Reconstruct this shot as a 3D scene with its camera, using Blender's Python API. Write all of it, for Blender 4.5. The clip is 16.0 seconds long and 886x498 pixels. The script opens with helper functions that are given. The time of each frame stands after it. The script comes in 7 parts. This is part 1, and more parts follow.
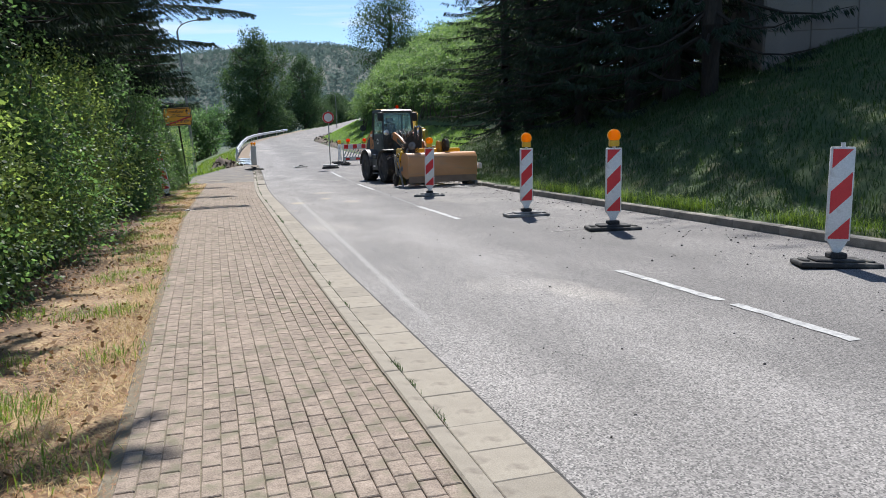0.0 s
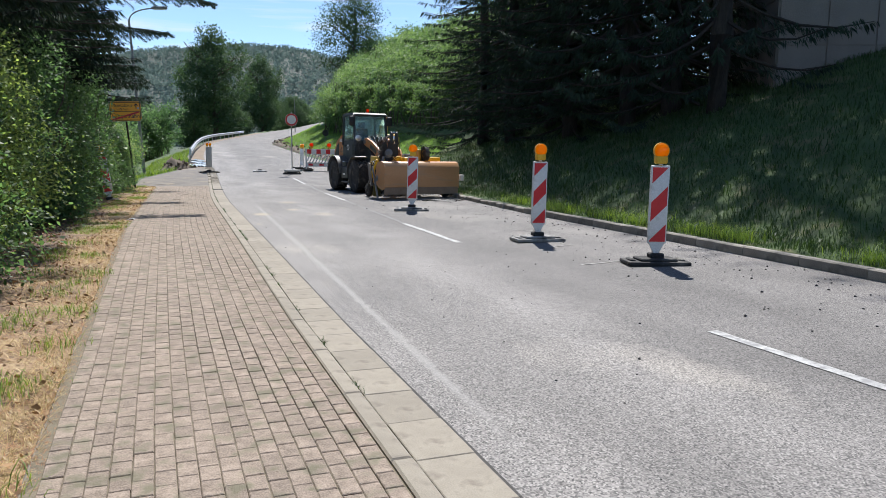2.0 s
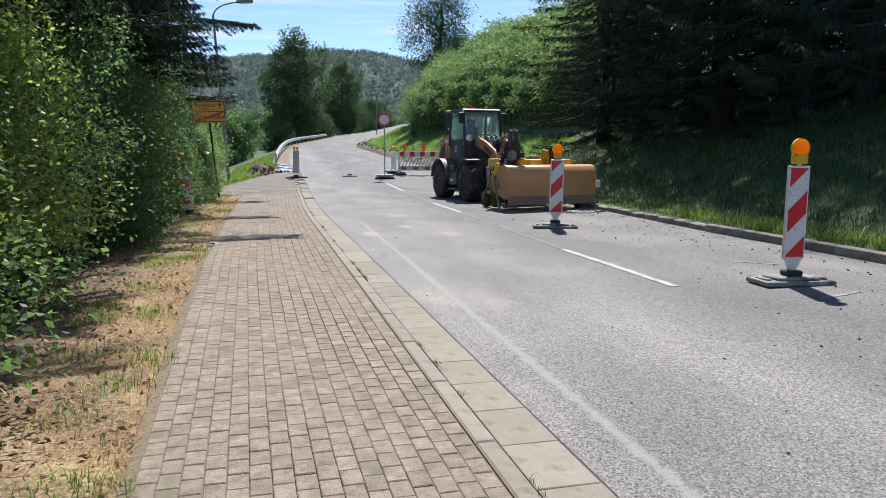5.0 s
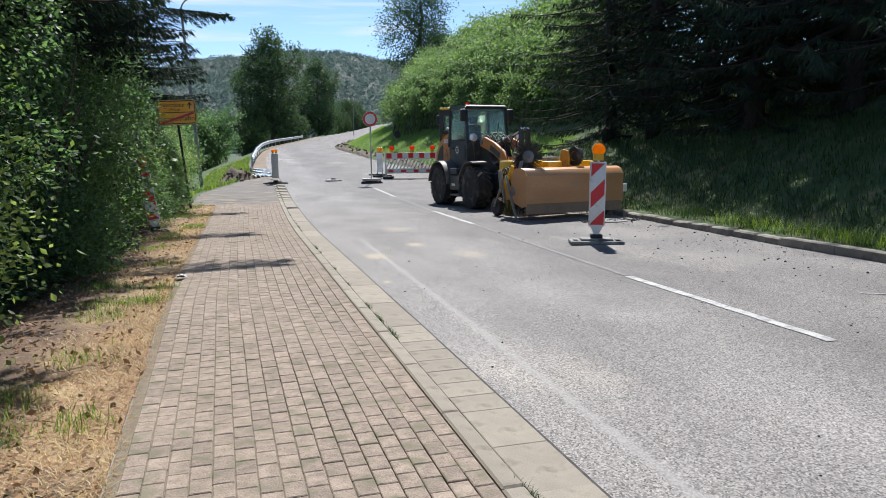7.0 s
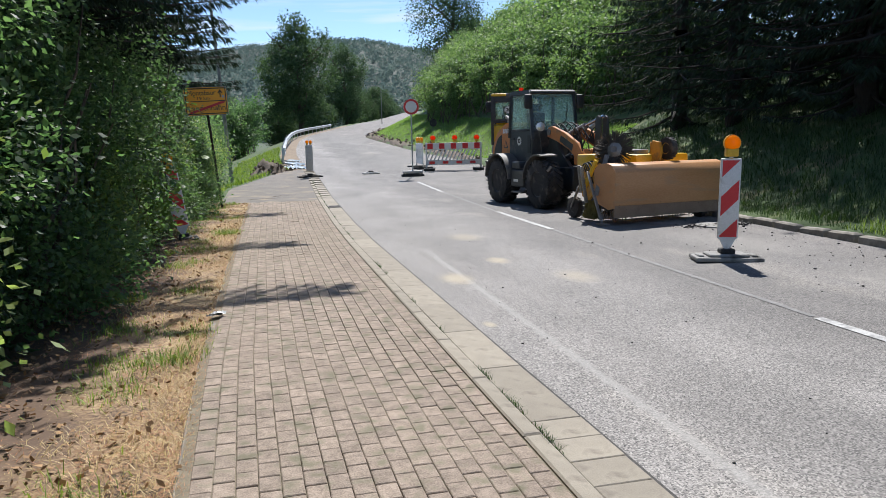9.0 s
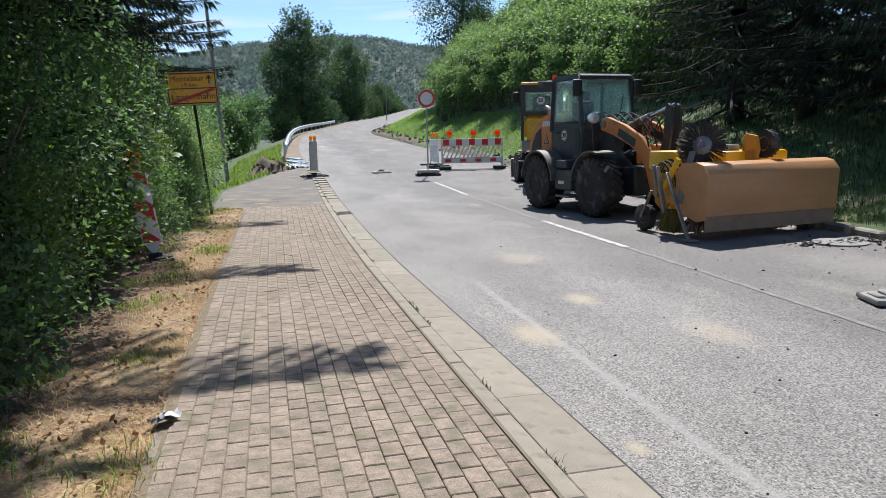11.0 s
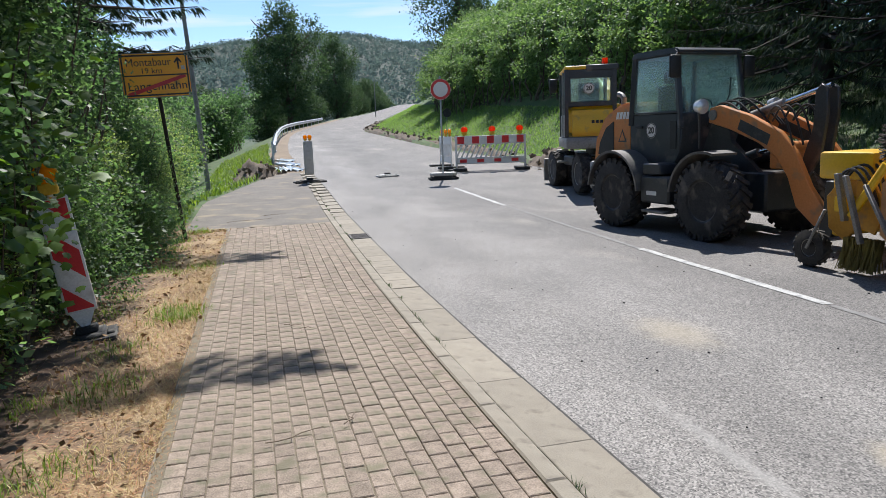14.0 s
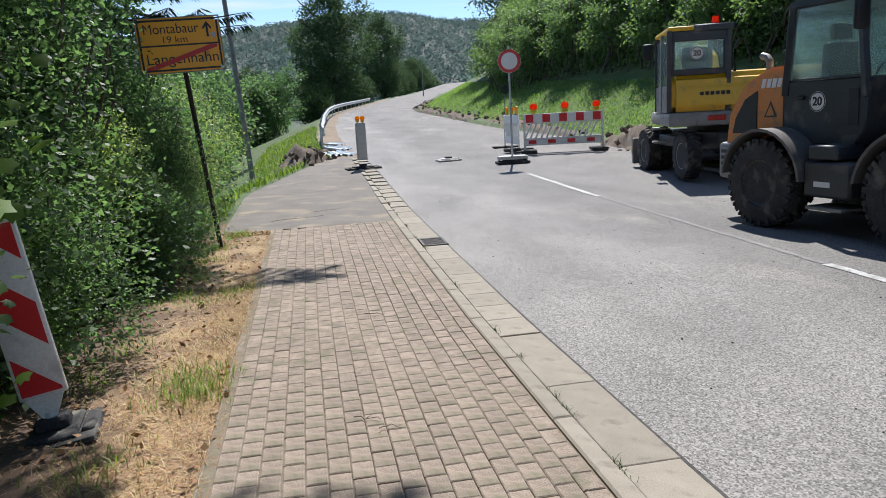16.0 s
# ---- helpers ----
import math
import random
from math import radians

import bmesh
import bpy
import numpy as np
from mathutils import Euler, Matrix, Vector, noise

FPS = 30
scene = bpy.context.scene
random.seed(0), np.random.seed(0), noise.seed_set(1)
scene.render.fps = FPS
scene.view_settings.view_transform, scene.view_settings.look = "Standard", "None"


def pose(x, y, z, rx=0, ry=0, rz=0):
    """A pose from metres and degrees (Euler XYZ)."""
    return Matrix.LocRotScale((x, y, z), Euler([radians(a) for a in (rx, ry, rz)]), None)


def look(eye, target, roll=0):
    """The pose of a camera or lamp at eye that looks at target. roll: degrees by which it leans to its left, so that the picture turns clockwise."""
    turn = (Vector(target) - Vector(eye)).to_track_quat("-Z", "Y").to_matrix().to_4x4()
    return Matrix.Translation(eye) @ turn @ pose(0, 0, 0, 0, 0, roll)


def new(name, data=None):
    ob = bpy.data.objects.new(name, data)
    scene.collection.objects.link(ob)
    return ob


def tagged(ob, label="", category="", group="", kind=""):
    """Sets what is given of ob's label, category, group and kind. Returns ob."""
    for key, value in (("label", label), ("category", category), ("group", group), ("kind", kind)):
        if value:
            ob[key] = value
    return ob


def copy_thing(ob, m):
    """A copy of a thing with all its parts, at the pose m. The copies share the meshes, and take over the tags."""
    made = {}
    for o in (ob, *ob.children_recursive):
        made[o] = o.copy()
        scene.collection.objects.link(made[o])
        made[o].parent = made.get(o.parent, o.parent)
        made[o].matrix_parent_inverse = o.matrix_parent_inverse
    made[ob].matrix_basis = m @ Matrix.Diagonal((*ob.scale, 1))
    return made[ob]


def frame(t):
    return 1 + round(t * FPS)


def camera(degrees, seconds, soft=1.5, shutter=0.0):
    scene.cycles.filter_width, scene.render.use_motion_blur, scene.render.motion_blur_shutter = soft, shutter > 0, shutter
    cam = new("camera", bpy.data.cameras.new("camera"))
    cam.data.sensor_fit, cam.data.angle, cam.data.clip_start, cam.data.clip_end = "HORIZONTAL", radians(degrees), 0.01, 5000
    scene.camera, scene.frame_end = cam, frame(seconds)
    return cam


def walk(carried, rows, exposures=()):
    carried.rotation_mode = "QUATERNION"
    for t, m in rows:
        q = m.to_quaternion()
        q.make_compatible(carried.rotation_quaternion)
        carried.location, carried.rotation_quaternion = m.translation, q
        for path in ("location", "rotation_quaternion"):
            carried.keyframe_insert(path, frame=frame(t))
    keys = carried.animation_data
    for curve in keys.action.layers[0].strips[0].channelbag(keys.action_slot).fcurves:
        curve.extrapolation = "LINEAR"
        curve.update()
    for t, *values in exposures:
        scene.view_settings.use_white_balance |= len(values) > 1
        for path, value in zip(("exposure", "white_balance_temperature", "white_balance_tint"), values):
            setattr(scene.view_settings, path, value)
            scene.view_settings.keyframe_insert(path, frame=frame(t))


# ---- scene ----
cam = camera(62.2, 16.0, soft=0.6)
PATH = [
    (0, (0.935, -0.512, 1.496), (1.479, 1.391, 1.204), -1.5),
    (0.5, (0.891, 0.053, 1.493), (1.54, 1.92, 1.186), -1.5),
    (1, (0.908, 0.647, 1.503), (1.577, 2.511, 1.224), -0.3),
    (1.5, (0.881, 1.241, 1.479), (1.544, 3.109, 1.217), -0.0),
    (2, (0.902, 1.809, 1.483), (1.567, 3.676, 1.215), 0.7),
    (2.5, (0.848, 2.424, 1.49), (1.47, 4.305, 1.219), 1.7),
    (3, (0.833, 3.001, 1.518), (1.379, 4.906, 1.252), 1.1),
    (3.5, (0.819, 3.608, 1.529), (1.271, 5.538, 1.264), 0.3),
    (3.7, (0.786, 3.824, 1.5), (1.238, 5.753, 1.225), 0.1),
    (5.8, (0.717, 6.666, 1.476), (1.216, 8.586, 1.217), 0.3),
    (6, (0.694, 6.875, 1.486), (1.239, 8.781, 1.219), 0.0),
    (6.5, (0.713, 7.488, 1.515), (1.255, 9.394, 1.247), -0.3),
    (7, (0.67, 8.073, 1.528), (1.199, 9.983, 1.261), -0.9),
    (7.5, (0.654, 8.66, 1.563), (1.187, 10.569, 1.293), -2.3),
    (8, (0.585, 9.228, 1.577), (1.094, 11.138, 1.274), -1.7),
    (8.5, (0.531, 9.819, 1.606), (1.026, 11.732, 1.3), -1.6),
    (8.7, (0.434, 10.041, 1.638), (0.901, 11.962, 1.34), -1.2),
    (10.8, (0.556, 13.0, 1.589), (1.01, 14.924, 1.28), -1.4),
    (11, (0.566, 13.262, 1.58), (1.021, 15.186, 1.274), -1.3),
    (11.5, (0.523, 13.893, 1.59), (1.02, 15.806, 1.284), -1.4),
    (12, (0.524, 14.505, 1.587), (1.088, 16.398, 1.273), -1.4),
    (12.5, (0.517, 15.157, 1.604), (1.095, 17.042, 1.269), -0.7),
    (13, (0.496, 15.791, 1.604), (1.057, 17.677, 1.245), -0.8),
    (13.5, (0.521, 16.427, 1.612), (1.024, 18.334, 1.28), -1.4),
    (14, (0.496, 17.05, 1.631), (0.985, 18.963, 1.314), -2.1),
    (14.5, (0.529, 17.695, 1.632), (0.947, 19.627, 1.327), -1.5),
    (15, (0.506, 18.303, 1.636), (0.9, 20.24, 1.329), -2.4),
    (15.5, (0.524, 18.893, 1.637), (0.907, 20.829, 1.31), -3.2),
    (16, (0.507, 19.535, 1.641), (0.869, 21.467, 1.275), -3.2),
]
walk(cam, [(t, look(eye, target, roll)) for t, eye, target, roll in PATH])

# ---- light ----
scene.view_settings.exposure = 0.63
SUN_AZ, SUN_EL = radians(18), radians(54)
world = bpy.data.worlds.new("world")
scene.world = world
world.use_nodes = True
wt = world.node_tree
wbg = wt.nodes["Background"]
sky = wt.nodes.new("ShaderNodeTexSky")
sky.sky_type = "NISHITA"
sky.sun_disc = False
sky.sun_elevation, sky.sun_rotation = SUN_EL, SUN_AZ
sky.air_density, sky.dust_density, sky.ozone_density = 0.75, 0.05, 4.0
wtc = wt.nodes.new("ShaderNodeTexCoord")
wmp = wt.nodes.new("ShaderNodeMapping")
wmp.inputs["Scale"].default_value = (1.6, 1.6, 26.0)
wns = wt.nodes.new("ShaderNodeTexNoise")
wns.inputs["Scale"].default_value = 2.2
wns.inputs["Detail"].default_value = 6
wrp = wt.nodes.new("ShaderNodeValToRGB")
wrp.color_ramp.elements[0].position, wrp.color_ramp.elements[1].position = 0.55, 0.72
wrp.color_ramp.elements[1].color = (0.7, 0.7, 0.7, 1)
wmx = wt.nodes.new("ShaderNodeMix")
wmx.data_type = "RGBA"
wmx.inputs["B"].default_value = (5.2, 5.8, 6.6, 1)
wt.links.new(wtc.outputs["Generated"], wmp.inputs["Vector"])
wt.links.new(wmp.outputs["Vector"], wns.inputs["Vector"])
wt.links.new(wns.outputs["Fac"], wrp.inputs["Fac"])
wt.links.new(wrp.outputs["Color"], wmx.inputs["Factor"])
wt.links.new(sky.outputs["Color"], wmx.inputs["A"])
wt.links.new(wmx.outputs["Result"], wbg.inputs["Color"])
wbg.inputs["Strength"].default_value = 0.108
sun_data = bpy.data.lights.new("sun", "SUN")
sun_data.energy, sun_data.angle, sun_data.color = 4.35, radians(0.6), (1.0, 0.975, 0.955)
sun = new("sun", sun_data)
sun.matrix_world = look((0, 0, 0), (-math.sin(SUN_AZ) * math.cos(SUN_EL), -math.cos(SUN_AZ) * math.cos(SUN_EL), -math.sin(SUN_EL)))


# ---- materials ----
def material(name, c1, c2=None, rough=0.7, metal=0.0, scale=6.0, fine=60.0, bump=0.0, spots=None, spot_at=0.62,
             spot_scale=2.0, rnd=0.0, island=0.0, coat=0.0, stretch=(1, 1, 1), rough_var=0.1):
    """Two-scale procedural surface: c1 to c2 by coarse and fine noise, optional dirt spots and per-object or per-island variation."""
    m = bpy.data.materials.new(name)
    m.use_nodes = True
    nt = m.node_tree
    N, L = nt.nodes, nt.links
    bs = N["Principled BSDF"]
    c2 = c2 or tuple(min(1, v * 1.25) for v in c1)
    tc = N.new("ShaderNodeTexCoord")
    mp = N.new("ShaderNodeMapping")
    mp.inputs["Scale"].default_value = stretch
    L.new(tc.outputs["Object"], mp.inputs["Vector"])
    n1, n2 = N.new("ShaderNodeTexNoise"), N.new("ShaderNodeTexNoise")
    n1.inputs["Scale"].default_value, n1.inputs["Detail"].default_value = scale, 5
    n2.inputs["Scale"].default_value, n2.inputs["Detail"].default_value = fine, 3
    L.new(mp.outputs["Vector"], n1.inputs["Vector"])
    L.new(mp.outputs["Vector"], n2.inputs["Vector"])
    av = N.new("ShaderNodeMath")
    av.operation = "MULTIPLY_ADD"
    av.inputs[1].default_value = 0.5
    hv = N.new("ShaderNodeMath")
    hv.operation = "MULTIPLY"
    hv.inputs[1].default_value = 0.5
    L.new(n2.outputs["Fac"], hv.inputs[0])
    L.new(n1.outputs["Fac"], av.inputs[0])
    L.new(hv.outputs[0], av.inputs[2])
    rp = N.new("ShaderNodeValToRGB")
    rp.color_ramp.elements[0].position, rp.color_ramp.elements[1].position = 0.36, 0.64
    rp.color_ramp.elements[0].color, rp.color_ramp.elements[1].color = (*c1, 1), (*c2, 1)
    L.new(av.outputs[0], rp.inputs["Fac"])
    col = rp.outputs["Color"]
    if spots:
        n3 = N.new("ShaderNodeTexNoise")
        n3.inputs["Scale"].default_value, n3.inputs["Detail"].default_value = spot_scale, 7
        L.new(mp.outputs["Vector"], n3.inputs["Vector"])
        r3 = N.new("ShaderNodeValToRGB")
        r3.color_ramp.elements[0].position, r3.color_ramp.elements[1].position = spot_at - 0.06, spot_at + 0.08
        L.new(n3.outputs["Fac"], r3.inputs["Fac"])
        mx = N.new("ShaderNodeMix")
        mx.data_type = "RGBA"
        mx.inputs["B"].default_value = (*spots, 1)
        L.new(r3.outputs["Color"], mx.inputs["Factor"])
        L.new(col, mx.inputs["A"])
        col = mx.outputs["Result"]
    if rnd or island:
        hs = N.new("ShaderNodeHueSaturation")
        src = N.new("ShaderNodeObjectInfo").outputs["Random"] if rnd else N.new("ShaderNodeNewGeometry").outputs["Random Per Island"]
        mr = N.new("ShaderNodeMapRange")
        k = rnd or island
        mr.inputs["To Min"].default_value, mr.inputs["To Max"].default_value = 1 - k, 1 + k
        L.new(src, mr.inputs["Value"])
        L.new(mr.outputs["Result"], hs.inputs["Value"])
        L.new(col, hs.inputs["Color"])
        col = hs.outputs["Color"]
    L.new(col, bs.inputs["Base Color"])
    rr = N.new("ShaderNodeMapRange")
    rr.inputs["To Min"].default_value, rr.inputs["To Max"].default_value = max(0.03, rough - rough_var), min(1, rough + rough_var)
    L.new(n1.outputs["Fac"], rr.inputs["Value"])
    L.new(rr.outputs["Result"], bs.inputs["Roughness"])
    bs.inputs["Metallic"].default_value = metal
    bs.inputs["Coat Weight"].default_value = coat
    if bump:
        bp = N.new("ShaderNodeBump")
        bp.inputs["Strength"].default_value, bp.inputs["Distance"].default_value = min(1, bump), 0.01
        L.new(av.outputs[0], bp.inputs["Height"])
        L.new(bp.outputs["Normal"], bs.inputs["Normal"])
    return m


def leaf_material(name, dark, light, through_col, trans=0.45, rough=0.5, gloss=0.35):
    """Leaf: glossy diffuse face and light that passes through, varied leaf by leaf and in larger drifts."""
    m = bpy.data.materials.new(name)
    m.use_nodes = True
    nt = m.node_tree
    N, L = nt.nodes, nt.links
    bs, out = N["Principled BSDF"], N["Material Output"]
    g = N.new("ShaderNodeNewGeometry")
    tc = N.new("ShaderNodeTexCoord")
    n1 = N.new("ShaderNodeTexNoise")
    n1.inputs["Scale"].default_value = 0.9
    L.new(tc.outputs["Object"], n1.inputs["Vector"])
    ad = N.new("ShaderNodeMath")
    ad.operation = "MULTIPLY_ADD"
    ad.inputs[1].default_value = 0.6
    L.new(g.outputs["Random Per Island"], ad.inputs[0])
    sb = N.new("ShaderNodeMath")
    sb.operation = "MULTIPLY"
    sb.inputs[1].default_value = 0.5
    L.new(n1.outputs["Fac"], sb.inputs[0])
    L.new(sb.outputs[0], ad.inputs[2])
    rp = N.new("ShaderNodeValToRGB")
    rp.color_ramp.elements[0].position, rp.color_ramp.elements[1].position = 0.15, 0.85
    rp.color_ramp.elements[0].color, rp.color_ramp.elements[1].color = (*dark, 1), (*light, 1)
    L.new(ad.outputs[0], rp.inputs["Fac"])
    L.new(rp.outputs["Color"], bs.inputs["Base Color"])
    bs.inputs["Roughness"].default_value = rough
    bs.inputs["Specular IOR Level"].default_value = gloss
    tr = N.new("ShaderNodeBsdfTranslucent")
    mc = N.new("ShaderNodeMix")
    mc.data_type, mc.blend_type = "RGBA", "MULTIPLY"
    mc.inputs["Factor"].default_value = 1.0
    mc.inputs["B"].default_value = (*through_col, 1)
    L.new(rp.outputs["Color"], mc.inputs["A"])
    L.new(mc.outputs["Result"], tr.inputs["Color"])
    ms = N.new("ShaderNodeMixShader")
    ms.inputs["Fac"].default_value = trans
    L.new(bs.outputs["BSDF"], ms.inputs[1])
    L.new(tr.outputs["BSDF"], ms.inputs[2])
    L.new(ms.outputs["Shader"], out.inputs["Surface"])
    return m


def glass_material(name, tint, rough=0.03):
    m = bpy.data.materials.new(name)
    m.use_nodes = True
    b = m.node_tree.nodes["Principled BSDF"]
    b.inputs["Base Color"].default_value = (*tint, 1)
    b.inputs["Transmission Weight"].default_value = 0.82
    b.inputs["Roughness"].default_value = rough
    b.inputs["IOR"].default_value = 1.4
    return m


def asphalt_material():
    """Worn road asphalt: pale aggregate in grey binder, dusty drifts, wheel tracks and pale scuffs along the lane."""
    m = material("asphalt", (0.118, 0.115, 0.111), (0.24, 0.233, 0.225), rough=0.85, scale=0.9, fine=95, bump=0.55,
                 spots=(0.29, 0.275, 0.25), spot_at=0.66, spot_scale=0.55, stretch=(1.0, 0.45, 1.0))
    nt = m.node_tree
    N, L = nt.nodes, nt.links
    bs = N["Principled BSDF"]
    old = bs.inputs["Base Color"].links[0].from_socket
    tc = N.new("ShaderNodeTexCoord")
    vo = N.new("ShaderNodeTexVoronoi")
    vo.inputs["Scale"].default_value = 105
    L.new(tc.outputs["Object"], vo.inputs["Vector"])
    rp = N.new("ShaderNodeValToRGB")
    rp.color_ramp.elements[0].position, rp.color_ramp.elements[1].position = 0.02, 0.9
    rp.color_ramp.elements[0].color, rp.color_ramp.elements[1].color = (0.26, 0.26, 0.265, 1), (1.86, 1.8, 1.76, 1)
    L.new(vo.outputs["Color"], rp.inputs["Fac"])
    mx = N.new("ShaderNodeMix")
    mx.data_type, mx.blend_type = "RGBA", "MULTIPLY"
    mx.inputs["Factor"].default_value = 1.0
    L.new(old, mx.inputs["A"])
    L.new(rp.outputs["Color"], mx.inputs["B"])
    # darker old strip beyond the middle of the road, paler lane near the gutter
    sx = N.new("ShaderNodeSeparateXYZ")
    L.new(tc.outputs["Object"], sx.inputs["Vector"])
    nn = N.new("ShaderNodeTexNoise")
    nn.inputs["Scale"].default_value = 1.4
    nn.inputs["Detail"].default_value = 6
    L.new(tc.outputs["Object"], nn.inputs["Vector"])
    ad = N.new("ShaderNodeMath")
    ad.operation = "MULTIPLY_ADD"
    ad.inputs[1].default_value = 0.9
    L.new(nn.outputs["Fac"], ad.inputs[0])
    L.new(sx.outputs["X"], ad.inputs[2])
    lane = N.new("ShaderNodeValToRGB")
    e = lane.color_ramp.elements
    e[0].position, e[0].color = 0.0, (1.0, 1.0, 1.0, 1)
    e[1].position, e[1].color = 1.0, (0.86, 0.84, 0.82, 1)
    for p, v in ((0.28, 1.12), (0.36, 0.98), (0.43, 1.1), (0.52, 0.82), (0.6, 0.74), (0.72, 0.86)):
        el = e.new(p)
        el.color = (v, v, v * 0.99, 1)
    dv = N.new("ShaderNodeMath")
    dv.operation = "MULTIPLY"
    dv.inputs[1].default_value = 0.1
    L.new(ad.outputs[0], dv.inputs[0])
    L.new(dv.outputs[0], lane.inputs["Fac"])
    m2 = N.new("ShaderNodeMix")
    m2.data_type, m2.blend_type = "RGBA", "MULTIPLY"
    m2.inputs["Factor"].default_value = 1.0
    L.new(mx.outputs["Result"], m2.inputs["A"])
    L.new(lane.outputs["Color"], m2.inputs["B"])
    col = m2.outputs["Result"]

    def mth(op, a, b=None, c=None):
        k = N.new("ShaderNodeMath")
        k.operation = op
        for i, v in enumerate((a, b, c)):
            if v is None:
                continue
            if isinstance(v, (int, float)):
                k.inputs[i].default_value = v
            else:
                L.new(v, k.inputs[i])
        return k.outputs[0]

    def fade(v, lo, hi):
        r = N.new("ShaderNodeMapRange")
        r.interpolation_type = "SMOOTHSTEP"
        r.inputs["From Min"].default_value, r.inputs["From Max"].default_value = lo, hi
        L.new(v, r.inputs["Value"])
        return r.outputs["Result"]

    def over(base, fac, c):
        k = N.new("ShaderNodeMix")
        k.data_type = "RGBA"
        L.new(fac, k.inputs["Factor"])
        L.new(base, k.inputs["A"])
        k.inputs["B"].default_value = (*c, 1)
        return k.outputs["Result"]

    fn = N.new("ShaderNodeTexNoise")
    fn.inputs["Scale"].default_value, fn.inputs["Detail"].default_value = 9, 6
    L.new(tc.outputs["Object"], fn.inputs["Vector"])
    X, Y = sx.outputs["X"], sx.outputs["Y"]
    # wet-cement streak along the lane near the gutter, and spilled sand
    line = mth("ABSOLUTE", mth("SUBTRACT", mth("SUBTRACT", X, 2.375), mth("MULTIPLY", Y, 0.0155)))
    streak = fade(mth("MULTIPLY_ADD", fn.outputs["Fac"], 0.10, line), 0.115, 0.055)
    streak = mth("MULTIPLY", mth("MULTIPLY", streak, fade(Y, 4.5, 6.5)), mth("MULTIPLY", fade(Y, 21.2, 20.0), 0.6))
    col = over(col, streak, (0.34, 0.33, 0.31))
    for px, py, r in ((2.56, 18.6, 0.30), (3.9, 18.2, 0.34), (3.4, 19.6, 0.22), (2.3, 16.45, 0.09), (3.6, 22.0, 0.4), (7.0, 19.5, 0.9), (6.9, 16.5, 0.8), (7.6, 13.5, 0.7)):
        d = mth("SQRT", mth("ADD", mth("POWER", mth("SUBTRACT", X, px), 2.0), mth("POWER", mth("MULTIPLY", mth("SUBTRACT", Y, py), 0.55), 2.0)))
        f = fade(mth("MULTIPLY_ADD", fn.outputs["Fac"], 0.5 * r, d), 1.15 * r, 0.35 * r)
        col = over(col, mth("MULTIPLY", f, 0.75 if r < 0.32 else 0.45), (0.42, 0.36, 0.26) if px < 5 else (0.27, 0.255, 0.23))
    L.new(col, bs.inputs["Base Color"])
    return m


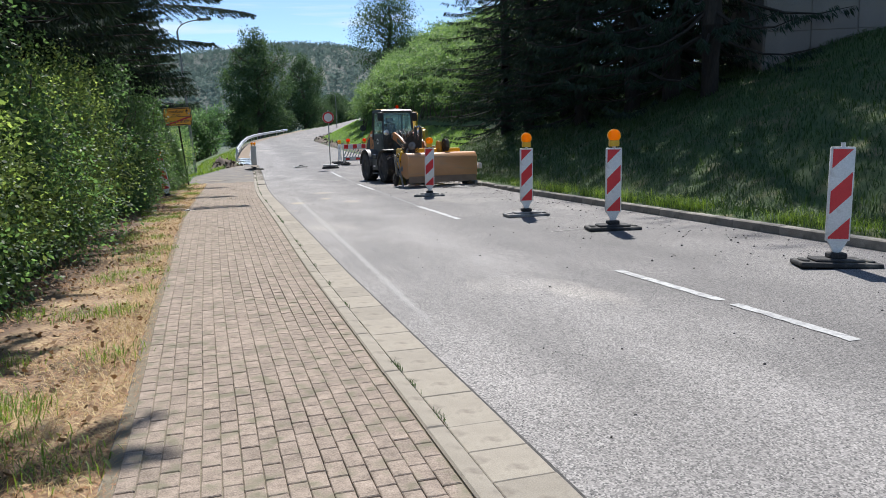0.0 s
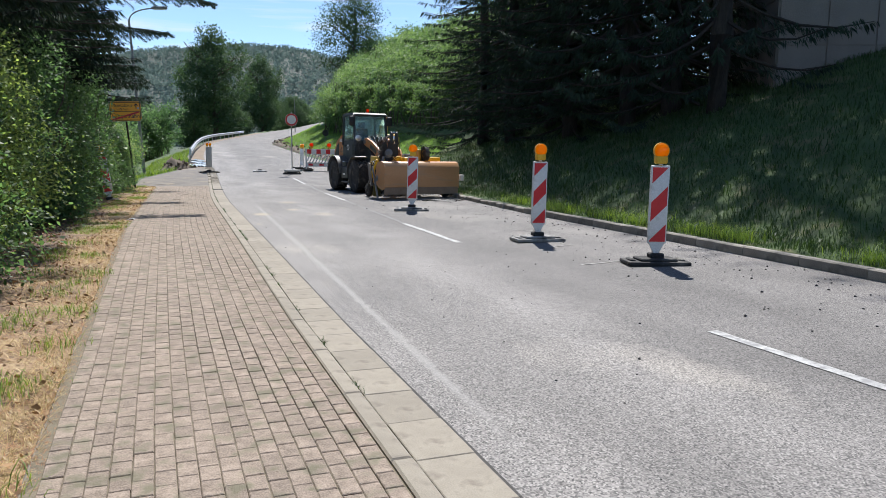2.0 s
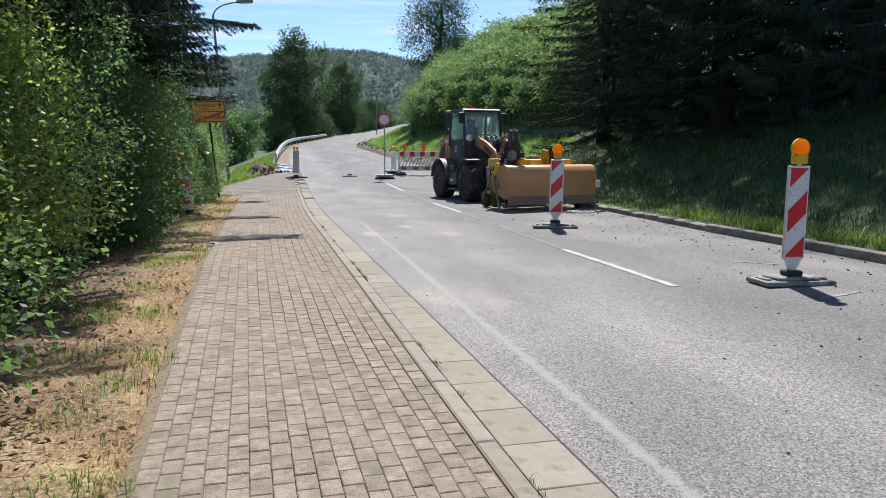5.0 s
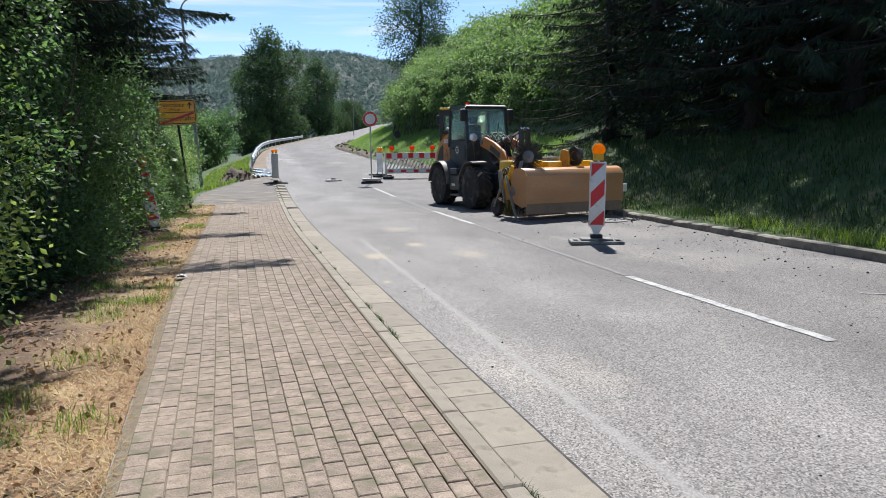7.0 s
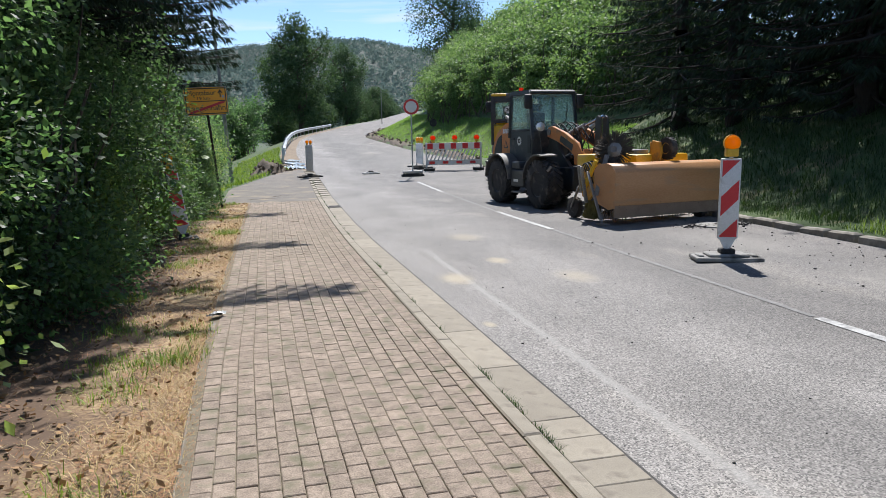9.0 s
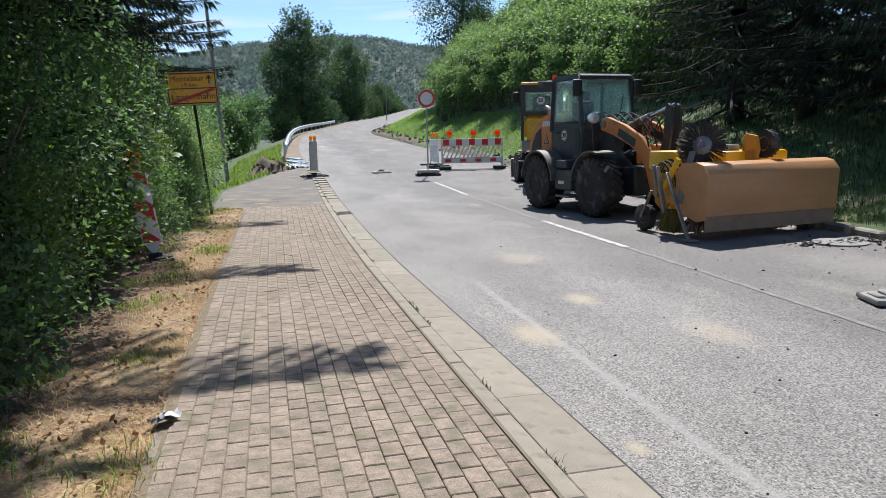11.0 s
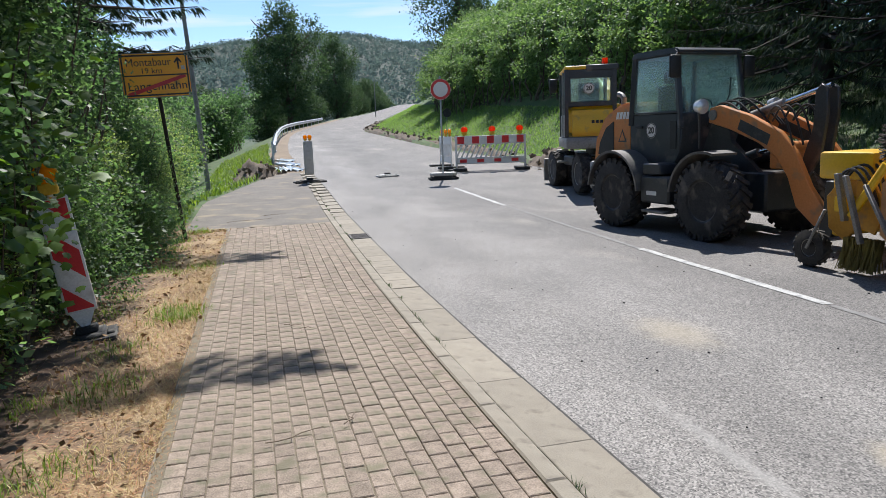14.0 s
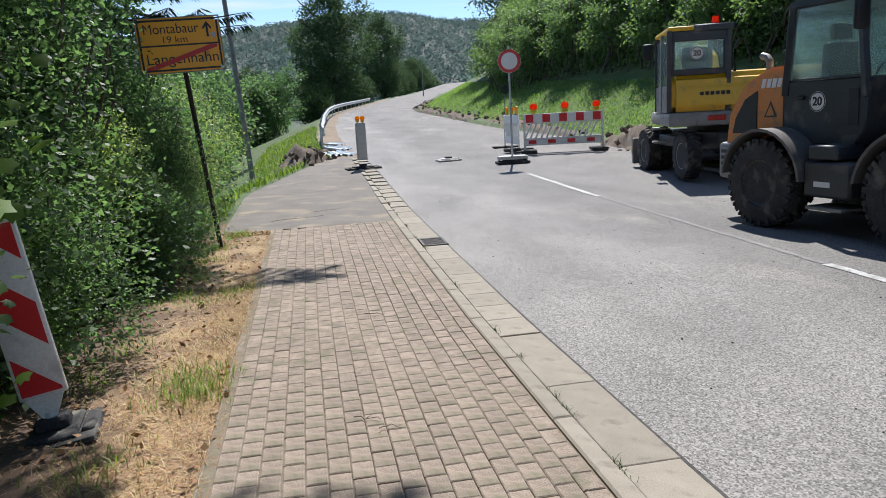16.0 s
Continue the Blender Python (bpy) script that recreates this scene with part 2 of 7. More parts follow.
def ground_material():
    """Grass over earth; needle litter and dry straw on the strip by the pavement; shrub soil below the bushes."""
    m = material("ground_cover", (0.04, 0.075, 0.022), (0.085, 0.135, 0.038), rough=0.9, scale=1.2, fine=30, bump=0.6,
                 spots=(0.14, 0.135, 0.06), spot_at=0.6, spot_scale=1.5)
    nt = m.node_tree
    N, L = nt.nodes, nt.links
    bs = N["Principled BSDF"]
    old = bs.inputs["Base Color"].links[0].from_socket
    tc = N.new("ShaderNodeTexCoord")
    sx = N.new("ShaderNodeSeparateXYZ")
    nn = N.new("ShaderNodeTexNoise")
    nn.inputs["Scale"].default_value, nn.inputs["Detail"].default_value = 1.7, 6
    L.new(tc.outputs["Object"], sx.inputs["Vector"])
    L.new(tc.outputs["Object"], nn.inputs["Vector"])
    n4 = N.new("ShaderNodeTexNoise")
    n4.inputs["Scale"].default_value, n4.inputs["Detail"].default_value = 38, 4
    L.new(tc.outputs["Object"], n4.inputs["Vector"])
    dry = N.new("ShaderNodeValToRGB")
    for el, p, c in zip((dry.color_ramp.elements[0], dry.color_ramp.elements[1]), (0.36, 0.66),
                        ((0.045, 0.03, 0.02, 1), (0.48, 0.37, 0.2, 1))):
        el.position, el.color = p, c
    el = dry.color_ramp.elements.new(0.5)
    el.color = (0.27, 0.172, 0.098, 1)
    av = N.new("ShaderNodeMath")
    av.operation = "MULTIPLY_ADD"
    av.inputs[1].default_value = 0.55
    hv = N.new("ShaderNodeMath")
    hv.operation = "MULTIPLY"
    hv.inputs[1].default_value = 0.45
    L.new(nn.outputs["Fac"], hv.inputs[0])
    L.new(n4.outputs["Fac"], av.inputs[0])
    L.new(hv.outputs[0], av.inputs[2])
    L.new(av.outputs[0], dry.inputs["Fac"])

    def band(sock, lo, hi, wob):
        ad = N.new("ShaderNodeMath")
        ad.operation = "MULTIPLY_ADD"
        ad.inputs[1].default_value = wob
        L.new(nn.outputs["Fac"], ad.inputs[0])
        L.new(sock, ad.inputs[2])
        mr = N.new("ShaderNodeMapRange")
        mr.interpolation_type = "SMOOTHSTEP"
        mr.inputs["From Min"].default_value, mr.inputs["From Max"].default_value = lo, hi
        L.new(ad.outputs[0], mr.inputs["Value"])
        return mr.outputs["Result"]

    def times(a, b):
        mu = N.new("ShaderNodeMath")
        mu.operation = "MULTIPLY"
        L.new(a, mu.inputs[0])
        L.new(b, mu.inputs[1])
        return mu.outputs[0]

    # Brown soil towards the bushes, darkened for their shade as well.
    soil = N.new("ShaderNodeMix")
    soil.data_type = "RGBA"
    soil.inputs["B"].default_value = (0.115, 0.073, 0.047, 1)
    L.new(band(sx.outputs["X"], 0.0, -0.6, 0.9), soil.inputs["Factor"])
    L.new(dry.outputs["Color"], soil.inputs["A"])
    ym = band(sx.outputs["Y"], 33.5, 32.0, 1.0)
    strip = times(times(band(sx.outputs["X"], -5.2, -4.4, 0.7), band(sx.outputs["X"], 3.0, 2.4, 0.2)), ym)
    mx = N.new("ShaderNodeMix")
    mx.data_type = "RGBA"
    L.new(strip, mx.inputs["Factor"])
    L.new(old, mx.inputs["A"])
    L.new(soil.outputs["Result"], mx.inputs["B"])
    # far wooded slopes
    far = N.new("ShaderNodeMix")
    far.data_type = "RGBA"
    far.inputs["B"].default_value = (0.045, 0.062, 0.048, 1)
    L.new(band(sx.outputs["Y"], 130, 260, 40.0), far.inputs["Factor"])
    L.new(mx.outputs["Result"], far.inputs["A"])
    L.new(far.outputs["Result"], bs.inputs["Base Color"])
    return m


M_ASPHALT = asphalt_material()
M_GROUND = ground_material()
M_BRICK = material("paver_concrete", (0.176, 0.137, 0.104), (0.384, 0.308, 0.246), rough=0.92, scale=16, fine=110, bump=0.8,
                   spots=(0.185, 0.165, 0.112), spot_at=0.58, spot_scale=8, rnd=0.12)
M_BRICKS = material("paver_concrete_far", (0.176, 0.137, 0.104), (0.384, 0.308, 0.246), rough=0.92, scale=16, fine=110, bump=0.8,
                    spots=(0.185, 0.165, 0.112), spot_at=0.58, spot_scale=8, island=0.12)
M_BED = material("joint_sand", (0.14, 0.118, 0.08), (0.24, 0.205, 0.145), rough=1, scale=14, fine=90, bump=0.5)
M_SLAB = material("gutter_concrete", (0.24, 0.21, 0.166), (0.342, 0.307, 0.247), rough=0.9, scale=5, fine=130, bump=0.3,
                  spots=(0.2, 0.172, 0.138), spot_at=0.6, spot_scale=7, rnd=0.1)
M_KERB = material("kerb_concrete", (0.2, 0.18, 0.15), (0.32, 0.295, 0.25), rough=0.9, scale=4, fine=90, bump=0.4,
                  spots=(0.13, 0.12, 0.1), spot_at=0.6, spot_scale=2.5, rnd=0.12)
M_APRON = material("dusty_apron_asphalt", (0.125, 0.112, 0.098), (0.215, 0.193, 0.166), rough=0.95, scale=1.6, fine=110, bump=0.5,
                   spots=(0.27, 0.225, 0.165), spot_at=0.6, spot_scale=1.4)
M_PAINT = material("road_paint", (0.33, 0.33, 0.32), (0.55, 0.55, 0.53), rough=0.7, scale=7, fine=70, bump=0.2,
                   spots=(0.26, 0.26, 0.255), spot_at=0.53, spot_scale=14)
M_DUST = material("dust_streak", (0.3, 0.29, 0.27), (0.42, 0.4, 0.37), rough=0.95, scale=6, fine=90, bump=0.4,
                  spots=(0.2, 0.195, 0.185), spot_at=0.5, spot_scale=16)
M_EARTH = material("dug_earth", (0.075, 0.055, 0.04), (0.19, 0.15, 0.11), rough=1, scale=5, fine=45, bump=0.9)
M_GRAVEL = material("asphalt_crumbs", (0.035, 0.033, 0.03), (0.09, 0.085, 0.08), rough=0.95, scale=20, fine=90, bump=0.5)
M_WHITE = material("white_plastic", (0.62, 0.62, 0.6), (0.8, 0.8, 0.78), rough=0.45, scale=4, fine=60, bump=0.05,
                   spots=(0.45, 0.43, 0.39), spot_at=0.63, spot_scale=6)
M_RED = material("red_sheeting", (0.58, 0.014, 0.02), (0.68, 0.024, 0.03), rough=0.4, scale=4, fine=70,
                 spots=(0.5, 0.06, 0.06), spot_at=0.7, spot_scale=7)
M_RUBBER = material("recycled_rubber", (0.018, 0.018, 0.019), (0.06, 0.058, 0.055), rough=0.85, scale=6, fine=80, bump=0.5,
                    spots=(0.16, 0.15, 0.13), spot_at=0.62, spot_scale=5)
M_GREYFOOT = material("dusty_footplate", (0.2, 0.195, 0.185), (0.36, 0.35, 0.33), rough=0.9, scale=5, fine=80, bump=0.4,
                      spots=(0.07, 0.068, 0.065), spot_at=0.6, spot_scale=4)
M_PALEFOOT = material("pale_footplate", (0.46, 0.45, 0.42), (0.62, 0.61, 0.58), rough=0.8, scale=5, fine=70, bump=0.3, spots=(0.25, 0.24, 0.22), spot_at=0.62, spot_scale=5)
M_STEEL = material("galvanised_steel", (0.36, 0.38, 0.4), (0.55, 0.57, 0.59), rough=0.45, metal=0.75, scale=5, fine=50, bump=0.06)
M_POST = material("weathered_post", (0.16, 0.165, 0.16), (0.3, 0.3, 0.29), rough=0.7, metal=0.3, scale=5, fine=40, bump=0.1)
M_BARK = material("bark", (0.05, 0.038, 0.028), (0.13, 0.105, 0.08), rough=0.95, scale=7, fine=40, bump=0.9, stretch=(1, 1, 0.25))
M_BARKDARK = material("spruce_bark", (0.018, 0.015, 0.013), (0.045, 0.038, 0.03), rough=0.95, scale=7, fine=40, bump=0.9, stretch=(1, 1, 0.25))
M_WALL = material("concrete_wall", (0.15, 0.135, 0.12), (0.22, 0.2, 0.18), rough=0.95, scale=1.3, fine=40, bump=0.3,
                  spots=(0.2, 0.18, 0.15), spot_at=0.6, spot_scale=1.2)
M_ROOF = material("roof_tile", (0.09, 0.06, 0.05), (0.16, 0.11, 0.09), rough=0.9, scale=4, fine=30, bump=0.3)
L_BUSH = leaf_material("hornbeam_leaf", (0.034, 0.072, 0.036), (0.15, 0.24, 0.11), (1.4, 1.55, 0.9), trans=0.6, gloss=0.55)
# Leaf of the sunlit shrubs, with the sunlight put into its paler green.
L_BRIGHT = leaf_material("sunlit_young_leaf", (0.1, 0.165, 0.055), (0.34, 0.44, 0.19), (1.4, 1.45, 0.7), trans=0.55, gloss=0.5)
L_DARK = leaf_material("maple_leaf", (0.032, 0.07, 0.036), (0.12, 0.205, 0.1), (1.4, 1.55, 0.9), trans=0.6, gloss=0.55)
L_NEEDLE = leaf_material("spruce_needle", (0.015, 0.029, 0.021), (0.042, 0.068, 0.046), (1.2, 1.3, 0.6), trans=0.15, rough=0.8, gloss=0.12)
L_HEDGE = leaf_material("hedge_leaf", (0.055, 0.11, 0.05), (0.24, 0.36, 0.16), (1.4, 1.45, 0.75), gloss=0.35, rough=0.55)
L_FAR = leaf_material("distant_leaf", (0.034, 0.064, 0.038), (0.1, 0.158, 0.082), (1.3, 1.4, 0.8), trans=0.35, gloss=0.12, rough=0.7)
# Woods leaf paled towards blue-grey: distance haze put into the leaf colour.
L_WOODS = leaf_material("hazed_woods_canopy", (0.105, 0.148, 0.142), (0.14, 0.185, 0.168), (1.15, 1.2, 1.1), trans=0.5, rough=1.0, gloss=0.0)
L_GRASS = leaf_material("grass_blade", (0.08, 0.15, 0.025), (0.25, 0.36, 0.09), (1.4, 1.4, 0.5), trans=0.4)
# Grass again in darker green; the shade on the bank put into its colour.
L_BANK = leaf_material("bank_shade_blade", (0.03, 0.066, 0.026), (0.065, 0.12, 0.042), (1.3, 1.3, 0.5), trans=0.35)
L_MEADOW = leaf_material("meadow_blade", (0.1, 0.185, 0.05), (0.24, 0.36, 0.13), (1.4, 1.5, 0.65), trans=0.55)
L_MAPLE = leaf_material("young_maple_leaf", (0.05, 0.11, 0.025), (0.15, 0.27, 0.06), (1.5, 1.5, 0.45), trans=0.5)
L_STRAW = leaf_material("dry_straw", (0.3, 0.2, 0.085), (0.7, 0.56, 0.27), (1.1, 1.0, 0.8), trans=0.25)
L_LITTER = leaf_material("needle_litter", (0.24, 0.095, 0.045), (0.55, 0.29, 0.16), (1.0, 0.9, 0.8), trans=0.1, rough=0.8)
M_TWIG = material("dry_twig", (0.13, 0.095, 0.065), (0.27, 0.21, 0.15), rough=0.9, scale=8, fine=60)
L_DEAD = leaf_material("dead_leaf", (0.11, 0.06, 0.03), (0.42, 0.26, 0.13), (1.0, 0.9, 0.8), trans=0.1, rough=0.8)


# ---- mesh helpers ----
def bm_box(bm, x0, x1, y0, y1, z0, z1, bevel=0.0, seg=1):
    res = bmesh.ops.create_cube(bm, size=1, matrix=Matrix.Translation(((x0 + x1) / 2, (y0 + y1) / 2, (z0 + z1) / 2))
                                @ Matrix.Diagonal((x1 - x0, y1 - y0, z1 - z0, 1)))
    if bevel:
        es = list({e for v in res["verts"] for e in v.link_edges})
        bmesh.ops.bevel(bm, geom=es, offset=bevel, segments=seg, affect="EDGES", profile=0.5)
    return res["verts"]


def bm_cyl(bm, p, q, r1, r2=None, seg=14, caps=True):
    p, q = Vector(p), Vector(q)
    d = q - p
    m = Matrix.Translation((p + q) / 2) @ d.to_track_quat("Z", "Y").to_matrix().to_4x4()
    return bmesh.ops.create_cone(bm, cap_ends=caps, segments=seg, radius1=r1, radius2=r1 if r2 is None else r2, depth=d.length, matrix=m)["verts"]


def bm_prism(bm, outline, y0, y1, bevel=0.0, seg=1):
    """An outline in x and z, drawn out along y."""
    a = [bm.verts.new((x, y0, z)) for x, z in outline]
    b = [bm.verts.new((x, y1, z)) for x, z in outline]
    fs = [bm.faces.new(a), bm.faces.new(b[::-1])]
    n = len(a)
    for i in range(n):
        fs.append(bm.faces.new((a[i], b[i], b[(i + 1) % n], a[(i + 1) % n])))
    bmesh.ops.recalc_face_normals(bm, faces=fs)
    if bevel:
        bmesh.ops.bevel(bm, geom=list({e for f in fs for e in f.edges}), offset=bevel, segments=seg, affect="EDGES")


def bm_tube(bm, pts, r, seg=8, r_end=None):
    """A round bar or hose along points."""
    pts = [Vector(p) for p in pts]
    rings = []
    for i, p in enumerate(pts):
        d = (pts[min(i + 1, len(pts) - 1)] - pts[max(i - 1, 0)]).normalized()
        q = d.to_track_quat("Z", "Y")
        rr = r if r_end is None else r + (r_end - r) * i / (len(pts) - 1)
        rings.append([bm.verts.new(p + q @ Vector((rr * math.cos(k * math.tau / seg), rr * math.sin(k * math.tau / seg), 0))) for k in range(seg)])
    for a, b in zip(rings, rings[1:]):
        for k in range(seg):
            bm.faces.new((a[k], a[(k + 1) % seg], b[(k + 1) % seg], b[k]))
    bm.faces.new(rings[0][::-1])
    bm.faces.new(rings[-1])


def bm_lathe(bm, prof, axis_m=None, seg=28, ring=False):
    """A profile of (radius, height) turned round z, then placed by axis_m."""
    axis_m = axis_m or Matrix()
    rings = [[bm.verts.new(axis_m @ Vector((r * math.cos(k * math.tau / seg), r * math.sin(k * math.tau / seg), z))) for k in range(seg)] for r, z in prof]
    for a, b in zip(rings, rings[1:] + rings[:1] if ring else rings[1:]):
        for k in range(seg):
            bm.faces.new((a[k], a[(k + 1) % seg], b[(k + 1) % seg], b[k]))
    if not ring:
        bm.faces.new(rings[0][::-1])
        bm.faces.new(rings[-1])


def arc(p0, p1, p2, n=9):
    """A bow through three control points."""
    p0, p1, p2 = Vector(p0), Vector(p1), Vector(p2)
    return [p0 * (1 - t) ** 2 + p1 * 2 * t * (1 - t) + p2 * t * t for t in (i / (n - 1) for i in range(n))]


def finish(bm, name, mat, smooth=False):
    bmesh.ops.recalc_face_normals(bm, faces=bm.faces)
    me = bpy.data.meshes.new(name)
    bm.to_mesh(me)
    bm.free()
    for mm in (mat if isinstance(mat, (list, tuple)) else [mat]):
        me.materials.append(mm)
    if smooth:
        me.shade_smooth()
        me.set_sharp_from_angle(angle=radians(38))
    return me


def part(name, bm, mat, parent, label="", smooth=True):
    ob = new(name, finish(bm, name, mat, smooth))
    ob.parent = parent
    return tagged(ob, label)


def thing(name, m, label, category, group="", kind=""):
    ob = new(name)
    ob.empty_display_size = 0.2
    ob.matrix_world = m
    return tagged(ob, label, category, group, kind)


def mesh_np(name, verts, faces, mat):
    """A mesh out of numpy arrays: verts n x 3, faces m x k."""
    me = bpy.data.meshes.new(name)
    k = faces.shape[1]
    me.vertices.add(len(verts))
    me.vertices.foreach_set("co", np.ascontiguousarray(verts, dtype=np.float32).ravel())
    me.loops.add(faces.size)
    me.loops.foreach_set("vertex_index", np.ascontiguousarray(faces, dtype=np.int32).ravel())
    me.polygons.add(len(faces))
    me.polygons.foreach_set("loop_start", np.arange(0, faces.size, k, dtype=np.int32))
    me.update(calc_edges=True)
    me.validate()
    me.materials.append(mat)
    return me


def leaves(name, cen, along, normal, length, width, mat):
    """One kite-shaped leaf at each centre, pointing along, facing normal."""
    along = along / np.linalg.norm(along, axis=1, keepdims=True)
    side = np.cross(normal, along)
    side /= np.linalg.norm(side, axis=1, keepdims=True) + 1e-9
    up = np.cross(along, side)
    n = len(cen)
    length, width = np.broadcast_to(length, n)[:, None], np.broadcast_to(width, n)[:, None]
    v = np.empty((n, 4, 3))
    v[:, 0] = cen - along * length * 0.5
    v[:, 1] = cen + side * width * 0.5 - up * width * 0.12
    v[:, 2] = cen + along * length * 0.5 - up * length * 0.08
    v[:, 3] = cen - side * width * 0.5 - up * width * 0.12
    return mesh_np(name, v.reshape(-1, 3), np.arange(n * 4).reshape(-1, 4), mat)


def unit(rng, n):
    v = rng.normal(size=(n, 3))
    return v / np.linalg.norm(v, axis=1, keepdims=True)


# ---- lie of the land ----
def lerp_at(y, ys, vs):
    return np.interp(y, ys, vs)


def road_z(y):
    return lerp_at(y, [32, 36, 40, 45, 53, 67, 100, 150, 200, 330], [0, 0.08, 0.24, 0.45, 0.82, 1.5, 2.75, 5.0, 8.3, 14.5])


def road_h(x, y):
    """Height of the road surface, which rises a little towards the bank."""
    return road_z(y) + 0.011 * np.clip(np.asarray(x, float) - 2.2, 0, 7)


def pave_left(y):
    return lerp_at(y, [-8, 3.8, 6, 11.5, 16, 22, 31], [0.62, 0.33, 0.24, 0.07, -0.05, -0.03, 0.06])


def kerb_x(y):
    return lerp_at(y, [-8, 2, 8, 14, 22, 25, 29, 37, 43], [2.0, 1.95, 1.86, 1.845, 1.80, 1.83, 1.93, 2.16, 2.22])


def gutter_out(y):
    return kerb_x(y) + 0.315


def road_left(y):
    return np.where(y < 43, gutter_out(y), lerp_at(y, [43, 45, 53, 60, 70, 77, 84, 100, 132, 164, 198, 330], [2.53, 2.3, 2.3, 2.6, 3.3, 4.1, 5.2, 8.5, 15.9, 25.5, 36.3, 88]))


def road_right(y):
    return lerp_at(y, [-8, 6, 17, 21, 24, 34, 38, 45, 48, 51, 54, 60, 67, 73, 80, 88, 100, 134, 163, 183, 200, 330],
                   [8.4, 8.28, 8.27, 8.5, 8.62, 9.0, 9.8, 10.0, 9.6, 9.25, 9.1, 9.0, 8.85, 9.0, 10.1, 11.9, 14.5, 22.9, 31.2, 37.5, 43, 95])


def smooth(a, b, v):
    t = np.clip((v - a) / (b - a), 0, 1)
    return t * t * (3 - 2 * t)


def ground_z(x, y):
    """Height of the ground sheet: road bed, bank on one side, falling verge on the other, valley and wooded hills."""
    x, y = np.asarray(x, float), np.asarray(y, float)
    z = road_z(y)
    left = np.where(y < 31.0, pave_left(y), np.where(y < 43, lerp_at(y, [31, 36, 43], [-0.75, -0.7, 1.3]), road_left(y) - 0.9))
    right = road_right(y)
    dl, dr = left - x, x - right
    bed = np.where((x > left + 0.04) & (x < right + 0.1), -0.10, 0.0)
    drop = np.where(dl > 1.3, -0.32 * (dl - 1.3), 0.0)
    drop = np.where(y > 31, np.where(dl > 0.3, -0.38 * (dl - 0.3), 0), drop)
    drop = -6.0 * np.tanh(-drop / 6.0)
    bank = np.where(dr > 0.15, 0.10 + 0.06 * np.clip(dr, 0, 1.0) + 0.47 * np.clip(dr - 1.0, 0, None), 0.0)
    top = 4.7
    bank = np.where(bank > 3.0, 3.0 + (top - 3.0) * np.tanh((bank - 3.0) / (top - 3.0)), bank)
    near = z + bed + drop + bank + 0.011 * np.clip(x - 2.2, 0, 7)
    wob = 1 + 0.10 * np.sin(x / 190.0 + 0.6) + 0.05 * np.sin(x / 71.0) + 0.03 * np.sin(x / 33.0 + y / 90)
    far = 179 * wob * smooth(260, 1650, y) - 9 + 4 * np.sin(x / 60.0) * np.sin(y / 80.0)
    w = smooth(150, 420, np.hypot(np.clip(y, 0, None), x * 0.6))
    return near * (1 - w) + far * w


def axis_steps(parts):
    out = []
    for a, b, n in parts:
        out += list(np.linspace(a, b, n, endpoint=False))
    return np.array(out + [parts[-1][1]])


gx = axis_steps([(-3000, -600, 12), (-600, -120, 24), (-120, -30, 24), (-30, -8, 26), (-8, 3, 74), (3, 8, 8), (8, 13, 40), (13, 30, 34), (30, 120, 30), (120, 700, 40), (700, 3000, 14)])
gy = axis_steps([(-400, -20, 10), (-20, 48, 120), (48, 130, 70), (130, 500, 50), (500, 1800, 60), (1800, 4200, 10)])
GX, GY = np.meshgrid(gx, gy)
GZ = ground_z(GX, GY)
near_mask = (np.abs(GX) < 30) & (GY < 60)
GZ = GZ + np.where(near_mask & ((GX < pave_left(GY) - 0.1) | (GX > road_right(GY) + 0.3)), 0.03 * np.sin(GX * 3.1 + GY * 1.7) * np.sin(GY * 2.3 - GX), 0)
nxg, nyg = len(gx), len(gy)
idx = np.arange(nxg * nyg).reshape(nyg, nxg)
gf = np.stack([idx[:-1, :-1], idx[:-1, 1:], idx[1:, 1:], idx[1:, :-1]], -1).reshape(-1, 4)
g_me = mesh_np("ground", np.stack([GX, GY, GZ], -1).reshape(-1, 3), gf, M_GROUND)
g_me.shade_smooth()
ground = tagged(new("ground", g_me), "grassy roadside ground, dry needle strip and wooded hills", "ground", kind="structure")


def ribbon(name, ys, left_f, right_f, lift, mat, nx=10):
    X = np.stack([left_f(ys) + (right_f(ys) - left_f(ys)) * k / nx for k in range(nx + 1)], 1)
    Y = np.repeat(ys[:, None], nx + 1, 1)
    Z = road_h(X, Y) + lift
    i = np.arange(X.size).reshape(X.shape)
    f = np.stack([i[:-1, :-1], i[:-1, 1:], i[1:, 1:], i[1:, :-1]], -1).reshape(-1, 4)
    me = mesh_np(name, np.stack([X, Y, Z], -1).reshape(-1, 3), f, mat)
    me.shade_smooth()
    return new(name, me)


road = tagged(ribbon("road", axis_steps([(-20, 45, 65), (45, 330, 100)]), road_left, road_right, 0.0, M_ASPHALT, 14),
              "worn grey asphalt road with pale aggregate and dust", "road", kind="structure")
apron = tagged(ribbon("pavement_apron", axis_steps([(30.95, 43.2, 16)]), lambda y: lerp_at(y, [30.9, 36, 43.3], [-0.75, -0.7, 1.35]),
                      lambda y: kerb_x(y) - 0.11, 0.012, M_APRON, 6), "dusty asphalt apron at the end of the paving", "pavement", kind="structure")

M_SHOULDER = material("bare_shoulder", (0.17, 0.125, 0.085), (0.3, 0.235, 0.165), rough=1, scale=2, fine=50, bump=0.7)
tagged(ribbon("road_shoulder", axis_steps([(43.2, 120, 60)]), lambda y: road_left(y) - 1.05, lambda y: road_left(y) + 0.01, -0.012, M_SHOULDER, 3),
       "trodden bare earth shoulder beside the guard rail", "shoulder", kind="structure")

